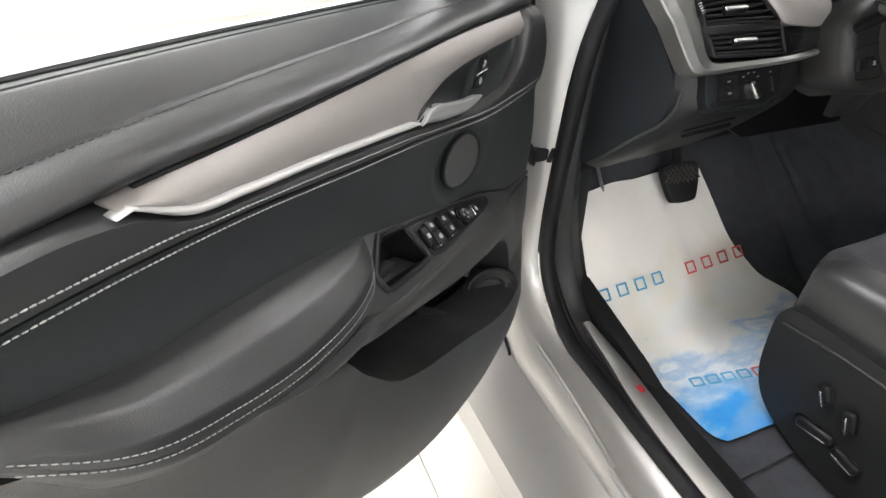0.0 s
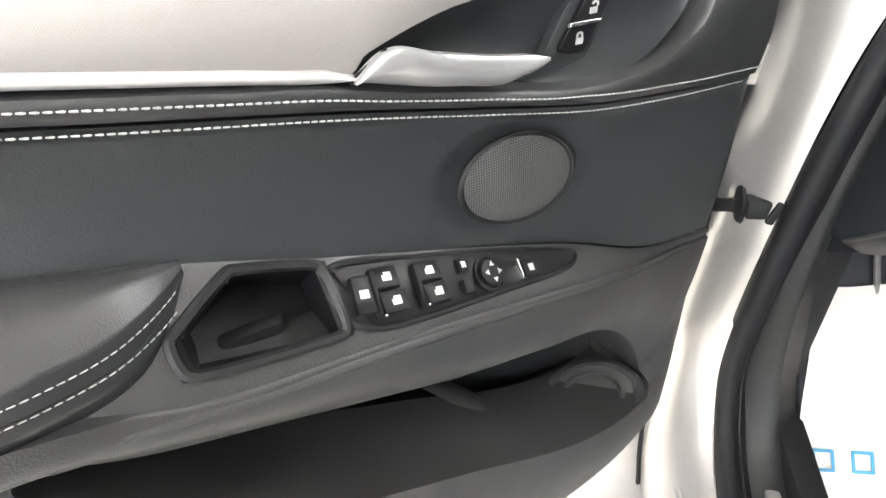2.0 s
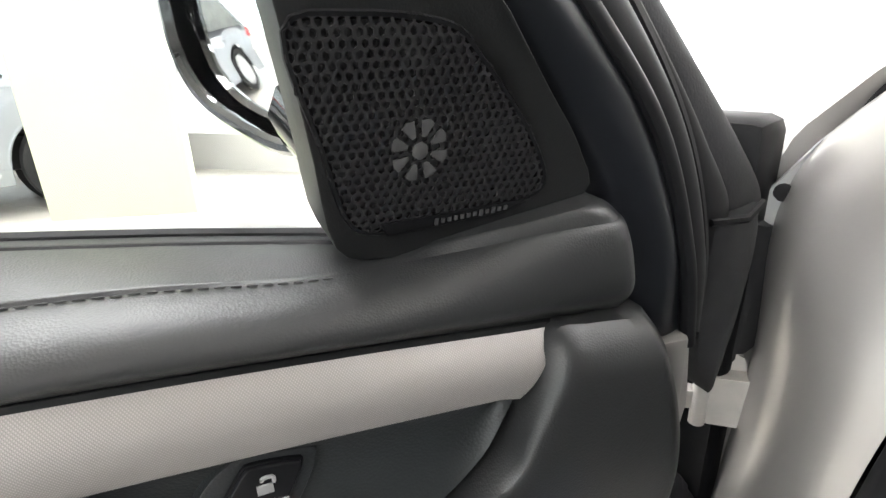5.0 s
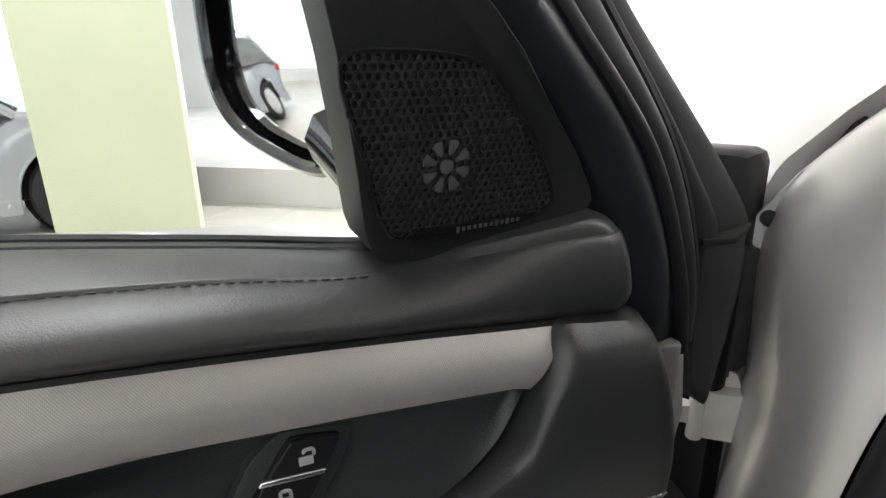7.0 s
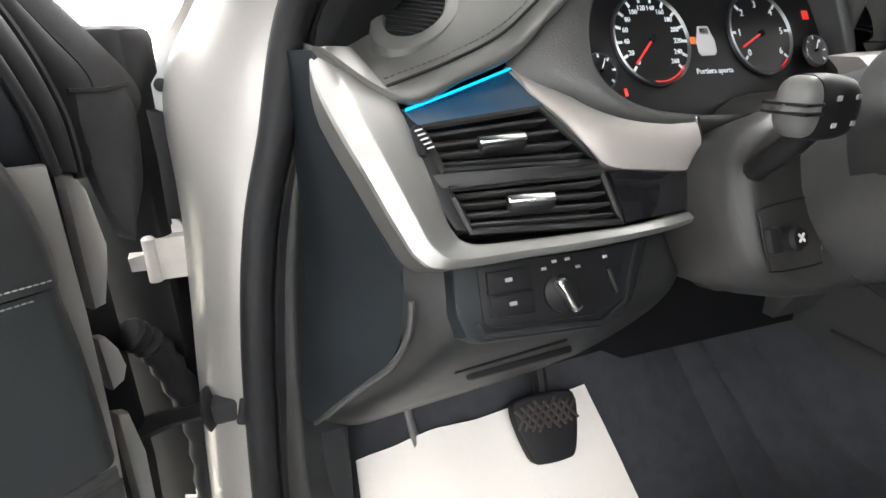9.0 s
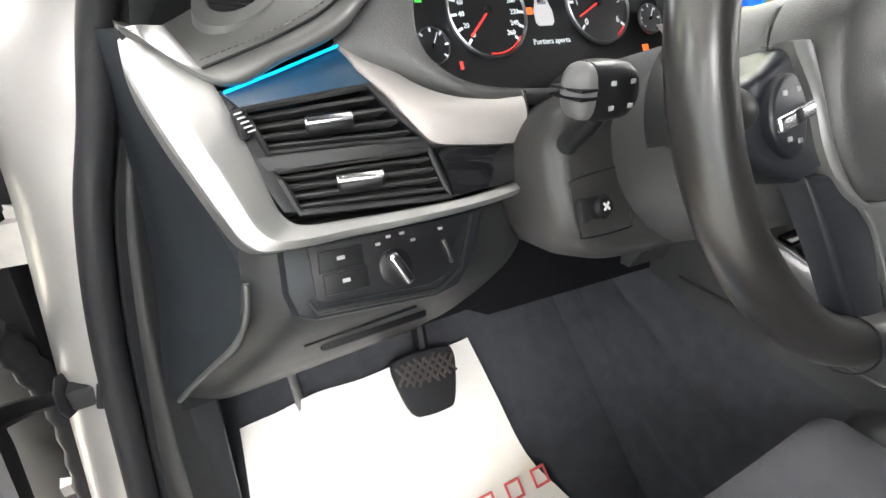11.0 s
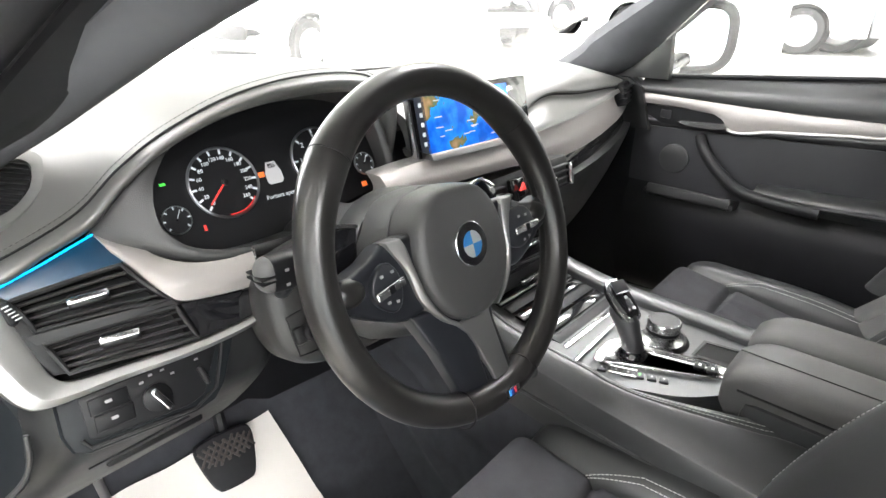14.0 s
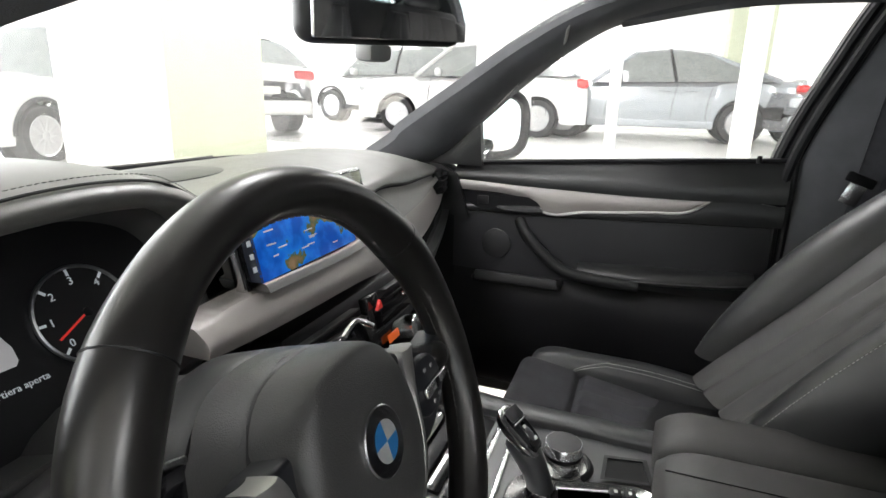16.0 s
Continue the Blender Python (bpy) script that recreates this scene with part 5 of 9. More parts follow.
def build_dash():
    d = thing("dashboard", "black dashboard with silver bezel, round dials and vents", "dashboard")
    # silver bezel round the vents
    outer = [(-0.781, 1.074), (-0.781, 1.050), (-0.772, 1.020), (-0.759, 0.988), (-0.746, 0.957), (-0.735, 0.937), (-0.715, 0.928), (-0.65, 0.9265), (-0.60, 0.9255), (-0.55, 0.9255), (-0.50, 0.928), (-0.468, 0.934)]
    inner = [(-0.750, 1.076), (-0.730, 1.046), (-0.723, 1.030), (-0.716, 1.004), (-0.710, 0.978), (-0.704, 0.953), (-0.690, 0.942), (-0.65, 0.939), (-0.60, 0.937), (-0.55, 0.936), (-0.50, 0.938), (-0.470, 0.941)]
    po, pi = spline([(x, z, 0) for x, z in outer], 90), spline([(x, z, 0) for x, z in inner], 90)
    section = [(0.0, 0.0030), (0.04, 0.0056), (0.30, 0.0086), (0.37, 0.0092), (0.44, 0.0088), (0.90, 0.0045), (0.97, 0.003), (1.0, -0.003)]

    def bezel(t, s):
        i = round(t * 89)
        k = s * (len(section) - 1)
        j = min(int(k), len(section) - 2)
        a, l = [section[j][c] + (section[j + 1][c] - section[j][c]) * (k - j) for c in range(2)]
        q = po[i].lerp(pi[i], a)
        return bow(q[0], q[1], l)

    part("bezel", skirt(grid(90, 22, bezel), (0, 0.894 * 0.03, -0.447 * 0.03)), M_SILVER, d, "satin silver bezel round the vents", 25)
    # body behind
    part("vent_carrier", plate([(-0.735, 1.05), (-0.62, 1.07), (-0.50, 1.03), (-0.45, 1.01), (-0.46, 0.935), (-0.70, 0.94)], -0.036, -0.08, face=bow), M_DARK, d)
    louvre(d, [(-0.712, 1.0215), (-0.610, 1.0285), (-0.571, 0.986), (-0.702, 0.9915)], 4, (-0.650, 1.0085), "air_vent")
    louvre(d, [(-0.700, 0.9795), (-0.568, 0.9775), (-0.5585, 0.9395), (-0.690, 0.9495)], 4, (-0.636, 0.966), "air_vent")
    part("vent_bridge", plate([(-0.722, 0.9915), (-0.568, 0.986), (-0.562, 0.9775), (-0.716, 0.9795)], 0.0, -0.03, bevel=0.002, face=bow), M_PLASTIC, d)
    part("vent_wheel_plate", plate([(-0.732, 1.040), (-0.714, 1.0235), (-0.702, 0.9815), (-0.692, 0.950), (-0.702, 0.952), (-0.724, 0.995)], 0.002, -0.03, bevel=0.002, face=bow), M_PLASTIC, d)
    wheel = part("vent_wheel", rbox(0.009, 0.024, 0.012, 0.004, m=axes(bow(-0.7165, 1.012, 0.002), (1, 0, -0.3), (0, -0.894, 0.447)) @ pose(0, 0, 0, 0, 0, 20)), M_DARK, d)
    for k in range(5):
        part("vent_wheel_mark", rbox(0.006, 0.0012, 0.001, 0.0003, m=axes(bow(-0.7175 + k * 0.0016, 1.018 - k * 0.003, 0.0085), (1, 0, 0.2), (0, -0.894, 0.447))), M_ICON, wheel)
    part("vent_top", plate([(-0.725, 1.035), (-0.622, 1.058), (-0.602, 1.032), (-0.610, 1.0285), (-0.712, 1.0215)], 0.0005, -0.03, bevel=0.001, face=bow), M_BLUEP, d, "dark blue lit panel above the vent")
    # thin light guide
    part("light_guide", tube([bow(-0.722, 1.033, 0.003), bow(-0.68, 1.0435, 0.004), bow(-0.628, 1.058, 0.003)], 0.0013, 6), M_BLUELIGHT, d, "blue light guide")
    # woven trim and gloss strip
    wv_t = [(-0.632, 1.060), (-0.600, 1.046), (-0.565, 1.026), (-0.53, 1.014), (-0.49, 1.008), (-0.470, 1.008), (-0.457, 1.010)]
    wv_b = [(-0.618, 1.040), (-0.595, 1.020), (-0.573, 0.993), (-0.556, 0.980), (-0.51, 0.9735), (-0.485, 0.971), (-0.464, 0.970)]
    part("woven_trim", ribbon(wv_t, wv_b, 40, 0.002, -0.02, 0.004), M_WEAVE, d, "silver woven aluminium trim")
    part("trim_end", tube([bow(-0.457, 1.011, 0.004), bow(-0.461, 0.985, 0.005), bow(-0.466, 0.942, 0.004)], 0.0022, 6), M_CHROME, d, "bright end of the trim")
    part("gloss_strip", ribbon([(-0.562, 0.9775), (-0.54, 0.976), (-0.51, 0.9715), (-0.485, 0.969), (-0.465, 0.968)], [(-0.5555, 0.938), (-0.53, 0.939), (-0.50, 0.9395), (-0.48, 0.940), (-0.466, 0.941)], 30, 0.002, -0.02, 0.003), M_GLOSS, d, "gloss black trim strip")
    # light switch panel, set back in a rounded frame
    rec = [(-0.712, 0.930), (-0.716, 0.900), (-0.712, 0.884), (-0.700, 0.878), (-0.600, 0.869), (-0.578, 0.872), (-0.562, 0.884), (-0.533, 0.926)]
    part("light_recess", plate(rec, 0.0065, -0.03, bevel=0.005), M_CAP, d, "frame of the light switches")
    lp = part("light_panel", plate([(-0.694, 0.926), (-0.697, 0.891), (-0.690, 0.886), (-0.605, 0.879), (-0.588, 0.882), (-0.556, 0.924)], 0.0078, -0.02, bevel=0.002), M_SATIN, d, "black light switch panel")
    part("panel_step", tube([facia(x, z, 0.0075) for x, z in ((-0.552, 0.922), (-0.574, 0.884), (-0.600, 0.874), (-0.698, 0.883), (-0.703, 0.892))], 0.0022, 6), M_PLASTIC, lp)
    for z in (0.9145, 0.899):
        k = part("fog_button", plate([(-0.688, z + 0.0070), (-0.690, z - 0.0070), (-0.655, z - 0.0085), (-0.653, z + 0.0058)], 0.010, 0.0, bevel=0.001), M_SATIN, lp)
        part("symbol", plate([(-0.675, z + 0.0013), (-0.675, z - 0.0013), (-0.669, z - 0.0013), (-0.669, z + 0.0013)], 0.0105, 0.0), M_PRINT, lp)
    for x, z in ((-0.640, 0.917), (-0.630, 0.9205), (-0.618, 0.9205), (-0.610, 0.914), (-0.5835, 0.917)):
        part("symbol", plate([(x - 0.002, z + 0.001), (x - 0.002, z - 0.001), (x + 0.002, z - 0.001), (x + 0.002, z + 0.001)], 0.0084, 0.0), M_PRINT, lp)
    part("thumb_wheel", rbox(0.006, 0.022, 0.008, 0.003, m=axes(facia(-0.582, 0.900, 0.008), (1, 0, 0.2), (0, -0.894, 0.447))), M_PLASTIC, lp)
    m = axes(facia(-0.631, 0.899, 0.008), (1, 0, 0), (0, -0.894, 0.447))
    kb = part("light_knob", lathe([(0.014, 0), (0.014, 0.003), (0.012, 0.004), (0.004, 0.0045)], 30, m), M_SATIN, lp)
    part("knob_grip", rbox(0.0085, 0.028, 0.013, 0.003, m=m @ pose(0.001, -0.002, 0.008, 0, 0, 24)), M_CHROME, kb, "chrome light knob grip")
    part("knob_face", rbox(0.0050, 0.022, 0.003, 0.001, m=m @ pose(0.001, -0.002, 0.0145, 0, 0, 24)), M_SATIN, kb)

    # lower cover: from under the bezel to the knee edge
    knee = fn([(0.712, 0.346), (0.735, 0.322), (0.76, 0.294), (0.785, 0.270), (0.81, 0.248), (0.835, 0.228), (0.855, 0.214), (0.88, 0.204), (0.905, 0.208), (0.93, 0.222)])
    cover_x = fn([(0.71, -0.795), (0.735, -0.800), (0.79, -0.785), (0.85, -0.752), (0.905, -0.738), (0.93, -0.736)])

    def lower(t, s):
        z = 0.93 - 0.216 * s
        x0 = cover_x(z)
        x1 = -0.455 - 0.02 * s
        x = x0 + (x1 - x0) * t
        side = 0.030 * max(0, (0.16 - t) / 0.16) ** 2
        return (x, knee(z) + side + 0.05 * max(0, (t - 0.80) / 0.20) ** 2, z + 0.010 * t * s)

    part("lower_cover", skirt(grid(40, 40, lower), (0, 0.10, 0.01)), M_PLASTIC, d, "black lower dashboard cover")
    part("cover_slot", rbox(0.108, 0.010, 0.011, 0.004, m=pose(-0.628, 0.249, 0.8115, -40, 0, 0)), M_DARK, d)
    part("cover_groove", tube([(-0.700, 0.2335, 0.829), (-0.65, 0.231, 0.832), (-0.595, 0.228, 0.836)], 0.0016, 6), M_DARK, d)
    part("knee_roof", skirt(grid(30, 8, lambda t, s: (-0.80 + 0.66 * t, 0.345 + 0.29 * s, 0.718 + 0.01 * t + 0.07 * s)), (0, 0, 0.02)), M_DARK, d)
    # side cap towards the doorway
    cap_r = [(-0.738, 0.224, 0.905), (-0.742, 0.222, 0.88), (-0.752, 0.234, 0.85), (-0.770, 0.264, 0.815), (-0.785, 0.284, 0.79), (-0.796, 0.312, 0.76), (-0.80, 0.328, 0.745)]
    cap_f = [(-0.80, 0.40, 1.075), (-0.80, 0.42, 1.02), (-0.805, 0.43, 0.955), (-0.81, 0.43, 0.89), (-0.81, 0.43, 0.84), (-0.812, 0.42, 0.78), (-0.812, 0.41, 0.735)]
    part("side_cap", skirt(between([(-0.776, 0.312, 1.075), (-0.765, 0.290, 1.02), (-0.750, 0.262, 0.955), (-0.738, 0.240, 0.905), (-0.752, 0.238, 0.85), (-0.785, 0.286, 0.79), (-0.800, 0.328, 0.745)], cap_f, 30, 10, (-0.008, -0.004, 0)), (0.02, 0, 0)), M_CAP, d, "dark side cap of the dashboard")
    part("cap_edge", tube(spline(cap_r, 30), 0.0026, 8), M_SOFT, d)

    # binnacle hood and the long soft pad
    low = [(-0.765, 0.300, 1.070), (-0.722, 0.268, 1.038), (-0.675, 0.268, 1.052), (-0.63, 0.272, 1.068), (-0.600, 0.270, 1.095), (-0.555, 0.262, 1.130), (-0.48, 0.254, 1.160), (-0.39, 0.250, 1.171), (-0.30, 0.254, 1.166), (-0.245, 0.266, 1.140), (-0.228, 0.285, 1.095), (-0.226, 0.30, 1.05)]
    mid = [(-0.775, 0.31, 1.078), (-0.732, 0.282, 1.050), (-0.68, 0.284, 1.066), (-0.635, 0.284, 1.086), (-0.595, 0.274, 1.122), (-0.545, 0.264, 1.154), (-0.47, 0.258, 1.182), (-0.38, 0.256, 1.194), (-0.29, 0.260, 1.187), (-0.222, 0.278, 1.156), (-0.204, 0.295, 1.10), (-0.202, 0.31, 1.05)]
    top = [(-0.785, 0.50, 1.072), (-0.755, 0.49, 1.102), (-0.70, 0.48, 1.128), (-0.64, 0.47, 1.152), (-0.58, 0.46, 1.176), (-0.52, 0.44, 1.194), (-0.45, 0.43, 1.204), (-0.38, 0.42, 1.206), (-0.29, 0.42, 1.194), (-0.215, 0.42, 1.165), (-0.20, 0.42, 1.12), (-0.198, 0.42, 1.06)]
    part("hood_pad", skirt(between(low, mid, 70, 12, (0, -0.014, 0.002)), (0, 0.03, 0)), M_SOFT_LIT, d, "stitched black leather hood over the dials")
    part("hood_top", skirt(between(mid, top, 70, 16, (0, -0.004, 0.006)), (0, 0.01, -0.02)), M_SOFT_LIT, d, "black soft hood top")
    ln = [p + Vector((0, -0.006, 0.0005)) for p in spline(mid[1:-2], 160)]
    part("hood_seam", tube(ln, 0.0014, 6), M_PLASTIC, d)
    part("hood_stitching", stitches([p + Vector((0, 0.004, 0.005)) for p in ln], 0.0036, 0.0016, 0.0005), M_THREAD_D, d)
    # defroster vent in the left of the top
    mv = axes((-0.679, 0.350, 1.101), (0.62, 0.62, 0.50), (-0.22, -0.42, 0.88))
    part("side_vent_ring", lathe([(0.060, -0.008), (0.056, 0.0015), (0.049, 0.0035), (0.0405, 0.003), (0.039, -0.004)], 40, mv, sy=0.60), M_SOFT_LIT, d)
    # shallow near-black disc: the duct's shade put into colour
    sv = part("side_vent", lathe([(0.040, -0.006), (0.039, 0.0010)], 36, mv, sy=0.56), M_HOLEB, d, "oval defroster vent")
    for k in range(-5, 6):
        h = 0.022 * math.sqrt(max(0.0, 1 - (k * 0.0068 / 0.040) ** 2))
        part("slat", rbox(0.0016, 2 * h, 0.004, 0.0006, m=mv @ pose(k * 0.0068, 0, 0.0015, 0, 0, 0)), M_PLASTIC, sv)

    # dash top to the windscreen
    line = fn([(-0.26, 0.205), (-0.05, 0.205), (0.16, 0.235), (0.40, 0.285), (0.60, 0.335), (0.76, 0.375)])
    brow = lambda x: 1.128 + 0.010 * math.sin(math.pi * (x + 0.77) / 1.54) - 0.042 * (max(0, x - 0.40) / 0.37) ** 2

    def top_sheet(t, s):
        x = -0.77 + 1.54 * t
        edge = line(x) + 0.112 if x > -0.2 else 0.42
        y = edge + (0.84 - 0.14 * abs(2 * t - 1) ** 2 - edge) * s
        z = brow(x) + (0.012 * math.sin(math.pi * min(1, s * 1.1)) if x > -0.2 else 0.03 * (1 - s) * math.exp(-((x + 0.42) / 0.2) ** 2)) - 0.035 * s * s
        return (x, y, z)

    part("dash_top", skirt(grid(60, 24, top_sheet), (0, 0, -0.05)), M_SOFT_LIT, d, "black soft dashboard top")
    part("screen_base", tube([Vector(top_sheet(k / 48, 1.0)) + Vector((0, -0.006, 0.004)) for k in range(2, 47)], 0.009, 8), M_DARK, d, "black strip at the foot of the windscreen")
    part("centre_speaker", lathe([(0.13, -0.004), (0.128, 0.002), (0.12, 0.0035), (0.04, 0.005)], 40, pose(-0.06, 0.52, 1.141, -2, 0, 0), sy=0.62), M_GRILLE_D, d, "flat centre speaker cover")

    # passenger side: rolled pad, silver trim and gloss strip below it
    zt = fn([(-0.31, 1.060), (-0.27, 1.062), (-0.02, 1.060), (0.20, 1.056), (0.42, 1.052), (0.60, 1.053), (0.70, 1.052), (0.76, 1.045)])
    zb = fn([(-0.31, 1.034), (-0.27, 1.030), (-0.02, 1.018), (0.16, 0.990), (0.30, 0.982), (0.42, 0.978), (0.60, 0.980), (0.70, 0.988), (0.76, 1.005)])

    def face(z0, z1, lean, crown, x0=-0.235, x1=0.76):
        def f(t, s):
            x = x0 + (x1 - x0) * t
            a, b_ = z0(x), z1(x)
            return (x, line(x) + lean * (a - (a + (b_ - a) * s)) * -1 - crown * math.sin(math.pi * s), a + (b_ - a) * s)
        return f

    part("silver_trim", skirt(grid(70, 10, face(zb, zt, 0.5, 0.008, -0.30)), (0, 0.03, 0)), M_WEAVE, d, "long satin aluminium trim across the dashboard")
    groove_y = fn([(-0.21, 0.036), (0.04, 0.038), (0.18, 0.051), (0.40, 0.036), (0.65, 0.020), (0.76, 0.016)])
    groove_z = fn([(-0.21, 1.0715), (0.04, 1.0735), (0.18, 1.099), (0.40, 1.084), (0.65, 1.068), (0.76, 1.058)])

    def pad(lower):
        def f(t, s):
            x = -0.205 + 0.965 * t
            l0, gy, gz, bz = line(x), groove_y(x), groove_z(x), brow(x)
            if lower:
                q = [(l0 + 0.004, zt(x) + 0.001), (l0 + 0.012, zt(x) + 0.010), (l0 + gy - 0.004, gz - 0.010), (l0 + gy + 0.004, gz - 0.001)]
            else:
                q = [(l0 + gy + 0.004, gz + 0.001), (l0 + gy - 0.004, gz + 0.007), (l0 + gy + 0.016, gz + 0.55 * (bz - gz) + 0.004), (l0 + 0.114, bz + 0.0005)]
            p = spline([Vector((0, y, z)) for y, z in q], 13)[round(s * 12)]
            return (x, p.y, p.z)
        return f

    part("pad", skirt(grid(60, 13, pad(True)), (0, 0.03, 0)), M_SOFT_LIT, d, "black soft passenger dashboard pad", 60)
    part("pad", skirt(grid(60, 13, pad(False)), (0, 0.03, 0)), M_SOFT_LIT, d, "rolled black edge of the dashboard top", 60)
    # near-black tube draws the shadow line in the groove
    part("pad_groove_shade", tube([(x, line(x) + groove_y(x) + 0.003, groove_z(x)) for x in np.linspace(-0.20, 0.755, 40)], 0.0022, 6), M_DARK, d)
    part("end_filler", prism([(0.300, 0.95), (0.335, 1.060), (0.38, 1.084), (0.56, 1.092), (0.56, 0.95)], 0.752, 0.772, 0.006, plane="yz"), M_PLASTIC, d)
    part("end_panel", prism([(0.33, 1.062), (0.36, 1.082), (0.46, 1.105), (0.68, 1.05), (0.68, 0.34), (0.30, 0.34), (0.31, 0.80)], 0.776, 0.80, 0.004, plane="yz"), M_DARK, d)
    # second near-black tube for the same shadow line
    part("pad_groove_shade", tube([(x, line(x) + 0.0705, 1.1005 - 0.03 * max(0, x - 0.5)) for x in np.linspace(0.05, 0.74, 30)], 0.003, 8), M_DARK, d)
    z2 = lambda x: zb(x) - 0.040
    part("gloss_band", skirt(grid(60, 8, face(z2, lambda x: zb(x) - 0.002, 0.6, 0.003, 0.14)), (0, 0.03, 0)), M_GLOSS, d, "gloss black band under the trim")
    part("lower_facia", skirt(grid(50, 20, lambda t, s: (-0.235 + 0.995 * t, line(-0.235 + 0.995 * t) - 0.02 + 0.10 * s ** 1.3, zb(-0.235 + 0.995 * t) - 0.040 - 0.24 * s)), (0, 0.05, 0)), M_SOFT, d, "black lower passenger facia")
    # near-black sheet put in for the shade behind the column
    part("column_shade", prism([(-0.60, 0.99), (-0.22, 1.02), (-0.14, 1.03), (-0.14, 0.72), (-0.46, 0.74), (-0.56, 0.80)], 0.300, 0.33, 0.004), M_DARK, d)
    pv = part("air_vent", rbox(0.085, 0.03, 0.060, 0.008, m=pose(0.715, 0.372, 1.045, -12, 0, 16)), M_DARK, d, "black passenger air vent")
    for k in range(4):
        part("slat", rbox(0.075, 0.02, 0.003, 0.001, m=pose(0.712, 0.358, 1.065 - k * 0.014, -12, 0, 16)), M_PLASTIC, pv)
    # centre vents, hazard switch and climate panel
    cv = part("centre_vents", rbox(0.36, 0.05, 0.060, 0.008, m=pose(-0.02, 0.220, 0.975, -14, 0, 0)), M_DARK, d, "pair of black centre air vents")
    for sx in (-1, 1):
        for k in range(4):
            part("slat", rbox(0.125, 0.02, 0.0028, 0.001, m=pose(-0.02 + sx * 0.10, 0.196, 0.995 - k * 0.0125, -14, 0, 0)), M_PLASTIC, cv)
        part("vent_tab", rbox(0.028, 0.008, 0.008, 0.002, m=pose(-0.02 + sx * 0.10, 0.184, 0.977, -14, 0, 0)), M_CHROME, cv)
        part("vent_wheel", rbox(0.010, 0.012, 0.040, 0.004, m=pose(-0.02 + sx * 0.172, 0.190, 0.975, -14, 0, 0)), M_CHROME, cv)
    hz = part("hazard_panel", rbox(0.036, 0.012, 0.052, 0.003, m=pose(-0.02, 0.190, 0.976, -14, 0, 0)), M_GLOSS, d)
    part("hazard_symbol", prism([(-0.028, 0.985), (-0.012, 0.985), (-0.020, 0.998)], 0.176, 0.180), M_REDGLOW, hz, "red hazard triangle")
    part("lock_lamp", rbox(0.010, 0.004, 0.008, 0.001, at=(-0.020, 0.186, 0.964)), M_GREENGLOW, hz)
    cp = part("climate_panel", rbox(0.30, 0.03, 0.055, 0.006, m=pose(-0.02, 0.200, 0.910, -16, 0, 0)), M_GLOSS, d, "gloss black climate panel")
    for sx in (-1, 1):
        part("climate_display", rbox(0.032, 0.003, 0.012, 0.001, m=pose(-0.02 + sx * 0.055, 0.182, 0.922, -16, 0, 0)), M_ORANGEGLOW, cp)
        part("climate_knob", lathe([(0.019, 0), (0.018, 0.016), (0.015, 0.018)], 28, pose(-0.02 + sx * 0.115, 0.186, 0.912, 74, 0, 0)), M_CHROME, cp, "chrome ringed climate knob")
    part("radio_panel", rbox(0.30, 0.03, 0.045, 0.006, m=pose(-0.02, 0.195, 0.850, -14, 0, 0)), M_GLOSS, d, "gloss black radio panel")
    part("radio_bar", rbox(0.26, 0.004, 0.003, 0.001, m=pose(-0.02, 0.178, 0.872, -14, 0, 0)), M_CHROME, d)

    # screen
    ms = pose(-0.070, 0.250, 1.108, 77, 0, 0)
    sc = part("screen_frame", rbox(0.288, 0.104, 0.014, 0.005, m=ms), M_CHROME, d, "silver rimmed display")
    part("screen_bezel", rbox(0.281, 0.0985, 0.006, 0.003, m=ms @ pose(0, 0, 0.0055)), M_GLOSS, sc)
    part("screen_map", rbox(0.205, 0.086, 0.001, 0.0002, m=ms @ pose(-0.018, -0.002, 0.0090)), M_MAP, sc, "lit map display")
    part("screen_menu", rbox(0.018, 0.086, 0.001, 0.0002, m=ms @ pose(-0.125, -0.002, 0.0090)), M_MENU, sc)
    for k in range(5):
        part("menu_symbol", rbox(0.006, 0.006, 0.0006, 0.0004, m=ms @ pose(-0.125, 0.028 - k * 0.014, 0.0098)), M_SCREENW, sc)
    rs = random.Random(4)
    for k in range(16):
        part("map_mark", rbox(0.008 + 0.010 * rs.random(), 0.0016, 0.0006, 0.0002, m=ms @ pose(-0.105 + 0.17 * rs.random(), -0.038 + 0.074 * rs.random(), 0.0098)), M_SCREENW, sc)

    # dials
    cl = part("dial_panel", plate([(-0.588, 1.058), (-0.568, 1.095), (-0.53, 1.130), (-0.46, 1.150), (-0.38, 1.156), (-0.30, 1.150), (-0.255, 1.125), (-0.245, 1.06), (-0.26, 1.028), (-0.31, 1.022), (-0.44, 1.006), (-0.52, 1.004), (-0.562, 1.014), (-0.588, 1.036)], 0.0, -0.03), M_DIAL, d, "black instrument panel")
    lipo = [(-0.632, 1.062, 0.002), (-0.598, 1.098, 0.020), (-0.545, 1.137, 0.030), (-0.465, 1.160, 0.035), (-0.38, 1.168, 0.035), (-0.295, 1.160, 0.035), (-0.246, 1.132, 0.025), (-0.234, 1.07, 0.020), (-0.244, 1.016, 0.010), (-0.30, 0.996, 0.005), (-0.40, 0.985, 0.010), (-0.485, 0.992, 0.034), (-0.545, 1.001, 0.032), (-0.596, 1.030, 0.018)]
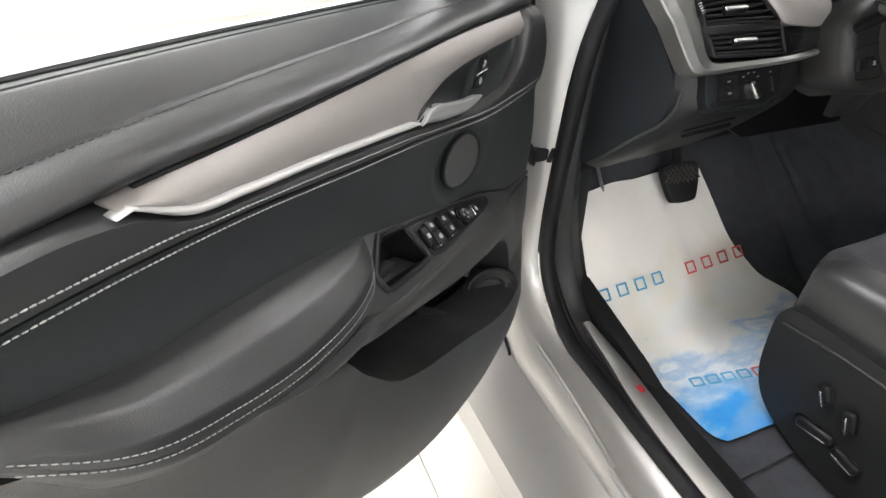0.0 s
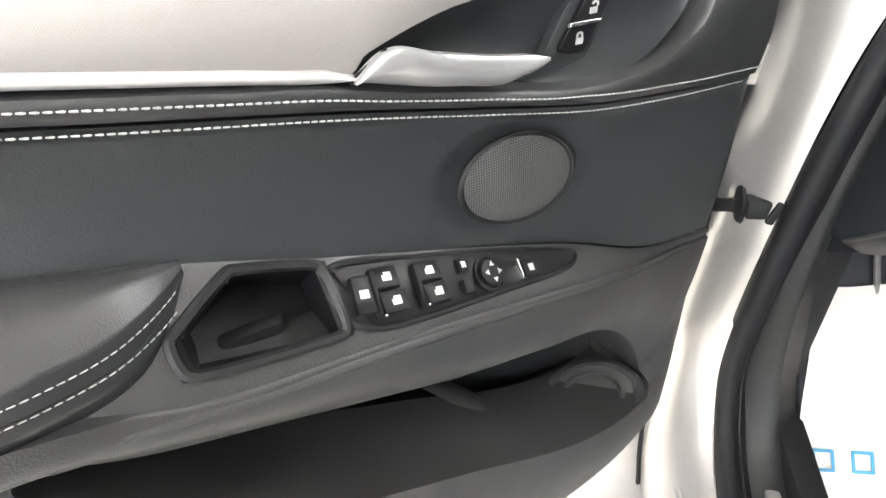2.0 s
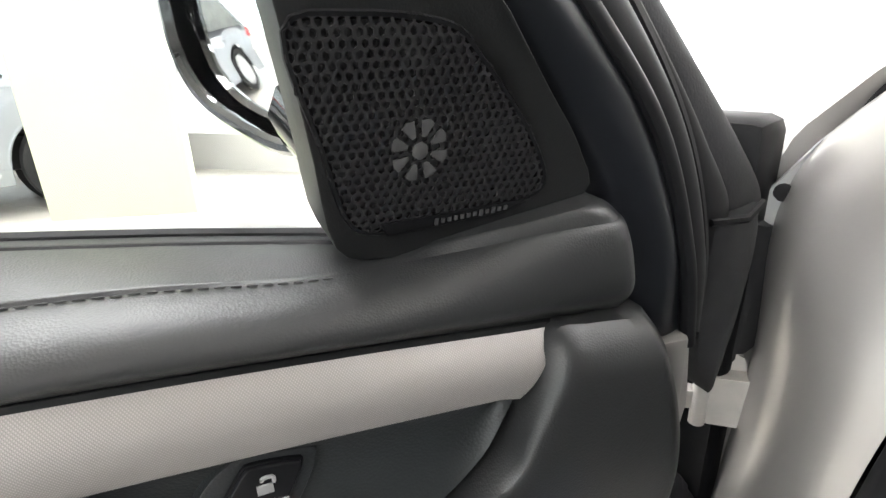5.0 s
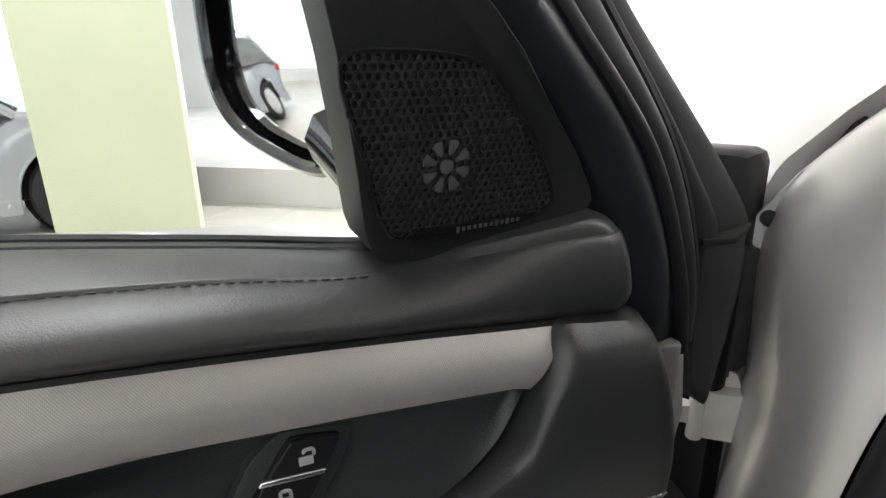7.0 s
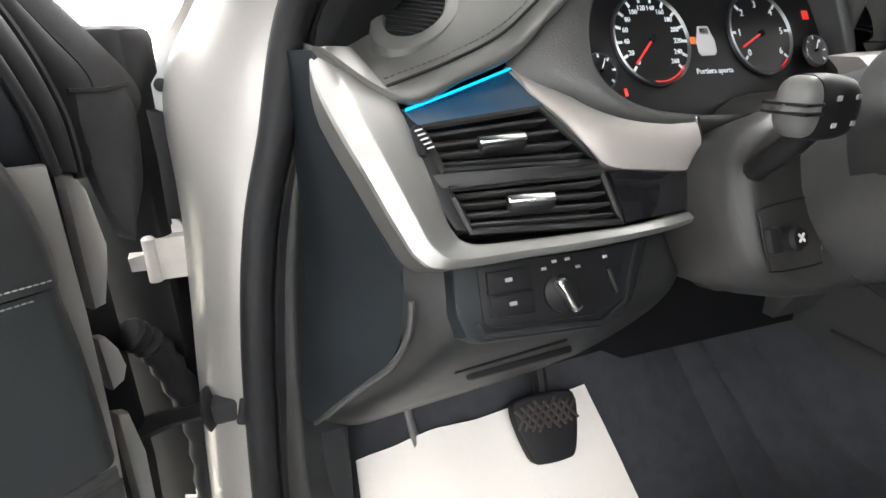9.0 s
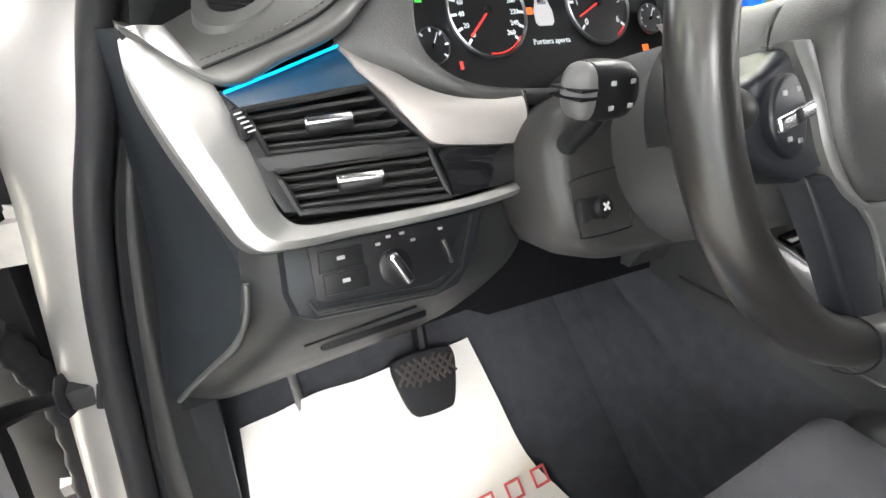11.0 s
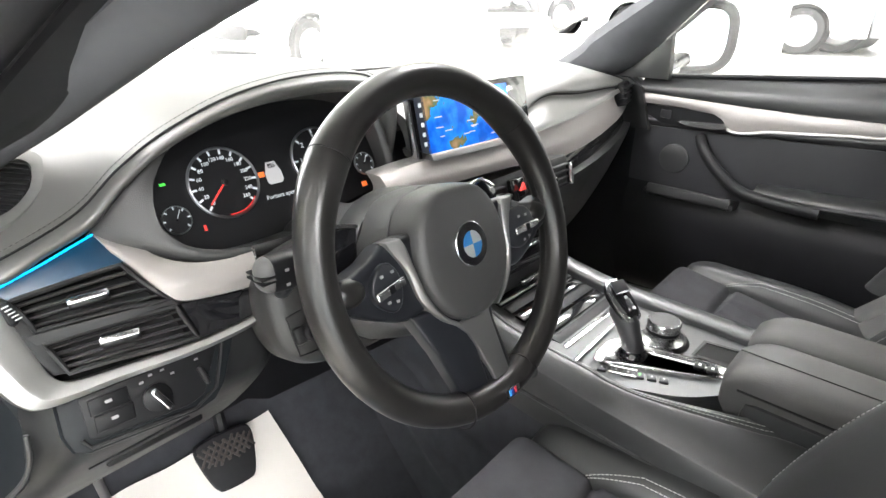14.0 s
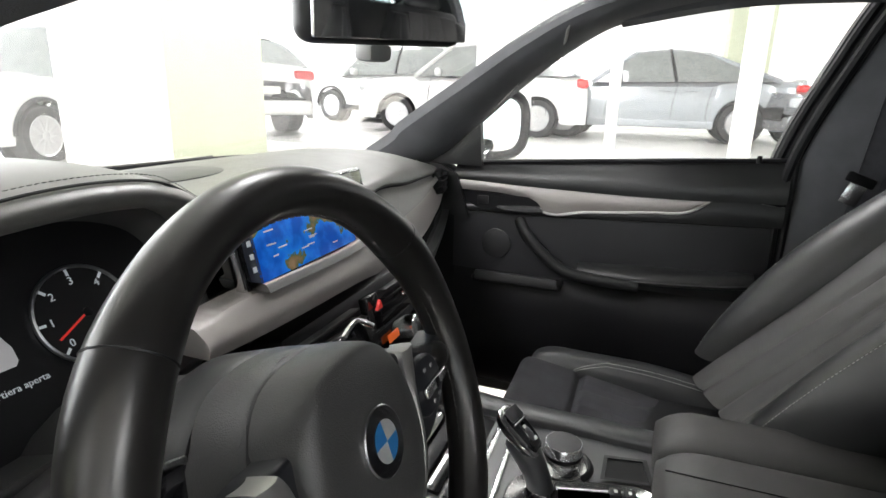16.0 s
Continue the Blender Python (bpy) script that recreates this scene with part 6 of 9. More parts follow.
    lipm = [(-0.576, 1.057, 0.034), (-0.564, 1.090, 0.033), (-0.525, 1.125, 0.030), (-0.46, 1.148, 0.030), (-0.38, 1.156, 0.030), (-0.30, 1.150, 0.030), (-0.258, 1.125, 0.025), (-0.248, 1.07, 0.020), (-0.258, 1.030, 0.020), (-0.30, 1.010, 0.028), (-0.40, 1.002, 0.036), (-0.485, 1.003, 0.041), (-0.543, 1.014, 0.038), (-0.570, 1.034, 0.035)]
    lipi = [(-0.580, 1.052, 0.0), (-0.562, 1.090, 0.0), (-0.522, 1.124, 0.0), (-0.455, 1.146, 0.0), (-0.38, 1.154, 0.0), (-0.305, 1.148, 0.0), (-0.262, 1.122, 0.0), (-0.252, 1.060, 0.0), (-0.264, 1.030, 0.0), (-0.315, 1.018, 0.0), (-0.41, 1.010, 0.0), (-0.50, 1.009, 0.0), (-0.549, 1.018, 0.0), (-0.573, 1.036, 0.0)]
    n_ = 98
    loops = [spline(q, n_, True) for q in (lipo, lipm, lipi)]

    def surround(t, s):
        i = round(t * n_) % n_
        if s <= 0.5:
            q = loops[0][i].lerp(loops[1][i], s * 2)
            return facia(q[0], q[1], q[2] + 0.005 * math.sin(math.pi * s * 2))
        q = loops[1][i].lerp(loops[2][i], s * 2 - 1)
        return facia(q[0], q[1], q[2])

    part("dial_hood", grid(n_, 17, surround, close_u=True), M_SOFT, d, "black moulded surround of the dials", 60)
    build_dial(cl, -0.481, 1.0765, 0.0430, [str(v) for v in range(0, 280, 20)], 225, -45, 12, "speed dial", 222)
    build_dial(cl, -0.343, 1.080, 0.0425, [str(v) for v in range(0, 7)], 222, -40, 2, "rev counter", 205)
    build_dial(cl, -0.550, 1.050, 0.0160, ["", "", "", "", "", "", ""], 220, -40, 1, "fuel gauge", 60)
    build_dial(cl, -0.281, 1.060, 0.0160, ["", "", "", "", "", "", ""], 220, -40, 1, "oil gauge", 60)
    cf = lambda x, z, w, h: plate([(x - w, z + h), (x - w, z - h), (x + w, z - h), (x + w, z + h)], 0.0012, -0.01)
    ic = part("car_symbol", plate([(-0.421, 1.088), (-0.424, 1.080), (-0.426, 1.076), (-0.426, 1.066), (-0.423, 1.063), (-0.407, 1.063), (-0.404, 1.066), (-0.404, 1.076), (-0.406, 1.080), (-0.409, 1.088)], 0.0012, -0.01), M_SCREENW2, cl, "small white car symbol")
    part("door_symbol", cf(-0.4315, 1.076, 0.0038, 0.0028), M_ORANGEGLOW, cl)
    part("car_window", cf(-0.415, 1.0835, 0.0052, 0.0026), M_DIAL, ic)
    mt = axes(facia(-0.413, 1.049, 0.002), (1, 0, 0), (0, -0.894, 0.447))
    lettering("door_warning", "Portiera aperta", 0.0075, mt, M_SCREENW, cl)
    part("red_lamp", cf(-0.268, 1.098, 0.004, 0.004), M_REDGLOW, cl)
    part("green_lamp", cf(-0.548, 1.088, 0.003, 0.0013), M_GREENGLOW, cl)
    part("amber_lamp", cf(-0.285, 1.036, 0.004, 0.003), M_ORANGEGLOW, cl)
    part("red_lamp", cf(-0.520, 1.036, 0.0014, 0.003), M_REDGLOW, cl)
    return d


def build_dial(parent, x, z, r, marks, a0, a1, minor, label, needle):
    m = axes(facia(x, z, 0.001 if r > 0.02 else 0.008), (1, 0, 0), (0, -0.894, 0.447))
    g = part("dial", lathe([(r, 0), (r, 0.0035), (r * 0.965, 0.0045), (r * 0.93, 0.002), (r * 0.5, 0.0016)], 56, m), M_CHROMED, parent, label)
    part("dial_face", lathe([(r * 0.93, 0.001), (r * 0.93, 0.0021), (r * 0.4, 0.0022)], 48, m), M_DIAL, g)
    n_ = len(marks)
    for k, s in enumerate(marks):
        a = radians(a0 + (a1 - a0) * k / (n_ - 1))
        q = m @ pose(r * 0.86 * math.cos(a), r * 0.86 * math.sin(a), 0.0025, 0, 0, math.degrees(a))
        wide = 0.055 if r > 0.02 else 0.10
        part("mark", rbox(r * (0.13 if r > 0.02 else 0.24), r * wide, 0.0005, 0, m=q), M_SCREENW, g)
        if s:
            lettering("numeral", s, r * (0.15 if n_ > 10 else 0.22), m @ pose(r * 0.68 * math.cos(a), r * 0.68 * math.sin(a), 0.0025), M_SCREENW, g)
    a = radians(needle)
    q = m @ pose(r * 0.38 * math.cos(a), r * 0.38 * math.sin(a), 0.0036, 0, 0, needle)
    part("needle", rbox(r * 0.78, r * 0.045, 0.001, 0.0003, m=q), M_REDGLOW if r > 0.02 else M_SCREENW, g)
    part("needle_hub", lathe([(r * 0.09, 0.002), (r * 0.09, 0.005), (r * 0.05, 0.006)], 16, m), M_DARK, g)
    if r > 0.02:
        arc = [m @ Vector((r * 0.90 * math.cos(radians(t)), r * 0.90 * math.sin(radians(t)), 0.003)) for t in range(-100 if n_ > 10 else -62, -38 if n_ > 10 else -38, 4)]
        part("red_zone", tube(arc, r * 0.016, 5), M_REDGLOW, g)


def map_material():
    m, n, l, p = nodes_of("map display")
    t = tex(n, l, "ShaderNodeTexNoise", 24, 6)
    r = n.new("ShaderNodeValToRGB")
    e = r.color_ramp.elements
    e[0].position, e[0].color = 0.40, (0.003, 0.075, 0.42, 1)
    e[1].position, e[1].color = 0.66, (0.24, 0.15, 0.08, 1)
    for pos, c in ((0.535, (0.01, 0.17, 0.62, 1)), (0.55, (0.05, 0.10, 0.05, 1)), (0.59, (0.16, 0.11, 0.05, 1))):
        k = e.new(pos)
        k.color = c
    l.new(t.outputs["Fac"], r.inputs[0])
    l.new(r.outputs[0], p.inputs["Base Color"])
    l.new(r.outputs[0], p.inputs["Emission Color"])
    p.inputs["Emission Strength"].default_value = 0.9
    p.inputs["Roughness"].default_value = 0.25
    return m


M_MAP = map_material()
M_MENU = glow("menu column", (0.01, 0.015, 0.03), 0.3)
M_SCREENW = glow("white display", (0.8, 0.85, 0.9), 0.34)
M_SCREENW2 = glow("soft white display", (0.7, 0.7, 0.72), 0.25)
M_REDGLOW = glow("red lamp", (0.9, 0.05, 0.04), 0.5)
M_GREENGLOW = glow("green lamp", (0.08, 0.8, 0.08), 0.7)
M_ORANGEGLOW = glow("orange display", (0.9, 0.16, 0.03), 0.7)
M_BLUELIGHT = glow("blue light guide", (0.0, 0.45, 0.95), 1.3)
M_BLUEP = surface("blue-black panel", (0.005, 0.036, 0.075), 0.35, bump=0)
M_DIAL = surface("black dial", (0.006, 0.006, 0.007), 0.35, bump=0)
M_CHROMED = surface("dim chrome ring", (0.30, 0.31, 0.32), 0.35, metal=1.0, bump=0)
build_dash()

# ---- steering wheel and column ----
WHEEL = axes((-0.37, 0.0195, 1.0430), (1, 0, 0), (0, -0.940, 0.341))


def build_wheel():
    w = thing("steering_wheel", "black leather sports steering wheel with three spokes", "steering wheel", WHEEL)
    R, r, hr = 0.1705, 0.0165, 0.003
    n_ = 96
    rad = []
    for k in range(n_):
        a = 360 * k / n_
        grip = max(math.exp(-((((a - g + 180) % 360) - 180) / 16) ** 2) for g in (38, 142))
        rad.append(r + 0.0028 * grip)
    ring = [(R * math.cos(2 * math.pi * k / n_), R * math.sin(2 * math.pi * k / n_) * (1.0 if k < n_ / 2 else 0.985), hr) for k in range(n_)]
    part("rim", tube(ring, rad, 16, closed=True, rz=1.08, up=(1, 0, 0)), M_RIM, w, "worn glossy black leather rim")
    seamp = [((R - r - 0.0002) * math.cos(2 * math.pi * k / 120), (R - r - 0.0002) * math.sin(2 * math.pi * k / 120), hr) for k in range(121)]
    part("rim_stitching", stitches(seamp, 0.0045, 0.002, 0.0008), M_THREAD_D, w)
    for a in (40, 137, 252, 288):
        p = [(R + (rr + 0.0022) * math.cos(b), 0, hr + (rr + 0.0022) * 1.08 * math.sin(b)) for b in [2 * math.pi * k / 20 for k in range(20)] for rr in (r,)]
        b = tube([pose(0, 0, 0, 0, 0, a) @ Vector(q) for q in p], 0.0008, 5, closed=True)
        part("rim_seam", b, M_DARK, w)

    # hub: a domed cover with deep sides, a gap, then the collar of the column
    out = spline([(0.0, 0.061), (0.034, 0.056), (0.055, 0.036), (0.0635, 0.004), (0.060, -0.030), (0.042, -0.060), (0.018, -0.073), (0.0, -0.075), (-0.018, -0.073), (-0.042, -0.060), (-0.060, -0.030), (-0.0635, 0.004), (-0.055, 0.036), (-0.034, 0.056)], 64, True)
    rings = [(1.08, -0.024), (1.075, -0.020), (1.055, -0.006), (1.03, 0.006), (1.0, 0.0120), (0.96, 0.0150), (0.88, 0.0172), (0.70, 0.0190), (0.45, 0.0202), (0.2, 0.0208), (0.0, 0.0209)]

    def hub(t, s):
        p = out[round(t * 64) % 64]
        k, h = rings[min(10, round(s * 10))]
        return (p[0] * k, p[1] * k, h)

    b = grid(64, 11, hub, close_u=True)
    bmesh.ops.remove_doubles(b, verts=b.verts, dist=0.0001)
    part("hub", b, M_SOFT, w, "black moulded airbag cover", 60)
    b = grid(64, 6, lambda t, s: tuple(Vector((out[round(t * 64) % 64][0], out[round(t * 64) % 64][1] * 0.98)) * [0.9, 1.06, 1.10, 1.13, 1.15, 1.0][round(s * 5)]) + ([-0.024, -0.0265, -0.030, -0.052, -0.066, -0.068][round(s * 5)],), close_u=True)
    part("back_cover", b, M_SOFT, w, "black collar behind the airbag cover", 60)
    part("column_ring", lathe([(0.070, -0.068), (0.083, -0.0685), (0.0865, -0.073), (0.088, -0.105)], 48, pose(0, -0.008, 0), sy=0.92), M_PLASTIC, w)
    # roundel: plain discs and quarters
    em = part("roundel", lathe([(0.0235, 0.0195), (0.0235, 0.0225), (0.0225, 0.0232), (0.0215, 0.0228)], 40), M_CHROME, w, "round chrome rimmed emblem")
    part("roundel_ring", lathe([(0.0222, 0.0222), (0.0222, 0.0232), (0.014, 0.0236)], 40), M_GLOSS, em)
    for k in range(4):
        b = bmesh.new()
        vs = [b.verts.new((0, 0, 0.0244))] + [b.verts.new((0.0138 * math.cos(radians(90 * k + 10 * j)), 0.0138 * math.sin(radians(90 * k + 10 * j)), 0.0240)) for j in range(10)]
        b.faces.new(vs)
        bmesh.ops.extrude_face_region(b, geom=b.faces[:])
        part("roundel_quarter", b, M_ICON if k % 2 == 0 else M_EMBLUE, em)
    # side spokes with switch pods
    pods = {-1: [(-0.121, 0.002), (-0.109, 0.0125), (-0.097, 0.0115), (-0.0895, -0.004), (-0.0925, -0.024), (-0.103, -0.0335), (-0.117, -0.026), (-0.1245, -0.013)],
            1: [(0.121, 0.006), (0.109, 0.0145), (0.080, 0.0135), (0.0735, -0.004), (0.0765, -0.024), (0.094, -0.031), (0.117, -0.022), (0.1245, -0.008)]}
    for sx in (-1, 1):
        arm = prism([(sx * x, y) for x, y in ((0.056, 0.030), (0.080, 0.030), (0.096, 0.0285), (0.116, 0.018), (0.140, 0.012), (0.166, 0.016), (0.166, -0.018), (0.144, -0.022), (0.122, -0.036), (0.100, -0.046), (0.086, -0.050), (0.056, -0.046))], -0.022, 0.004, 0.006, plane="xy", seg=3)
        part("spoke", arm, M_GLOSS2, w, "black moulded spoke")
        part("spoke_boss", lathe([(0.020, -0.012), (0.018, 0.002), (0.012, 0.008), (0.004, 0.010)], 24, pose(sx * 0.143, -0.002, 0.0), sy=0.75), M_RIM, w)
        shape = spline([Vector((x, y, 0)) for x, y in pods[sx]], 40, True)
        pod = part("switch_pod", prism([(q[0], q[1]) for q in shape], 0.0, 0.0105, 0.0025, plane="xy", seg=3), M_GLOSS2, w, "black switch pod")
        mp = pose(sx * 0.106, -0.0105, 0.0125, 0, 0, sx * -10 if sx < 0 else 2)
        part("rocker", rbox(0.036 if sx < 0 else 0.044, 0.0085, 0.005, 0.002, seg=3, m=mp), M_CHROME, pod, "chrome rocker switch")
        part("rocker_line", rbox(0.007, 0.0075, 0.002, 0.0006, m=mp @ pose(0, 0, 0.0021)), M_DARK, pod)
        for px, py in ((0.098, 0.004), (0.111, 0.003), (0.100, -0.024), (0.110, -0.022)):
            part("symbol", rbox(0.0040, 0.0028, 0.0006, 0.0002, at=(sx * px, py, 0.0108)), M_GREYP, pod)
        # flat silver trim along the cover, bent over at its upper end
        o_ = spline([(sx * x, y, 0) for x, y in ((0.0955, 0.031), (0.0925, 0.0235), (0.079, -0.003), (0.0715, -0.035), (0.055, -0.0605), (0.034, -0.0765))], 40)
        i_ = spline([(sx * x, y, 0) for x, y in ((0.079, 0.0310), (0.0735, 0.0200), (0.0690, -0.006), (0.0615, -0.0365), (0.0450, -0.0625), (0.027, -0.0755))], 40)
        strip_ = grid(40, 5, lambda t, s: tuple(o_[round(t * 39)].lerp(i_[round(t * 39)], s).to_2d()) + (0.0085 + [0.0, 0.0022, 0.003, 0.0026, 0.0][round(s * 4)] - 0.010 * max(0.0, (0.06 - t) / 0.06) ** 2,))
        part("spoke_trim", skirt(strip_, (0, 0, -0.010)), M_SILVER, w, "satin silver spoke trim")
        part("paddle", prism([(sx * 0.086, 0.046), (sx * 0.112, 0.050), (sx * 0.132, 0.036), (sx * 0.130, 0.004), (sx * 0.096, 0.010)], -0.048, -0.042, 0.002, plane="xy"), M_GLOSS, w, "black gearshift paddle")
        part("paddle_edge", tube(spline([(sx * 0.084, 0.047, -0.044), (sx * 0.110, 0.052, -0.044), (sx * 0.131, 0.040, -0.044)], 12), 0.0026, 6), M_CHROME, w)
    # lower forked spoke: a leg darkened in colour for shade, and a silver faced leg
    part("lower_spoke", prism([(-0.088, -0.046), (-0.052, -0.050), (-0.020, -0.074), (-0.012, -0.100), (-0.006, -0.150), (-0.004, -0.172), (-0.040, -0.168), (-0.050, -0.140), (-0.066, -0.094)], -0.012, 0.006, 0.005, plane="xy", seg=3), M_GLOSS2, w, "forked lower spoke, darkened for shade")
    part("lower_spoke", prism([(-0.024, -0.066), (0.030, -0.062), (0.026, -0.090), (0.036, -0.150), (0.040, -0.170), (-0.002, -0.170), (-0.010, -0.115)], -0.012, 0.005, 0.005, plane="xy", seg=3), M_GLOSS2, w)
    part("spoke_plate", prism([(-0.034, -0.0765), (-0.027, -0.0740), (0.0, -0.0775), (0.016, -0.0745), (0.0168, -0.090), (0.0215, -0.125), (0.0262, -0.158), (0.0015, -0.1575), (-0.0050, -0.135), (-0.0125, -0.1125), (-0.022, -0.090)], 0.002, 0.0095, 0.0022, plane="xy", seg=3), M_PLATE, w, "brushed aluminium spoke plate")
    part("lower_web", prism([(0.010, -0.070), (0.060, -0.040), (0.062, -0.060), (0.036, -0.085), (0.030, -0.110), (0.012, -0.110)], -0.022, -0.012, 0.004, plane="xy"), M_DARK, w)
    bd = part("badge", rbox(0.022, 0.009, 0.003, 0.001, m=pose(0.010, -0.1690, hr + 0.0170)), M_GLOSS, w)
    for k, mm in enumerate((M_EMBLUE, M_DARKBLUE, M_REDP)):
        part("badge_bar", rbox(0.0035, 0.007, 0.001, 0.0002, m=pose(0.004 + 0.0045 * k, -0.1690, hr + 0.0185)), mm, bd)
    return w


M_RIM = surface("worn black leather", (0.010, 0.0094, 0.009), 0.30, vary=0.25, big=3, bump=0)
M_PLATE = surface("dark satin aluminium", (0.30, 0.30, 0.30), 0.36, metal=0.9, vary=0.05, big=10, grain=300, bump=0.05)
M_EMBLUE = surface("emblem blue", (0.03, 0.25, 0.62), 0.3, bump=0)
M_DARKBLUE = surface("badge dark blue", (0.02, 0.04, 0.25), 0.3, bump=0)
build_wheel()


def build_column():
    c = thing("steering_column", "black steering column cover with indicator stalk", "steering column")
    ax = Vector((0, 0.91, -0.41))
    o = Vector((-0.37, 0.0, 1.05))
    pts = [o + ax * 0.035, o + ax * 0.07 + Vector((0, 0, -0.008)), o + ax * 0.13 + Vector((0, 0, -0.012)), o + ax * 0.22 + Vector((0, 0, -0.01)), o + ax * 0.30]
    part("shroud", tube(pts, [0.072, 0.080, 0.084, 0.090, 0.10], 24, rz=1.05, up=(0, 0, 1)), M_SOFT, c, "black column shroud")
    mf = pose(-0.372, 0.226, 0.918, -22, 0, 0)
    e = lambda v, p: math.copysign(abs(v) ** p, v)
    depth = [(0.0, -0.100), (0.80, -0.100), (0.90, -0.097), (0.97, -0.088), (1.0, -0.072), (0.98, -0.04), (0.85, 0.02), (0.66, 0.10)]

    def cover(t, s):
        a = 2 * math.pi * t
        k = s * (len(depth) - 1)
        i = min(int(k), len(depth) - 2)
        f, y = [depth[i][c] + (depth[i + 1][c] - depth[i][c]) * (k - i) for c in range(2)]
        return mf @ Vector((0.150 * f * e(math.cos(a), 0.62), y, 0.012 + 0.078 * f * e(math.sin(a), 0.66)))

    part("column_cover", grid(56, 22, cover, close_u=True), M_COLUMN, c, "smooth black column cover", 60)
    kn = part("adjust_knob", lathe([(0.0095, 0), (0.0095, 0.012), (0.007, 0.0145)], 20, mf @ pose(-0.117, -0.100, -0.012, 90, 0, 0)), M_DARK, c, "column adjuster knob")
    for turn in (45, -45):
        part("symbol", rbox(0.008, 0.001, 0.002, 0.0004, m=mf @ pose(-0.117, -0.1148, -0.012, 0, turn, 0)), M_ICON, kn)
    part("knob_plate", rbox(0.014, 0.010, 0.020, 0.004, m=mf @ pose(-0.128, -0.101, -0.012)), M_PLASTIC, c)
    part("knob_outline", tube([mf @ Vector(p) for p in spline([(-0.1345, -0.1003, -0.028), (-0.136, -0.1003, 0.004), (-0.132, -0.1003, 0.012), (-0.082, -0.1003, 0.014), (-0.076, -0.1003, 0.006), (-0.078, -0.1003, -0.030), (-0.086, -0.1003, -0.036), (-0.130, -0.1003, -0.034)], 40, True)], 0.0008, 5, closed=True), M_DARK, c)
    # stalk with a thick ribbed end
    e2 = lambda v: math.copysign(abs(v) ** 0.72, v)

    def stalk(x0, x1, prof):
        def f(t, s):
            k = t * (len(prof) - 1)
            i = min(int(k), len(prof) - 2)
            h = prof[i] + (prof[i + 1] - prof[i]) * (k - i)
            x = x0 + (x1 - x0) * t
            return (x, 0.101 + 0.72 * h * e2(math.cos(2 * math.pi * s)), 1.0405 + 0.06 * (-0.505 - x) + h * e2(math.sin(2 * math.pi * s)))
        return f

    st = grid(16, 28, stalk(-0.492, -0.541, [0.0, 0.013, 0.0175, 0.0188, 0.0192, 0.0190, 0.0182]), close_v=True)
    tube(spline([(-0.516, 0.106, 1.032), (-0.512, 0.122, 1.014), (-0.502, 0.150, 0.992), (-0.47, 0.18, 0.97)], 12), 0.0085, 12, bm=st)
    sk = part("stalk", st, M_SATIN, c, "black indicator stalk with ribbed end", 60)
    part("stalk_end", grid(14, 28, stalk(-0.5412, -0.556, [0.0178, 0.0176, 0.0165, 0.0140, 0.0100, 0.0]), close_v=True), M_GREYD2, sk, "grey end cap", 60)
    for dz in (0.0025, -0.0025):
        part("stalk_groove", rbox(0.0150, 0.0285, 0.0018, 0.0005, m=pose(-0.548, 0.101, 1.0428 + dz)), M_DARK, sk)
    for dx, dz in ((-0.512, 0.007), (-0.512, -0.008), (-0.529, 0.007), (-0.529, -0.008)):
        part("symbol", rbox(0.0042, 0.001, 0.0030, 0.0004, at=(dx, 0.0872, 1.041 + dz)), M_PRINT, sk)
    return c


M_COLUMN = surface("smooth black column plastic", (0.024, 0.0235, 0.0232), 0.46, vary=0.1, big=6, grain=1000, bump=0.1, spec=0.4)
M_GREYD2 = surface("grey soft plastic", (0.07, 0.07, 0.07), 0.5, vary=0.1, bump=0)
build_column()


def build_pedals():
    p = thing("brake_pedal", "black ribbed rubber brake pedal on a lever", "pedal")
    m = pose(-0.508, 0.368, 0.618, 58, 0, -6)
    outline = spline([(-0.044, 0.026), (-0.030, 0.037), (0.030, 0.037), (0.044, 0.026), (0.041, -0.004), (0.030, -0.040), (0.016, -0.047), (-0.016, -0.047), (-0.030, -0.040), (-0.041, -0.004)], 50, True)
    pad = prism([(q[0], q[1]) for q in outline], -0.010, 0.008, 0.004, plane="xy", seg=3)
    pad.transform(m)
    part("pad", pad, M_RUBBER, p)
    b = None
    for k in range(-3, 4):
        for turn in (38, -38):
            b = rbox(0.0035, 0.062, 0.003, 0.001, m=m @ pose(k * 0.0110, 0.012, 0.0085, 0, 0, turn) @ Matrix.Diagonal((1, 0.78 - 0.10 * abs(k), 1, 1)), bm=b)
    part("ribs", b, M_RUBBERB, p, "raised crossing ribs")
    part("lever", tube(spline([(-0.503, 0.383, 0.625), (-0.48, 0.46, 0.72), (-0.43, 0.60, 0.78), (-0.41, 0.60, 0.90)], 16), 0.010, 8), M_DARK, p)
    f = thing("foot_rest", "grey metal lever beside the footrest", "pedal")
    part("lever", tube(spline([(-0.665, 0.41, 0.585), (-0.668, 0.46, 0.66), (-0.66, 0.50, 0.75)], 10), 0.010, 8, rz=0.4), M_ALU, f)


M_RUBBERB = surface("worn brown-black rubber", (0.030, 0.022, 0.018), 0.6, vary=0.2, big=30, bump=0)
build_pedals()


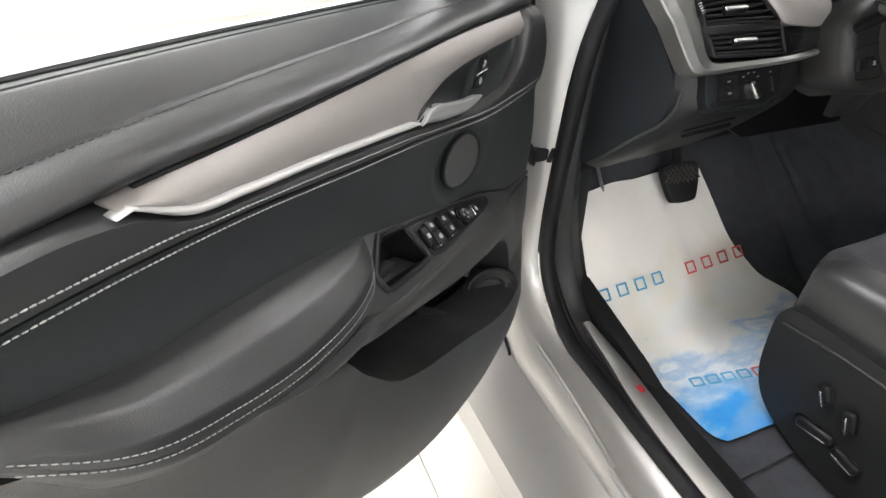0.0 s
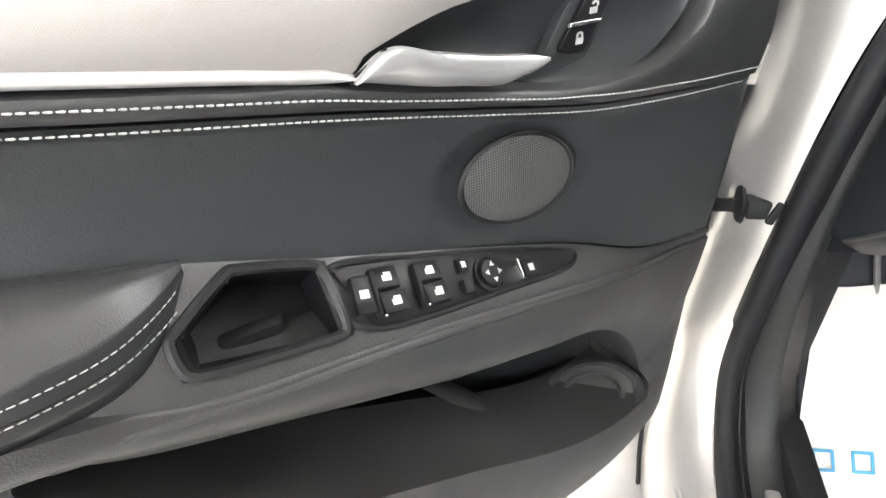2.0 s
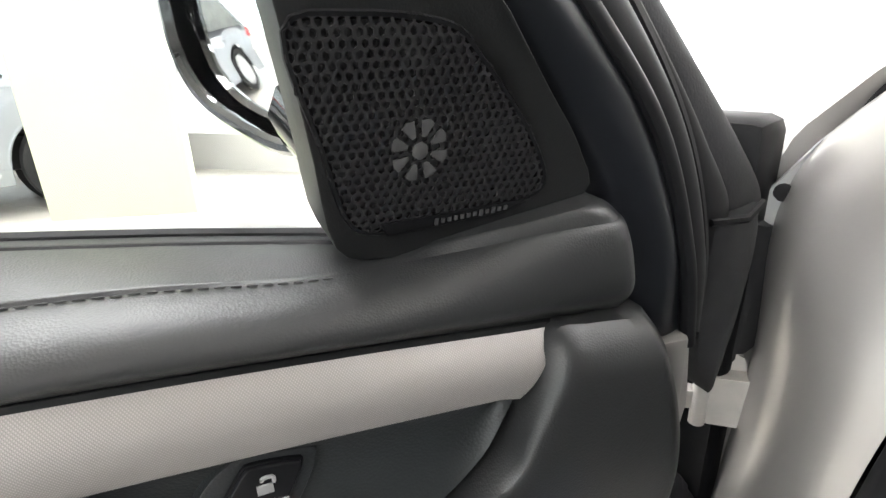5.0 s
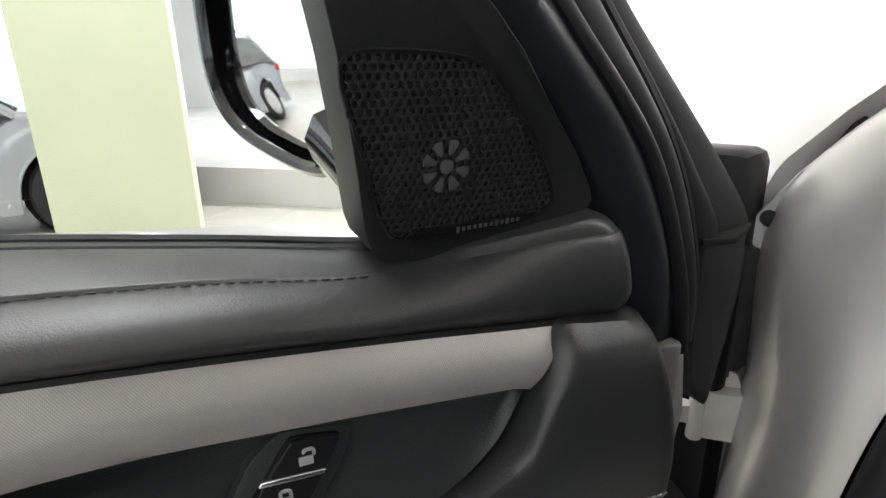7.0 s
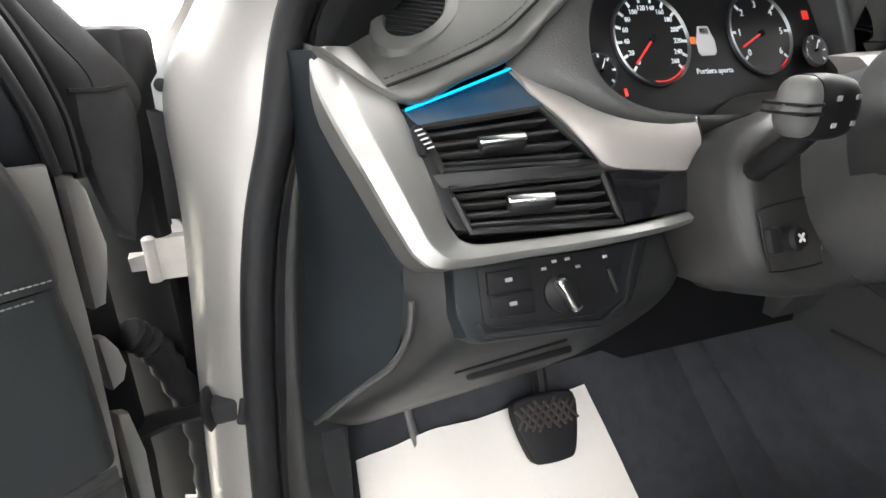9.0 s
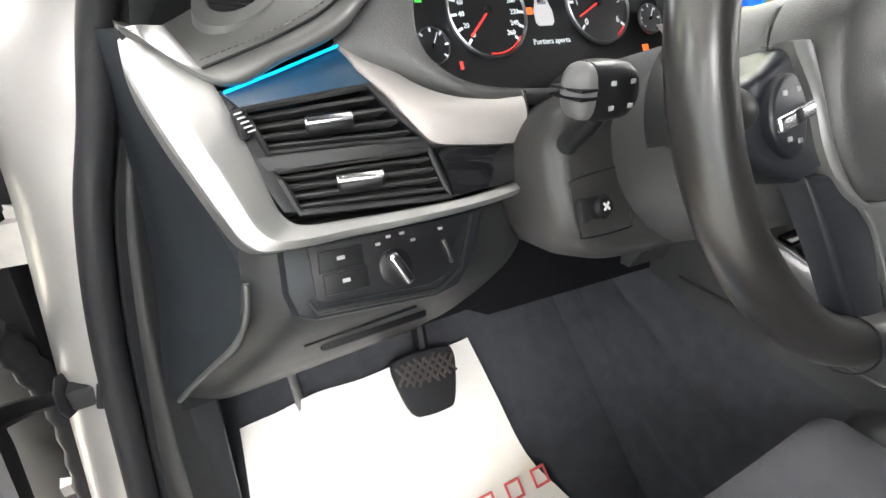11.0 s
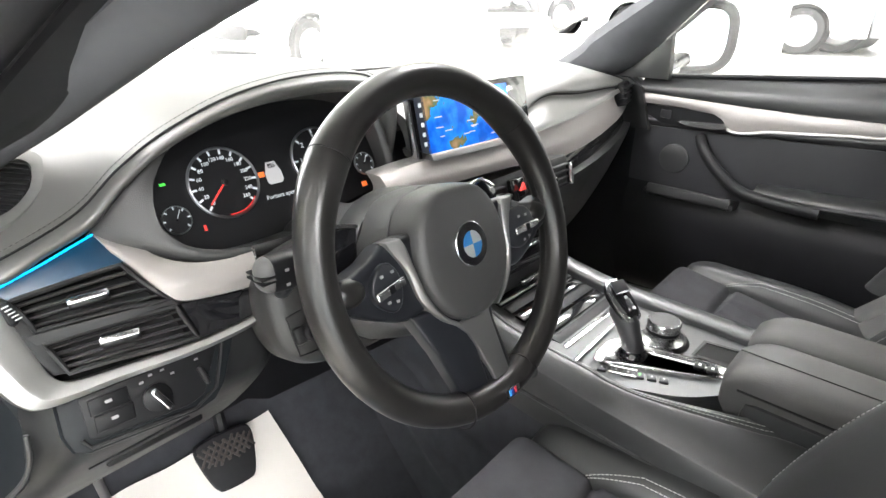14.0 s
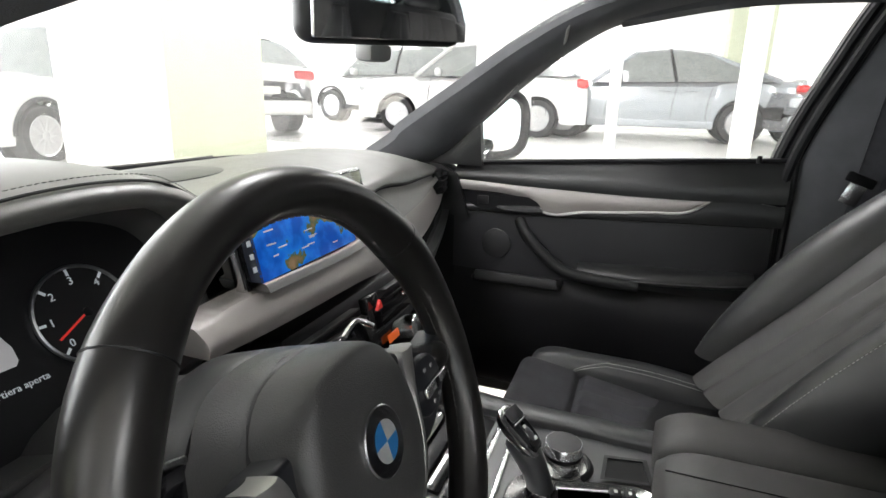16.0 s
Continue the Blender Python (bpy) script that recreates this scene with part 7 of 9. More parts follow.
def paper_material():
    m, n, l, p = nodes_of("printed protective paper")
    c = n.new("ShaderNodeTexCoord")
    sp = n.new("ShaderNodeSeparateXYZ")
    l.new(c.outputs["Object"], sp.inputs[0])
    nz = tex(n, l, "ShaderNodeTexNoise", 9, 4, (1.0, 2.0, 1.0))
    mr = n.new("ShaderNodeMath")
    mr.operation = "MULTIPLY_ADD"
    mr.inputs[1].default_value, mr.inputs[2].default_value = 0.34, -0.17
    l.new(nz.outputs["Fac"], mr.inputs[0])
    ad = n.new("ShaderNodeMath")
    ad.operation = "ADD"
    l.new(sp.outputs[1], ad.inputs[0])
    l.new(mr.outputs[0], ad.inputs[1])
    r = n.new("ShaderNodeMapRange")
    r.inputs[1].default_value, r.inputs[2].default_value, r.inputs[3].default_value, r.inputs[4].default_value = -0.10, 0.25, 0.0, 1.0
    l.new(ad.outputs[0], r.inputs[0])
    ra = n.new("ShaderNodeValToRGB")
    e = ra.color_ramp.elements
    e[0].position, e[0].color = 0.0, (0.02, 0.22, 0.62, 1)
    e[1].position, e[1].color = 1.0, (0.80, 0.765, 0.72, 1)
    for pos, col in ((0.22, (0.04, 0.30, 0.70, 1)), (0.38, (0.30, 0.48, 0.70, 1)), (0.50, (0.68, 0.72, 0.76, 1)), (0.58, (0.35, 0.50, 0.68, 1)), (0.70, (0.74, 0.75, 0.75, 1))):
        k = e.new(pos)
        k.color = col
    l.new(r.outputs[0], ra.inputs[0])
    ts = tex(n, l, "ShaderNodeTexNoise", 6, 2)
    st = n.new("ShaderNodeMapRange")
    st.inputs[1].default_value, st.inputs[2].default_value, st.inputs[3].default_value, st.inputs[4].default_value = 0.58, 0.70, 0.0, 0.35
    l.new(ts.outputs["Fac"], st.inputs[0])
    mx = n.new("ShaderNodeMix")
    mx.data_type = "RGBA"
    mx.inputs[7].default_value = (0.62, 0.54, 0.30, 1)
    l.new(st.outputs[0], mx.inputs[0])
    l.new(ra.outputs[0], mx.inputs[6])
    l.new(mx.outputs[2], p.inputs["Base Color"])
    p.inputs["Roughness"].default_value = 0.6
    b = n.new("ShaderNodeBump")
    b.inputs["Strength"].default_value, b.inputs["Distance"].default_value = 0.35, 0.01
    t2 = tex(n, l, "ShaderNodeTexNoise", 8, 3)
    l.new(t2.outputs["Fac"], b.inputs["Height"])
    l.new(b.outputs[0], p.inputs["Normal"])
    return m


def build_paper():
    mat = thing("floor_mat", "black carpet floor mat under the paper", "floor mat")
    part("mat", skirt(grid(30, 10, lambda t, s: (-0.765 + 0.56 * s, -0.12 + 0.60 * t, floor_z(-0.12 + 0.60 * t) + 0.012)), (0, 0, -0.01)), M_CARPET, mat)
    pp = thing("paper_mat", "creased white paper mat with blue print and coloured lettering bars", "paper mat")
    left = spline([(-0.716, -0.062, 0), (-0.735, -0.030, 0), (-0.739, 0.065, 0), (-0.749, 0.170, 0), (-0.774, 0.240, 0), (-0.772, 0.295, 0), (-0.756, 0.360, 0), (-0.745, 0.422, 0)], 60)
    right = spline([(-0.613, -0.068, 0), (-0.569, -0.024, 0), (-0.420, 0.076, 0), (-0.288, 0.154, 0), (-0.352, 0.235, 0), (-0.388, 0.290, 0), (-0.396, 0.360, 0), (-0.402, 0.428, 0)], 60)

    def sheet(t, s):
        p = left[round(t * 59)].lerp(right[round(t * 59)], s)
        z = floor_z(p.y) + 0.022 + 0.006 * noise.noise((p.x * 7, p.y * 7, 3)) + 0.004 * noise.noise((p.x * 18, p.y * 15, 1)) + 0.008 * math.exp(-((p.y - 0.36) / 0.06) ** 2) * (1.2 + math.sin(s * 5))
        return (p.x, p.y, z)

    part("sheet", skirt(grid(60, 44, sheet), (0, 0, -0.0015)), paper_material(), pp)
    # lettering bars
    def bars(x0, y0, x1, y1, h, seq, mats, k_=1.0):
        k = len(seq)
        for i, g in enumerate(seq):
            if g == " ":
                continue
            x, y = x0 + (x1 - x0) * i / (k - 1), y0 + (y1 - y0) * i / (k - 1)
            z = floor_z(y) + 0.033
            rise = math.degrees(math.atan((floor_z(y + 0.01) - floor_z(y - 0.01)) / 0.02))
            turn = math.degrees(math.atan2(y1 - y0, x1 - x0))
            m = pose(x, y, z, rise, 0, turn)
            b = None
            for ox, oy, wx, wy in ((-0.011, 0, 0.0038, h), (0.011, 0, 0.0038, h), (0, h * 0.44, 0.022, 0.0038), (0, -h * 0.44, 0.022, 0.0038)):
                b = rbox(wx, wy, 0.0010, 0.0003, m=m @ pose(ox * k_, oy, 0), bm=b)
            part("lettering_bar", b, mats[0] if i < mats[2] else mats[1], pp)

    bars(-0.750, 0.262, -0.385, 0.262, 0.026, "xxxx xxxx", (M_PRINTB, M_PRINTR, 4))
    bars(-0.680, 0.052, -0.550, 0.024, 0.020, "xxxxx", (M_PRINTB, M_PRINTR, 4))
    return pp


M_PRINTB = surface("blue print", (0.08, 0.33, 0.55), 0.6, bump=0)
M_PRINTR = surface("red print", (0.62, 0.10, 0.10), 0.6, bump=0)
build_paper()

# ---- centre console ----


def build_console():
    c = thing("centre_console", "black leather centre console with silver shift surround", "centre console")
    deck_l = fn([(-0.30, -0.030), (-0.20, -0.040), (-0.170, -0.074), (-0.104, -0.114), (-0.052, -0.131), (-0.030, -0.126), (0.0, -0.124), (0.24, -0.118)])
    rise = lambda y: 0.03 * max(0.0, (y - 0.05) / 0.17) ** 2

    def deck(t, s):
        y = -0.30 + 0.54 * t
        a, e_ = deck_l(y) - 0.006, 0.108
        return (a + (e_ - a) * s, y, 0.779 + rise(y))

    part("deck", skirt(grid(50, 12, deck), (0, 0, -0.05)), M_DECK, c, "satin grey console deck")
    ri = spline([(-0.118, 0.24, 0.836), (-0.121, 0.12, 0.796), (-0.124, 0.03, 0.786), (-0.126, -0.03, 0.785), (-0.133, -0.070, 0.785), (-0.129, -0.113, 0.785), (-0.106, -0.182, 0.785), (-0.080, -0.246, 0.784), (-0.058, -0.320, 0.782), (-0.055, -0.62, 0.780)], 90)
    ro = spline([(-0.168, 0.26, 0.815), (-0.169, 0.14, 0.784), (-0.170, 0.04, 0.772), (-0.171, -0.03, 0.764), (-0.172, -0.080, 0.760), (-0.172, -0.130, 0.756), (-0.172, -0.20, 0.752), (-0.172, -0.27, 0.748), (-0.171, -0.34, 0.745), (-0.170, -0.62, 0.742)], 90)

    def rail(t, s):
        i = round(t * 89)
        p = ri[i].lerp(ro[i], s)
        lift = 0.010 * math.sin(math.pi * min(1.0, s * 1.02)) ** 0.8 - 0.004 * math.exp(-((s - 0.20) / 0.03) ** 2)
        return (p.x, p.y, p.z + lift)

    part("side_rail", skirt(grid(90, 26, rail), (0, 0, -0.06)), M_LEATHER, c, "stitched leather console rail", 60)
    for off in (0.10, 0.165):
        part("rail_stitching", stitches([Vector(rail(k / 89, off)) + Vector((0, 0, 0.0008)) for k in range(16, 74)], 0.0045, 0.0012, 0.0006), M_THREAD, c)

    def rail_r(t, s):
        y = -0.62 + 0.90 * t
        x0 = 0.104 - 0.02 * max(0.0, (-0.10 - y) / 0.5)
        z = 0.786 + 0.04 * max(0.0, (y - 0.02) / 0.25) ** 1.5
        a = math.pi * s
        return (x0 + 0.026 - 0.026 * math.cos(a), y, z + 0.014 * math.sin(a) ** 0.8 - 0.01 * s)

    part("side_rail", skirt(grid(40, 14, rail_r), (0, 0, -0.08)), M_LEATHER, c, "leather console rail", 60)
    part("side_panel", prism([(-0.62, 0.45), (-0.62, 0.738), (-0.1, 0.750), (0.1, 0.766), (0.24, 0.805), (0.30, 0.80), (0.30, 0.45)], -0.170, -0.150, 0.006, plane="yz"), M_LEATHER, c)
    part("side_crease", tube([(-0.1705, y, 0.716 + 0.04 * (y + 0.1)) for y in np.linspace(-0.45, 0.25, 30)], 0.0035, 8), M_LEATHER, c)
    part("side_panel", prism([(-0.62, 0.45), (-0.62, 0.765), (-0.1, 0.765), (0.1, 0.78), (0.24, 0.82), (0.30, 0.80), (0.30, 0.45)], 0.130, 0.160, 0.006, plane="yz"), M_LEATHER, c)
    # silver surround of the selector
    out = spline([Vector((x, y, 0)) for x, y in ((-0.103, -0.030), (-0.0748, -0.0183), (-0.0382, -0.0205), (-0.0178, -0.038), (-0.0165, -0.0747), (-0.0004, -0.1291), (0.0095, -0.1763), (-0.0057, -0.1943), (-0.0376, -0.1586), (-0.0800, -0.0730))], 60, True)
    inn = spline([Vector((x, y, 0)) for x, y in ((-0.066, -0.052), (-0.056, -0.045), (-0.036, -0.044), (-0.0260, -0.050), (-0.0255, -0.0764), (-0.0110, -0.1291), (-0.0010, -0.170), (-0.0105, -0.178), (-0.0320, -0.149), (-0.0600, -0.088))], 60, True)
    b = bmesh.new()
    mid_ = [o.lerp(i, 0.82) for o, i in zip(out, inn)]
    rings = [[b.verts.new((p[0], p[1], z)) for p in loop] for loop, z in ((out, 0.778), (out, 0.7840), ([o.lerp(i, 0.08) for o, i in zip(out, inn)], 0.7855), (mid_, 0.7825), (inn, 0.7800), (inn, 0.772))]
    for a, d in zip(rings, rings[1:]):
        for k in range(60):
            b.faces.new((a[k], a[(k + 1) % 60], d[(k + 1) % 60], d[k]))
    part("shift_surround", b, M_CHROME, c, "satin chrome shift surround")
    part("shift_gate", prism([(p[0], p[1]) for p in inn], 0.768, 0.7790, 0, plane="xy"), M_SATIND, c)
    part("shift_boot", lathe([(0.024, 0.0), (0.022, 0.008), (0.016, 0.014)], 28, pose(-0.042, -0.060, 0.776)), M_GLOSS, c)
    for x, y in ((-0.0085, -0.1490), (-0.0060, -0.1665)):
        k = part("park_button", rbox(0.016, 0.0150, 0.007, 0.002, m=pose(x, y, 0.7815, 0, 0, 12)), M_DARK, c)
        part("symbol", rbox(0.005, 0.004, 0.001, 0.0003, m=pose(x, y, 0.7853, 0, 0, 12)), M_ICON, k)
    for k, (x, y) in enumerate(((-0.1105, -0.0443), (-0.1010, -0.0620), (-0.0955, -0.0775), (-0.0895, -0.0930), (-0.0830, -0.1085), (-0.0765, -0.1235))):
        q = part("drive_button", rbox(0.013, 0.0135, 0.006, 0.002, m=pose(x, y, 0.7800, 0, 0, 22)), M_SATIND, c)
        part("symbol", rbox(0.004, 0.0024, 0.001, 0.0002, m=pose(x, y, 0.7835, 0, 0, 22)), M_GREENGLOW if k == 3 else M_PRINT, q)
    loop = [(-0.1120, -0.0560), (-0.0975, -0.0500), (-0.0830, -0.0850), (-0.0975, -0.0910)]
    part("button_frame", tube([(x, y, 0.7825) for x, y in loop], 0.0014, 6, closed=True), M_CHROME, c)
    part("deck_edge", rbox(0.215, 0.007, 0.006, 0.002, m=pose(-0.016, -0.002, 0.7815, 0, 0, 3)), M_CHROME, c, "bright front edge of the deck")
    # selector: a bent grip with a chrome edged head
    path = spline([(-0.040, -0.062, 0.770), (-0.041, -0.056, 0.796), (-0.037, -0.044, 0.820), (-0.032, -0.028, 0.841), (-0.029, -0.018, 0.851)], 18)
    sel = part("selector", tube(path, [q * 1.22 for q in (0.0175, 0.0165, 0.0155, 0.015, 0.0145, 0.0145, 0.0145, 0.015, 0.0155, 0.016, 0.0165, 0.017, 0.0175, 0.0175, 0.017, 0.016, 0.013, 0.008)], 16, rz=0.92), M_SATIND, c, "black gear selector with chrome edged head")
    mh = pose(-0.0300, -0.0245, 0.8530, 38, 8, -10) @ Matrix.Scale(1.12, 4)
    e5 = lambda v: math.copysign(abs(v) ** 0.6, v)
    head = grid(36, 9, lambda t, s: mh @ Vector((0.0195 * math.sin(math.pi * (0.02 + 0.96 * s)) ** 0.5 * e5(math.cos(2 * math.pi * t)), 0.031 * math.sin(math.pi * (0.02 + 0.96 * s)) ** 0.5 * e5(math.sin(2 * math.pi * t)), -0.011 * math.cos(math.pi * s))), close_u=True)
    part("selector_head", head, M_GLOSS, sel, smooth=60)
    hd = [mh @ Vector((0.0188 * e5(math.cos(a)), 0.0302 * e5(math.sin(a)), 0.0035)) for a in np.linspace(0, 2 * math.pi, 41)[:-1]]
    part("selector_edge", tube(hd, 0.0024, 8, closed=True, rz=1.5), M_CHROME, sel)
    part("selector_cap", rbox(0.030, 0.016, 0.003, 0.0014, m=mh @ pose(0, 0.019, 0.0102)), M_SATIND, sel)
    part("selector_line", rbox(0.032, 0.0022, 0.0030, 0.0008, m=mh @ pose(0, 0.0085, 0.0108)), M_CHROME, sel)
    for k in range(3):
        part("selector_mark", rbox(0.0055, 0.0038, 0.001, 0.0002, m=mh @ pose(0.002 * k - 0.002, 0.001 - 0.0085 * k, 0.0112)), M_ICON, sel)
    # rotary controller
    mc = pose(0.025, -0.076, 0.779)
    ctl = part("controller", lathe([(0.034, 0.0), (0.034, 0.003), (0.026, 0.005), (0.0215, 0.008), (0.0215, 0.014), (0.0250, 0.016), (0.0262, 0.034), (0.0245, 0.0375)], 40, mc), M_CHROME, c, "round chrome rotary controller")
    part("controller_top", lathe([(0.0243, 0.0370), (0.0235, 0.0382), (0.01, 0.0386)], 36, mc), M_PLASTIC, ctl)
    part("controller_band", lathe([(0.0254, 0.018), (0.0262, 0.021), (0.0254, 0.024)], 36, mc), M_DARK, ctl)
    part("controller_keys", tube([mc @ Vector((0.038 * math.cos(a), 0.038 * math.sin(a), 0.003)) for a in np.linspace(-2.2, 0.4, 16)], 0.005, 8, rz=0.8), M_DARK, ctl)
    # open tray
    tray = [(0.018, -0.133), (0.062, -0.134), (0.071, -0.180), (0.028, -0.189)]
    b = bmesh.new()
    t0 = [b.verts.new((x, y, 0.7825)) for x, y in [(0.012, -0.128), (0.067, -0.129), (0.077, -0.185), (0.023, -0.195)]]
    t1 = [b.verts.new((x, y, 0.7825)) for x, y in tray]
    t2 = [b.verts.new((x + 0.002, y, 0.7790)) for x, y in tray]
    for a, d in ((t0, t1), (t1, t2)):
        for k in range(4):
            b.faces.new((a[k], a[(k + 1) % 4], d[(k + 1) % 4], d[k]))
    part("tray_rim", b, M_PLASTIC, c)
    # flat near-black plate in place of the tray's shaded depth
    part("tray", prism(tray, 0.768, 0.7798, 0, plane="xy"), M_HOLE, c, "near-black plate for the open tray")
    # sliding cover of the cup holder in front
    for k in range(6):
        part("cover_slat", rbox(0.19, 0.020, 0.006, 0.002, m=pose(0.0, 0.045 + 0.024 * k, 0.778 + 0.0045 * k, 10, 0, 0)), M_GLOSS if k % 2 else M_DARK, c)
    part("cover_edge", rbox(0.20, 0.010, 0.006, 0.002, at=(0.0, 0.025, 0.779)), M_CHROME, c, "bright edge of the sliding cover")
    part("cover_pull", rbox(0.06, 0.010, 0.008, 0.003, at=(0.02, 0.175, 0.806)), M_CHROME, c)
    # armrest in two lids
    def lid(x0, x1):
        def f(t, s):
            k = min(1, t / 0.12)
            a = s * math.pi
            cx, hw = (x0 + x1) / 2, (x1 - x0) / 2
            e = lambda v, p: math.copysign(abs(v) ** p, v)
            y = -0.197 - 0.50 * t - 0.020 * (1 - abs(math.sin(a)) ** 0.5)
            return (cx - hw * e(math.cos(a), 0.45), y + 0.006 * (1 - k), 0.790 + (0.030 + 0.026 * (1 - (1 - k) ** 3)) * abs(math.sin(a)) ** 0.30)
        return f
    part("armrest_box", rbox(0.24, 0.44, 0.10, 0.02, at=(0.035, -0.44, 0.755)), M_PLASTIC, c)
    for x0, x1 in ((-0.075, 0.038), (0.0395, 0.135)):
        part("armrest_lid", skirt(grid(40, 30, lid(x0, x1)), (0, 0, -0.03)), M_ARMREST, c, "padded grey-black armrest lid", 60)
    part("armrest_seam", tube([(-0.0755, -0.215 - 0.46 * k / 60, 0.813) for k in range(61)], 0.0016, 5), M_DARK, c)
    part("armrest_seam", tube([(-0.030, -0.200 - 0.46 * k / 60, 0.8462) for k in range(61)], 0.0010, 5), M_DARK, c)
    return c


M_SATIND = surface("satin black switch finish", (0.022, 0.022, 0.024), 0.35, vary=0.08, big=10, bump=0)
M_DECK = surface("satin grey console finish", (0.050, 0.051, 0.052), 0.42, vary=0.08, big=10, grain=900, bump=0.06)
M_HOLE = surface("near-black tray hole", (0.003, 0.003, 0.003), 0.9, bump=0)
M_ARMREST = surface("grey-black armrest leather", (0.045, 0.044, 0.043), 0.6, vary=0.12, big=6, grain=700, bump=0.3, kind="leather")
build_console()

# ---- seats ----


def build_seat(label, cx, side, fall, ahead=0.0, tilt=0.0):
    """side: +1 where the doorway lies at lower x."""
    st = thing("front_seat", label, "car seat", Matrix.Translation((cx, 0, 0)), "front seats")
    zc = 0.670

    # centre cushion: a thigh pad and a pleated seat behind a cross seam
    def cushion(t, s):
        x = -0.158 + 0.316 * s
        y = 0.036 + ahead - 0.50 * t
        front = max(0.0, (0.075 - t) / 0.075)
        z = zc + 0.024 - (0.030 + tilt) * t - 0.050 * (1 - math.sqrt(max(0.0, 1 - front ** 2))) - 0.006 * math.sin(math.pi * s)
        for k in (-0.085, -0.03, 0.03, 0.085):
            z -= 0.006 * math.exp(-((x - k * (1 + 0.3 * t)) / 0.006) ** 2) * (1 if t > 0.30 else 0)
        z -= 0.016 * math.exp(-((t - 0.285) / 0.014) ** 2)
        side_ = min(s, 1 - s)
        z -= 0.010 * max(0.0, (0.04 - side_) / 0.04) ** 2
        return (x, y, z)

    part("seat_cushion", skirt(grid(90, 70, cushion), (0, 0, -0.12)), M_ALCANTARA, st, "dark suede seat cushion with pleats", 60)
    for sd in (-1, 1):
        def bolster(t, s, sd=sd):
            q = min(1.0, t / 0.16)
            g = math.sqrt(max(0.0, 1 - (1 - q) ** 2))
            y = 0.014 + ahead - 0.47 * t
            hw = 0.046 * (0.30 + 0.70 * g)
            mid_x = 0.188 + 0.006 * g
            h = (0.050 + 0.030 * (1 - math.cos(math.pi * min(1.0, t * 1.5))) / 2) * (0.25 + 0.75 * g)
            a = math.pi * s
            return (sd * (mid_x - hw * math.copysign(abs(math.cos(a)) ** 0.8, math.cos(a))), y, zc - 0.018 - (0.012 + tilt) * t + h * math.sin(a) ** 0.62)

        part("seat_bolster", skirt(grid(60, 30, bolster), (0, 0, -0.13)), M_LEATHER, st, "black leather side bolster", 60)
        for off in (0.30, 0.37):
            ln = [Vector(bolster(0.20 + 0.75 * k / 130, off * min(1.0, 0.08 + (k / 34) ** 0.6))) + Vector((0, 0, 0.0012)) for k in range(0, 131)]
            part("bolster_stitching", stitches(ln, 0.0046, 0.0012, 0.0009), M_THREAD, st)
    part("seat_base", rbox(0.44, 0.46, 0.22, 0.04, seg=3, at=(0, -0.25, 0.53)), M_PLASTIC, st)
    # side shield with controls towards the doorway
    sp_ = spline([Vector((y, z, 0)) for y, z in ((0.002, 0.600), (0.002, 0.540), (-0.010, 0.470), (-0.042, 0.420), (-0.100, 0.392), (-0.200, 0.372), (-0.44, 0.365), (-0.46, 0.40), (-0.46, 0.600), (-0.42, 0.632), (-0.14, 0.628), (-0.03, 0.622))], 60, True)
    sh = part("side_shield", prism([(q[0], q[1]) for q in sp_], -side * 0.258, -side * 0.215, 0.012, plane="yz", seg=3), M_PLASTIC, st, "black side shield with seat controls", 60)
    part("shield_crease", tube([(-side * 0.2585, -0.01 - 0.012 * k, 0.585 + 0.02 * math.sin(k / 9)) for k in range(34)], 0.003, 6), M_PLASTIC, sh)
    for y, l, z, tilt in ((-0.130, 0.060, 0.458, -12), (-0.186, 0.044, 0.452, 8), (-0.116, 0.034, 0.530, 60), (-0.162, 0.040, 0.518, 70)):
        part("seat_control", rbox(0.014, l, 0.020, 0.006, seg=3, m=pose(-side * 0.263, y, z, tilt, 0, 0)), M_SATIN, sh)
        part("control_edge", rbox(0.003, l * 0.8, 0.003, 0.001, m=pose(-side * 0.2702, y, z - 0.006, tilt, 0, 0)), M_CHROME, sh)

    # backrest
    def back(t, s):
        x = -0.165 + 0.33 * s
        z = 0.70 + 0.58 * t
        y = -0.300 - fall * 0.95 * t + 0.02 * math.cos(math.pi * (s - 0.5) * 2) * -1
        for k, lean in ((-0.09, 0.5), (-0.035, 0.2), (0.035, -0.2), (0.09, -0.5)):
            y -= 0.008 * math.exp(-((x - k * (1.2 - 0.5 * t)) / 0.007) ** 2)
        return (x, y, z)

    part("backrest", skirt(grid(50, 60, back), (0, -0.10, 0)), M_ARMREST, st, "pleated grey-black backrest")
    for sd in (-1, 1):
        def wing(t, s, sd=sd):
            z = 0.74 + 0.52 * t
            base = -0.310 - fall * (t * 0.9 + 0.05)
            a = math.pi * s
            w_ = 0.058 * (0.75 + 0.5 * math.sin(math.pi * min(1, t * 1.1)))
            return (sd * (0.205 + 0.015 * math.sin(math.pi * t) - w_ * math.cos(a)), base - 0.02 + (0.120 * math.sin(math.pi * (0.15 + 0.72 * t)) ** 0.8 + 0.01) * math.sin(a) ** 0.7, z)
        part("back_bolster", skirt(grid(44, 24, wing), (0, -0.12, 0)), M_LEATHER, st, "black leather backrest bolster")
        ln = [Vector(wing(k / 120, 0.60)) + Vector((0, 0.001, 0)) for k in range(4, 118)]
        part("bolster_stitching", stitches(ln, 0.004, 0.002, 0.0007), M_THREAD, st)
    part("shoulder", rbox(0.50, 0.11, 0.14, 0.05, seg=4, m=pose(0, -0.365 - fall, 1.25, fall * 84, 0, 0)), M_LEATHER, st)
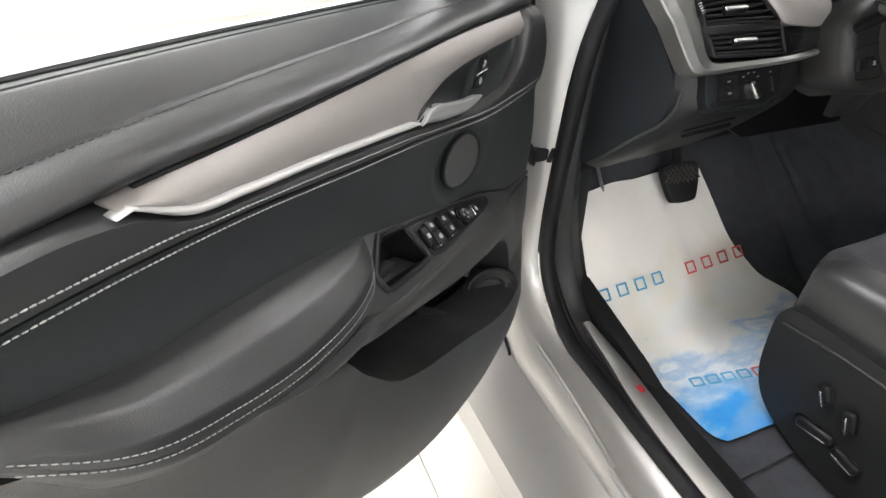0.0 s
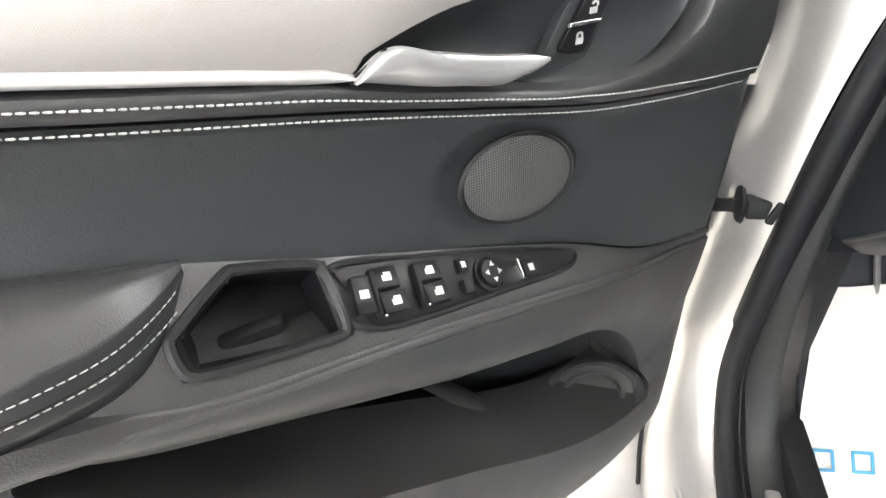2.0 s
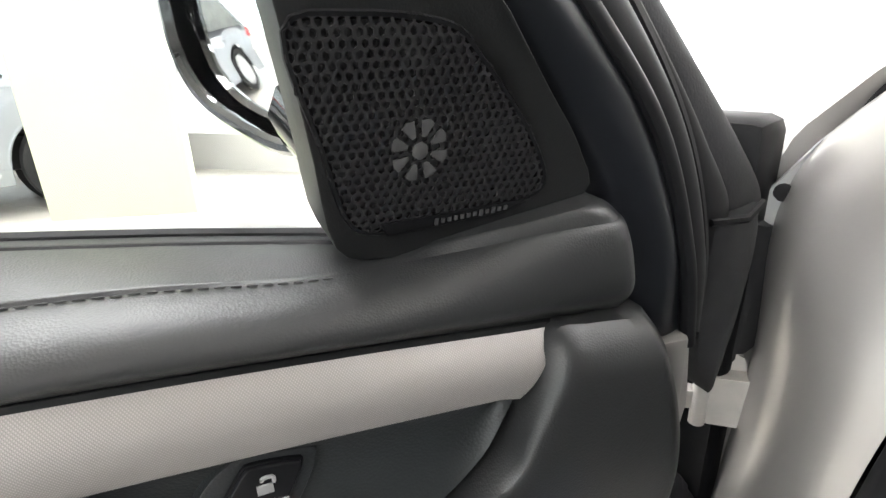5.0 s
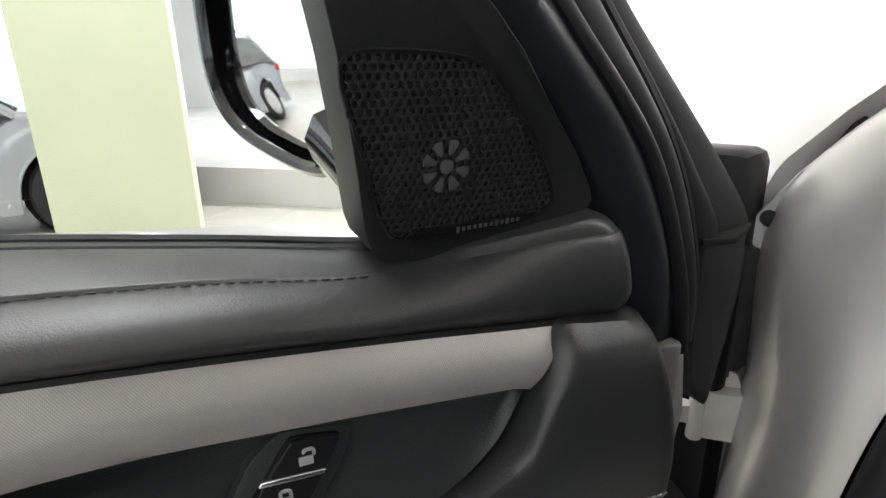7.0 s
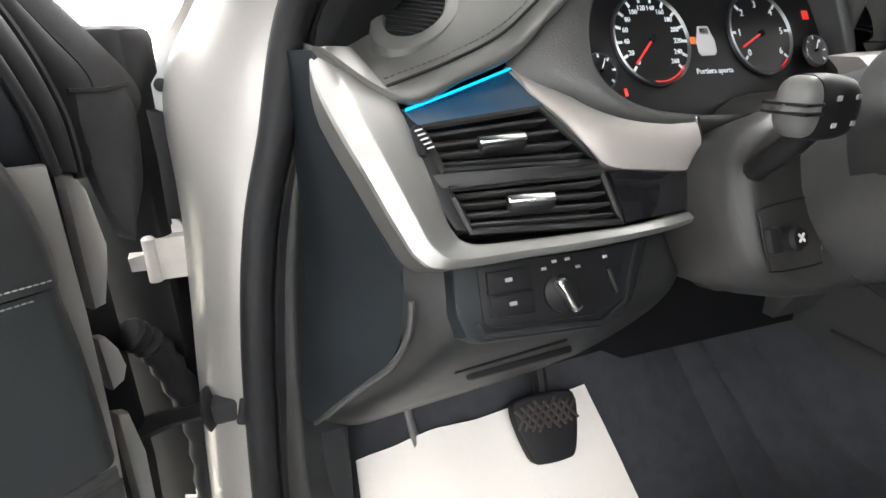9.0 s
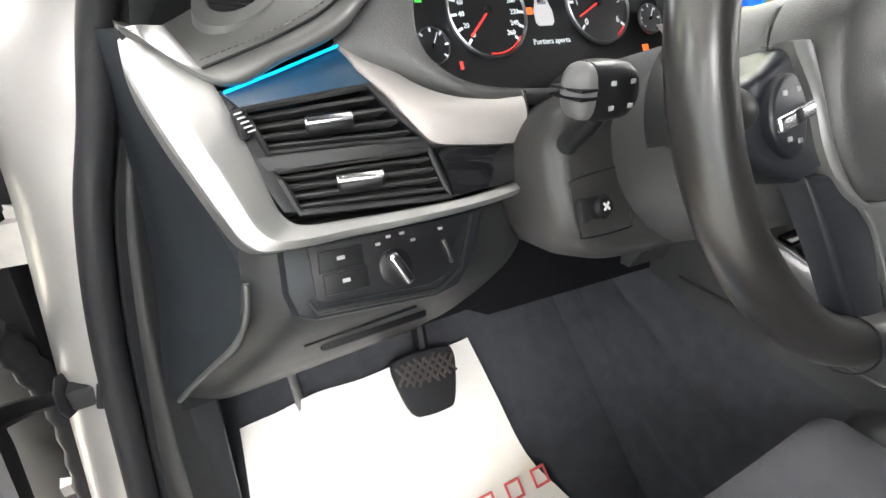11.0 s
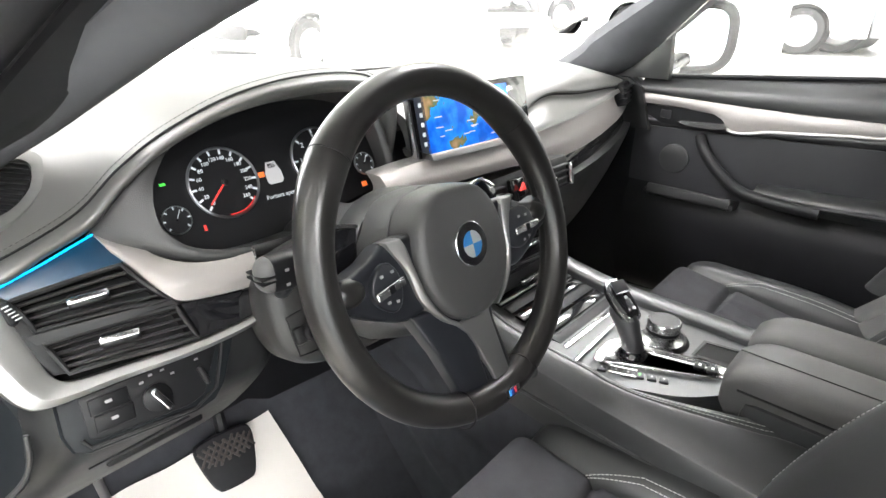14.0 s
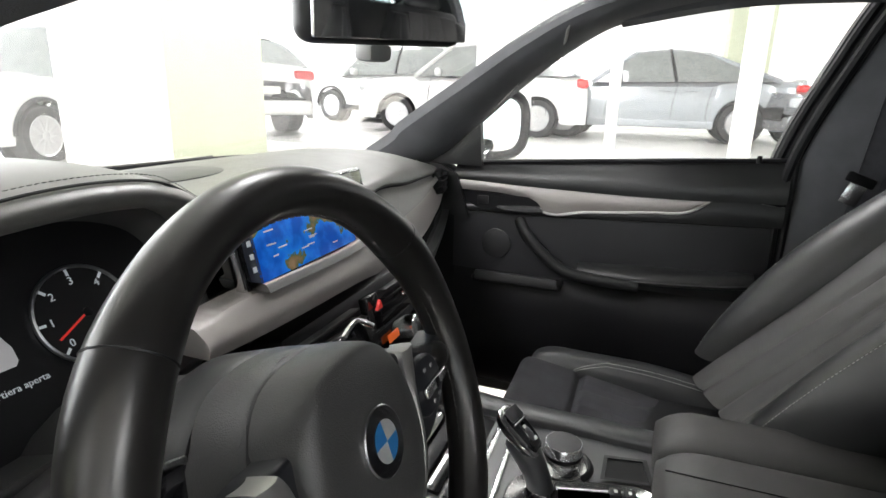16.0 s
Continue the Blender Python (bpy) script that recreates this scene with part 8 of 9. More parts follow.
    part("head_restraint", rbox(0.27, 0.12, 0.19, 0.05, seg=4, m=pose(0, -0.385 - fall * 1.2, 1.38, fall * 75, 0, 0)), M_LEATHER, st)
    for x in (-0.06, 0.06):
        part("restraint_post", tube([(x, -0.365 - fall, 1.27), (x, -0.385 - fall * 1.14, 1.36)], 0.007, 8), M_CHROME, st)
    part("back_shell", rbox(0.46, 0.05, 0.60, 0.02, m=pose(0, -0.445 - fall * 0.46, 0.95, fall * 90, 0, 0)), M_PLASTIC, st)
    return st


build_seat("black driver's seat with leather bolsters and suede centre", -0.37, 1, 0.43)
build_seat("black passenger seat with pleated back and stitched bolsters", 0.375, -1, 0.50, 0.055, 0.055)

# ---- the closed passenger door ----


def build_far_door():
    X = 0.775
    d = thing("passenger_door", "closed passenger door with black trim and silver strip", "car door")
    top = fn([(-0.44, 1.140), (-0.2, 1.125), (0.1, 1.105), (0.34, 1.088)])
    tt = fn([(-0.44, 1.046), (-0.29, 1.0405), (-0.09, 1.038), (0.136, 1.042), (0.336, 1.049)])
    tl = fn([(-0.44, 1.036), (-0.29, 1.036), (-0.274, 1.030), (-0.245, 1.012), (-0.16, 1.001), (-0.09, 0.994), (0.0, 0.986), (0.102, 0.979), (0.122, 0.992), (0.15, 1.008), (0.2, 1.016), (0.32, 1.020)])
    seam_z = fn([(-0.44, 0.990), (-0.2, 0.980), (0.1, 0.968), (0.34, 0.962)])

    def band(lo, hi, y0, y1, w, n=60, k=12):
        def f(t, s):
            y = y0 + (y1 - y0) * t
            return (X - w(y, s), y, lo(y) + (hi(y) - lo(y)) * s)
        return skirt(grid(n, k, f), (0.03, 0, 0))

    part("shell", prism([(-0.50, 0.42), (0.36, 0.42), (0.40, 0.7), (0.36, 1.07), (-0.50, 1.12)], X + 0.035, X + 0.13, 0.01, plane="yz"), M_WHITE, d, "white painted door shell")
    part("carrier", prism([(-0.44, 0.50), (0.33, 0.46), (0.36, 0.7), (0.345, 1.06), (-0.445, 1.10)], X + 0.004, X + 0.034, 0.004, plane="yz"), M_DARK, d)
    part("upper_pad", band(lambda y: tt(y) - 0.001, top, -0.44, 0.345, lambda y, s: 0.012 * math.sin(math.pi * min(1, 0.3 + s)) - 0.02 * s ** 4), M_LEATHER, d, "black leather window ledge pad")
    part("trim_strip", band(tl, tt, -0.285, 0.33, lambda y, s: 0.006 + 0.006 * math.sin(math.pi * s), 90, 8), M_WEAVE, d, "silver woven aluminium trim strip")
    lip = [(X - 0.012, y, tl(y) + 0.001) for y in np.linspace(0.10, -0.245, 40)] + [(X - 0.011, -0.262, 1.022), (X - 0.008, -0.282, 1.037)]
    part("trim_lip", tube(lip, 0.0036, 8), M_LIP, d, "bright aluminium lip")
    part("wrap", band(seam_z, lambda y: tl(y) + 0.002 if y < 0.104 else 0.985, -0.44, 0.345, lambda y, s: 0.004 + 0.006 * math.sin(math.pi * s), 80, 8), M_LEATHER, d)
    part("handle_bowl", prism([(0.105, 0.988), (0.128, 1.012), (0.30, 1.018), (0.32, 0.995), (0.27, 0.972), (0.15, 0.972)], X - 0.010, X + 0.004, 0.003, plane="yz"), M_DARK, d)
    part("pull_handle", prism([(0.100, 0.980), (0.108, 0.993), (0.16, 0.990), (0.215, 0.987), (0.225, 0.983), (0.20, 0.976), (0.14, 0.975)], X - 0.022, X - 0.010, 0.003, plane="yz"), M_CHROME, d, "satin chrome pull handle")
    part("lock_button", rbox(0.006, 0.03, 0.022, 0.002, at=(X - 0.010, 0.262, 0.997)), M_PLASTIC, d)
    part("mid_panel", band(lambda y: 0.80 + 0.0 * y, lambda y: seam_z(y) - 0.004, -0.43, 0.345, lambda y, s: 0.001 + 0.003 * math.sin(math.pi * s)), M_FDOOR, d, "covered middle of the door, darkened for shade")
    part("stitching", stitches([(X - 0.006, y, seam_z(y) - 0.0015) for y in np.linspace(-0.43, 0.34, 160)], 0.0045, 0.002, 0.0007), M_THREAD_D, d)
    part("speaker_grille", lathe([(0.040, 0), (0.040, 0.006), (0.036, 0.008), (0.01, 0.010)], 36, pose(X - 0.002, 0.222, 0.880, 0, -90, 0)), M_GRILLE_D, d, "round black speaker grille")
    grip = spline([(X - 0.012, 0.160, 0.950), (X - 0.045, 0.135, 0.925), (X - 0.058, 0.085, 0.880), (X - 0.060, 0.025, 0.842), (X - 0.060, -0.05, 0.830), (X - 0.058, -0.15, 0.826)], 30)
    part("grab_handle", tube(grip, 0.013, 10, rz=1.1), M_PLASTIC, d, "black slanting grab handle")

    def arm(t, s):
        y = 0.0 - 0.40 * t
        a = math.pi * s
        w = 0.062 * math.sin(math.pi * (0.12 + 0.80 * t)) ** 0.5
        return (X - 0.002 - w * math.sin(a) ** 0.7, y, 0.835 + 0.022 * t + 0.020 * math.cos(a))

    part("armrest_pad", grid(40, 20, arm), M_LEATHER, d, "black leather armrest")
    part("armrest_piping", tube([(X - 0.002 - 0.062 * math.sin(math.pi * (0.12 + 0.80 * t)) ** 0.5, -0.40 * t, 0.835 + 0.022 * t - 0.004) for t in np.linspace(0.02, 0.98, 40)], 0.003, 6), M_THREAD_D, d)
    part("shelf", rbox(0.055, 0.24, 0.018, 0.006, at=(X - 0.024, 0.155, 0.790)), M_PLASTIC, d)
    part("tray_front", rbox(0.012, 0.22, 0.026, 0.004, at=(X - 0.050, 0.155, 0.800)), M_SOFT, d, "small grey shelf front")
    # near-black colour in place of the footwell's shade
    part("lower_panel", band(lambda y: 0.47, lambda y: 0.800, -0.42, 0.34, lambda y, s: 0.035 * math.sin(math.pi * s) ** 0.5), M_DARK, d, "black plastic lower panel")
    part("lock_pin", tube([(X - 0.004, -0.372, top(-0.372) - 0.002), (X - 0.004, -0.372, top(-0.372) + 0.014)], [0.006, 0.005], 10), M_DARK, d)
    part("window_seal", tube([(X + 0.012, y, top(y) + 0.001) for y in np.linspace(-0.44, 0.33, 30)], 0.006, 8), M_RUBBER, d)
    part("rear_seal", tube([(X + 0.004, -0.447, z) for z in np.linspace(0.6, 1.14, 20)], 0.008, 8), M_RUBBER, d)
    g = part("window_pane", skirt(grid(20, 8, lambda t, s: (X + 0.03 - 0.10 * s * s, (0.34 - 0.80 * t) * (1 - 0.0 * s) - 0.0, top(0.34 - 0.80 * t) - 0.01 + 0.36 * s * min(1, 0.10 + t * 2.2))), (0.004, 0, 0)), M_HAZY, d, "clear side window")
    g.visible_shadow = False
    # corner panel and mirror
    part("sail_panel", prism([(0.46, 1.085), (0.27, 1.085), (0.282, 1.245), (0.31, 1.240), (0.392, 1.170), (0.46, 1.112)], X - 0.012, X + 0.02, 0.006, plane="yz"), M_PLASTIC, d, "black corner panel")
    turn = Matrix.Translation((1.0, 0.285, 1.180)) @ pose(0, 0, 0, 0, 0, -28)
    e = lambda v, p: math.copysign(abs(v) ** p, v)

    def housing(t, s):
        a = 2 * math.pi * t
        size = [0.45, 0.85, 0.97, 1.0, 1.0][min(4, round(s * 4))]
        return turn @ Vector((0.116 * size * e(math.cos(a), 0.62), 0.085 - 0.085 * s, 0.092 * size * e(math.sin(a), 0.66)))

    part("mirror_housing", grid(36, 5, housing, close_u=True), M_GLOSS, d, "gloss black outside mirror housing", 60)
    ang = [2 * math.pi * k / 44 for k in range(44)]
    part("mirror_rim", tube([turn @ Vector((0.114 * e(math.cos(a), 0.62), 0, 0.090 * e(math.sin(a), 0.66))) for a in ang], 0.014, 8, closed=True), M_RUBBER, d)
    b = prism([(0.107 * e(math.cos(a), 0.62), 0.083 * e(math.sin(a), 0.66)) for a in ang], 0.002, 0.010, 0.001)
    b.transform(turn)
    part("mirror_glass", b, M_MIRROR, d, "mirror glass")
    part("mirror_foot", tube([(0.80, 0.32, 1.10), (0.90, 0.32, 1.11), (0.97, 0.32, 1.13)], [0.03, 0.028, 0.03], 10, rz=0.6), M_GLOSS, d)
    return d


build_far_door()


def build_small():
    m = thing("interior_mirror", "black framed interior mirror on a short stem", "mirror")
    q = pose(-0.115, 0.120, 1.351, 6, -3, -24)
    part("housing", rbox(0.205, 0.035, 0.080, 0.018, seg=4, m=q), M_PLASTIC, m)
    part("glass", rbox(0.196, 0.004, 0.068, 0.012, seg=3, m=q @ pose(0, -0.0175, 0)), M_MIRROR, m, "mirror glass")
    part("stem", tube([q @ Vector((0, 0.02, 0.0)), q @ Vector((0.0, 0.06, 0.02)), q @ Vector((0.0, 0.10, 0.06))], 0.016, 10), M_PLASTIC, m)
    part("sensor_foot", rbox(0.03, 0.03, 0.018, 0.006, m=q @ pose(0.0, 0.02, -0.048)), M_GREYP, m)
    b = thing("seat_belt", "grey-black seat belt with a metal tongue", "seat belt")
    part("webbing", skirt(grid(20, 4, lambda t, s: (0.730 - 0.02 * t, -0.56 - 0.06 * t + 0.046 * s, 0.80 + 0.62 * t)), (-0.002, 0, 0)), M_BELT, b)
    part("tongue", rbox(0.004, 0.035, 0.045, 0.003, m=pose(0.722, -0.545, 1.085, 20, 0, 0)), M_CHROME, b, "metal belt tongue")
    part("tongue_grip", rbox(0.010, 0.055, 0.022, 0.004, m=pose(0.722, -0.555, 1.115, 20, 0, 0)), M_DARK, b)
    w = thing("wiper", "black wiper arm on the windscreen", "wiper")
    part("arm", tube([(-0.45, 0.845, 1.085), (0.0, 0.865, 1.10), (0.20, 0.85, 1.105)], 0.008, 6), M_DARK, w)
    part("blade", tube([(-0.30, 0.86, 1.088), (0.05, 0.87, 1.098), (0.42, 0.84, 1.105)], 0.007, 6, rz=0.6), M_RUBBER, w)


M_BELT = surface("seat belt webbing", (0.045, 0.045, 0.052), 0.7, vary=0.1, big=60, grain=900, bump=0.4)
build_small()

# ---- showroom ----
M_WALL = surface("white wall paint", (0.86, 0.86, 0.85), 0.8, vary=0.03, big=1.2, grain=60, bump=0.05)
M_CEIL = surface("white ceiling paint", (0.82, 0.82, 0.81), 0.9, vary=0.02, big=1.0, bump=0)
M_GREEN = surface("pale green pillar paint", (0.53, 0.56, 0.40), 0.7, vary=0.03, big=2.0, grain=60, bump=0.05)
M_POST = surface("white post paint", (0.78, 0.78, 0.74), 0.5, vary=0.03, bump=0)
M_TILE = surface("cream floor tile", (0.66, 0.63, 0.57), 0.22, vary=0.05, big=2.5, grain=30, bump=0.02)
M_JOINT = surface("grey tile joint", (0.34, 0.32, 0.29), 0.8, bump=0)
M_RAISED = surface("polished grey raised floor", (0.62, 0.61, 0.59), 0.22, vary=0.06, big=1.5, grain=40, bump=0.02)
M_PANEL = glow("lit ceiling panel", (1.0, 0.985, 0.96), 5.0)
M_BACKGLOW = glow("glowing backdrop", (0.94, 0.97, 1.0), 4.0)


def block(name, x0, x1, y0, y1, z0, z1, material, label="", kind="structure", r=0.0, category=""):
    ob = part(name, rbox(x1 - x0, y1 - y0, z1 - z0, r, at=((x0 + x1) / 2, (y0 + y1) / 2, (z0 + z1) / 2)), material, None, label, kind=kind)
    if category:
        ob["category"] = category
    return ob


def build_room():
    floor = block("floor", -12, 13, -8, 13, -0.12, -0.006, M_JOINT, "cream tiled showroom floor with grey joints", category="floor")
    tile = bmesh.new()
    rbox(0.596, 0.596, 0.012, 0.002, 1, bm=tile)
    me = None
    far = bmesh.new()
    for i in range(-20, 22):
        for j in range(-14, 22):
            x, y = -0.83 + 0.6 * i, 0.395 + 0.6 * j
            if not (-11.9 < x < 12.9 and -7.9 < y < 12.9):
                continue
            if -8 <= i <= 6 and -8 <= j <= 8:
                if me is None:
                    first = part("tile", rbox(0.596, 0.596, 0.012, 0.002, 1), M_TILE, floor)
                    me = first.data
                    t = first
                else:
                    t = new("tile", me)
                    t.parent = floor
                t.location = (x, y, -0.006)
            else:
                q = [far.verts.new((x + sx * 0.298, y + sy * 0.298, 0.0)) for sx, sy in ((-1, -1), (1, -1), (1, 1), (-1, 1))]
                far.faces.new(q)
    part("far_tiles", skirt(far, (0, 0, -0.008)), M_TILE, floor, kind="stuff")
    block("ceiling", -12, 13, -8, 13, 3.6, 3.75, M_CEIL, "white showroom ceiling", category="ceiling")
    block("wall_north", -12, 13, 13, 13.2, -0.1, 3.6, M_WALL, "white showroom wall", category="wall")
    block("wall_east", 13, 13.2, -8, 13, -0.1, 3.6, M_WALL, "white showroom wall", category="wall")
    # shop windows added behind and beside the camera to let light in
    for nm, a, b_, horiz in (("wall_south", -12, 13, True), ("wall_west", -8, 13, False)):
        if horiz:
            block(nm, a, b_, -8.2, -8.0, -0.1, 0.4, M_WALL, "low white wall under the shop window", category="wall")
            block(nm + "_head", a, b_, -8.2, -8.0, 3.3, 3.6, M_WALL, "white wall over the shop window", category="wall")
        else:
            block(nm, -12.2, -12.0, a, b_, -0.1, 0.4, M_WALL, "low white wall under the shop window", category="wall")
            block(nm + "_head", -12.2, -12.0, a, b_, 3.3, 3.6, M_WALL, "white wall over the shop window", category="wall")
    for k in range(9):
        w = tagged(thing("window_%d" % (k + 1), "added tall clear shop window in a white frame", "window"), kind="structure")
        if k < 5:
            m = pose(-9.5 + 5.0 * k, -8.1, 0)
        else:
            m = pose(-12.1, -5.4 + 5.2 * (k - 5), 0, 0, 0, 90)
        w.matrix_world = m
        for x in (-2.45, 2.45):
            part("frame", rbox(0.09, 0.10, 2.9, 0.01, at=(x, 0, 1.85)), M_POST, w)
        for z in (0.44, 3.26):
            part("frame", rbox(4.8, 0.10, 0.08, 0.01, at=(0, 0, z)), M_POST, w)
        g = part("pane", rbox(4.8, 0.01, 2.74, 0, at=(0, 0, 1.85)), M_GLASS, w)
        g.visible_shadow = False
    # glowing sheets added outside the windows to light the room
    block("backdrop", -30, 30, -16, -15.8, -2, 9, M_BACKGLOW, "added glowing sheet outside the shop windows", category="backdrop")
    block("backdrop", -20, -19.8, -15.8, 20, -2, 9, M_BACKGLOW, "added glowing sheet outside the shop windows", category="backdrop")
    # floor raised under the other cars so that they fit the camera's view
    block("stage", 5.6, 13, -8, 13, -0.006, 0.60, M_RAISED, "grey floor raised to fit the camera's view", category="stage")
    block("stage", -12, 5.55, 4.4, 13, -0.006, 0.33, M_RAISED, "grey floor raised to fit the camera's view", category="stage")
    # lamps in the ceiling
    for lx in (-6.5, -2.2, 2.2, 6.5, 11.0):
        for ly in (-4.0, 1.0, 6.0):
            l = thing("ceiling_lamp", "flat square lit ceiling lamp", "ceiling lamp", pose(lx, ly, 3.575), "ceiling lamps")
            part("frame", rbox(1.62, 1.02, 0.05, 0.01), M_POST, l)
            part("diffuser", rbox(1.5, 0.9, 0.02, 0.004, at=(0, 0, -0.022)), M_PANEL, l)
    # pillars and posts
    p = thing("pillar", "square pale green and white showroom pillar", "pillar", kind="structure")
    part("shaft", rbox(0.80, 0.80, 3.6, 0.01, at=(2.09, 2.665, 1.8)), M_GREEN, p)
    part("white_face", rbox(0.02, 0.80, 3.6, 0.004, at=(1.682, 2.665, 1.8)), M_WALL, p)
    p = thing("pillar", "square pale green showroom pillar", "pillar", kind="structure")
    part("shaft", rbox(0.62, 0.62, 3.6, 0.01, m=pose(-3.35, 2.35, 1.8, 0, 0, 38)), M_GREEN, p)
    for x, y, r in ((7.2, 0.38, 0.07), (5.1, -0.90, 0.085), (7.6, -2.15, 0.16)):
        q = thing("post", "slim white painted post", "post", kind="structure")
        part("shaft", rbox(2 * r, 2 * r, 3.7, 0.01, at=(x, y, 1.75)), M_POST, q)
    p = thing("pillar", "square white showroom pillar", "pillar", kind="structure")
    part("shaft", rbox(0.55, 0.55, 3.6, 0.01, at=(6.0, 1.55, 1.8)), M_WALL, p)
    p = thing("pillar", "square pale green showroom pillar", "pillar", kind="structure")
    part("shaft", rbox(0.7, 0.7, 3.2, 0.01, at=(11.4, -1.6, 2.0)), M_GREEN, p)


build_room()


def wheel_parts(parent, m, r, wdt, rim_mat, spokes):
    w = part("wheel", lathe([(r * 0.70, -wdt / 2), (r * 0.94, -wdt / 2), (r, -wdt * 0.3), (r, wdt * 0.3), (r * 0.94, wdt / 2), (r * 0.68, wdt / 2), (r * 0.66, wdt * 0.2), (r * 0.3, wdt * 0.18)], 36, m), M_TYRE, parent, "black tyre on an alloy rim")
    part("rim", lathe([(r * 0.68, wdt * 0.44), (r * 0.66, wdt * 0.50), (r * 0.62, wdt * 0.44), (r * 0.60, wdt * 0.22), (r * 0.2, wdt * 0.2)], 32, m), rim_mat, w)
    part("hub_cap", lathe([(r * 0.17, wdt * 0.2), (r * 0.16, wdt * 0.44), (r * 0.1, wdt * 0.47)], 20, m), rim_mat, w)
    for k in range(spokes):
        part("spoke", rbox(r * 0.5, r * 0.14, wdt * 0.12, 0.01, m=m @ pose(0, 0, 0, 0, 0, 360 * k / spokes) @ pose(r * 0.38, 0, wdt * 0.39)), rim_mat, w)
    if spokes == 0:
        for k in range(10):
            part("rim_hole", lathe([(r * 0.06, 0), (r * 0.06, 0.01)], 10, m @ pose(0, 0, 0, 0, 0, 36 * k) @ pose(r * 0.48, 0, wdt * 0.24)), M_DARK, w)
        part("rim_disc", lathe([(r * 0.60, wdt * 0.20), (r * 0.58, wdt * 0.26), (r * 0.3, wdt * 0.22), (r * 0.28, wdt * 0.36), (r * 0.1, wdt * 0.38)], 30, m), rim_mat, w)


M_TYRE = surface("tyre rubber", (0.016, 0.016, 0.017), 0.8, vary=0.2, big=20, bump=0)
M_RIMS = surface("silver alloy", (0.55, 0.55, 0.56), 0.3, metal=0.8, vary=0.05, bump=0)
M_RIMG = surface("grey alloy", (0.33, 0.33, 0.34), 0.35, metal=0.8, vary=0.05, bump=0)
M_TAIL = surface("red lamp glass", (0.55, 0.02, 0.02), 0.15, bump=0, coat=0.5)
M_LAMP = surface("clear lamp glass", (0.55, 0.57, 0.60), 0.1, bump=0, coat=0.5)
M_CARGLASS = surface("tinted car window", (0.17, 0.185, 0.18), 0.06, bump=0, coat=0.4)


def build_car(label, m, L, W, H, belt_h, hood_h, cabin, paint, roof_paint, r, rims, spokes, sill=0.24, suv=False):
    """A parked car. cabin: where the screen foot, roof front, roof rear and rear screen foot lie along its length, 0 at the nose."""
    c = thing("car", label, "car", m, "cars in the showroom")
    ax = (L * 0.19, L * 0.80)
    prof = [(0.02, sill + 0.04), (0.0, sill + 0.20), (0.01, hood_h - 0.12), (0.06, hood_h - 0.03), (cabin[0] * 0.6, hood_h + 0.02), (cabin[0], belt_h), ((cabin[0] + cabin[3]) / 2, belt_h + 0.03), (cabin[3], belt_h + 0.05), (L - 0.08, belt_h + 0.03 if not suv else belt_h - 0.02), (L, belt_h - 0.18), (L - 0.02, sill + 0.2), (L - 0.06, sill + 0.05)]
    top = spline([(x, z, 0) for x, z in prof], 60)

    # body: side profile lofted over the width with a tumblehome
    lowz = lambda x: max([sill] + [min(math.sqrt(max(0, (r * 1.16) ** 2 - (x - a) ** 2)) + r, 9) if abs(x - a) < r * 1.16 else 0 for a in ax])
    crown = fn(sorted({round(p[0], 3): p[1] for p in top if p[1] > sill + 0.15}.items()))

    def body(t, s):
        x = 0.0 + L * t
        zt = crown(x)
        zl = min(lowz(x), zt - 0.08)
        q = s * 10
        ring = [(-0.5, 0.0), (-0.5, 0.35), (-0.495, 0.62), (-0.47, 0.86), (-0.40, 0.97), (0, 1.0), (0.40, 0.97), (0.47, 0.86), (0.495, 0.62), (0.5, 0.35), (0.5, 0.0)]
        i = min(int(q), 9)
        a = [ring[i][k] + (ring[i + 1][k] - ring[i][k]) * (q - i) for k in range(2)]
        nose = 1 - 0.16 * max(0, (0.10 - t) / 0.10) ** 2 - 0.12 * max(0, (t - 0.92) / 0.08) ** 2
        return (x, a[0] * W * nose, zl + (zt - zl) * a[1] + 0.02 * (1 - abs(a[0]) * 2) * a[1])

    part("body", skirt(grid(110, 31, body), (0, 0, -0.01)), paint, c, "painted body")
    part("underbody", rbox(L * 0.94, W * 0.86, 0.25, 0.05, at=(L / 2, 0, sill + 0.18)), M_DARK, c)

    # cabin
    def cab(t, s, grow=0.0, z0=0.0, z1=1.0):
        ring = [(-0.5, 0.0), (-0.47, 0.35), (-0.43, 0.7), (-0.38, 0.93), (-0.25, 1.0), (0, 1.02), (0.25, 1.0), (0.38, 0.93), (0.43, 0.7), (0.47, 0.35), (0.5, 0.0)]
        q = s * 10
        i = min(int(q), 9)
        a = [ring[i][k] + (ring[i + 1][k] - ring[i][k]) * (q - i) for k in range(2)]
        x0 = cabin[0] + (cabin[1] - cabin[0]) * a[1]
        x1 = cabin[3] + (cabin[2] - cabin[3]) * a[1]
        x = x0 + (x1 - x0) * t
        bz = crown(min(max(cabin[0] + (cabin[3] - cabin[0]) * t, 0), L)) - 0.02
        roofz = H - 0.06 * abs(2 * t - 0.9) ** 2
        return (x, a[0] * W * 0.93 * (1 + grow), bz + (roofz - bz) * a[1] + grow * 0.3)

    for sy in (0, 1):
        side = (lambda v: 0.34 * v) if sy == 0 else (lambda v: 1 - 0.34 * v)
        for t0, t1 in ((0.0, 0.46), (0.48, 1.0)):
            part("side_window", skirt(grid(12, 9, lambda t, s: cab(t0 + (t1 - t0) * t, side(s))), (0, 0.01 if sy == 0 else -0.01, 0)), M_CARGLASS, c, "dark side window")
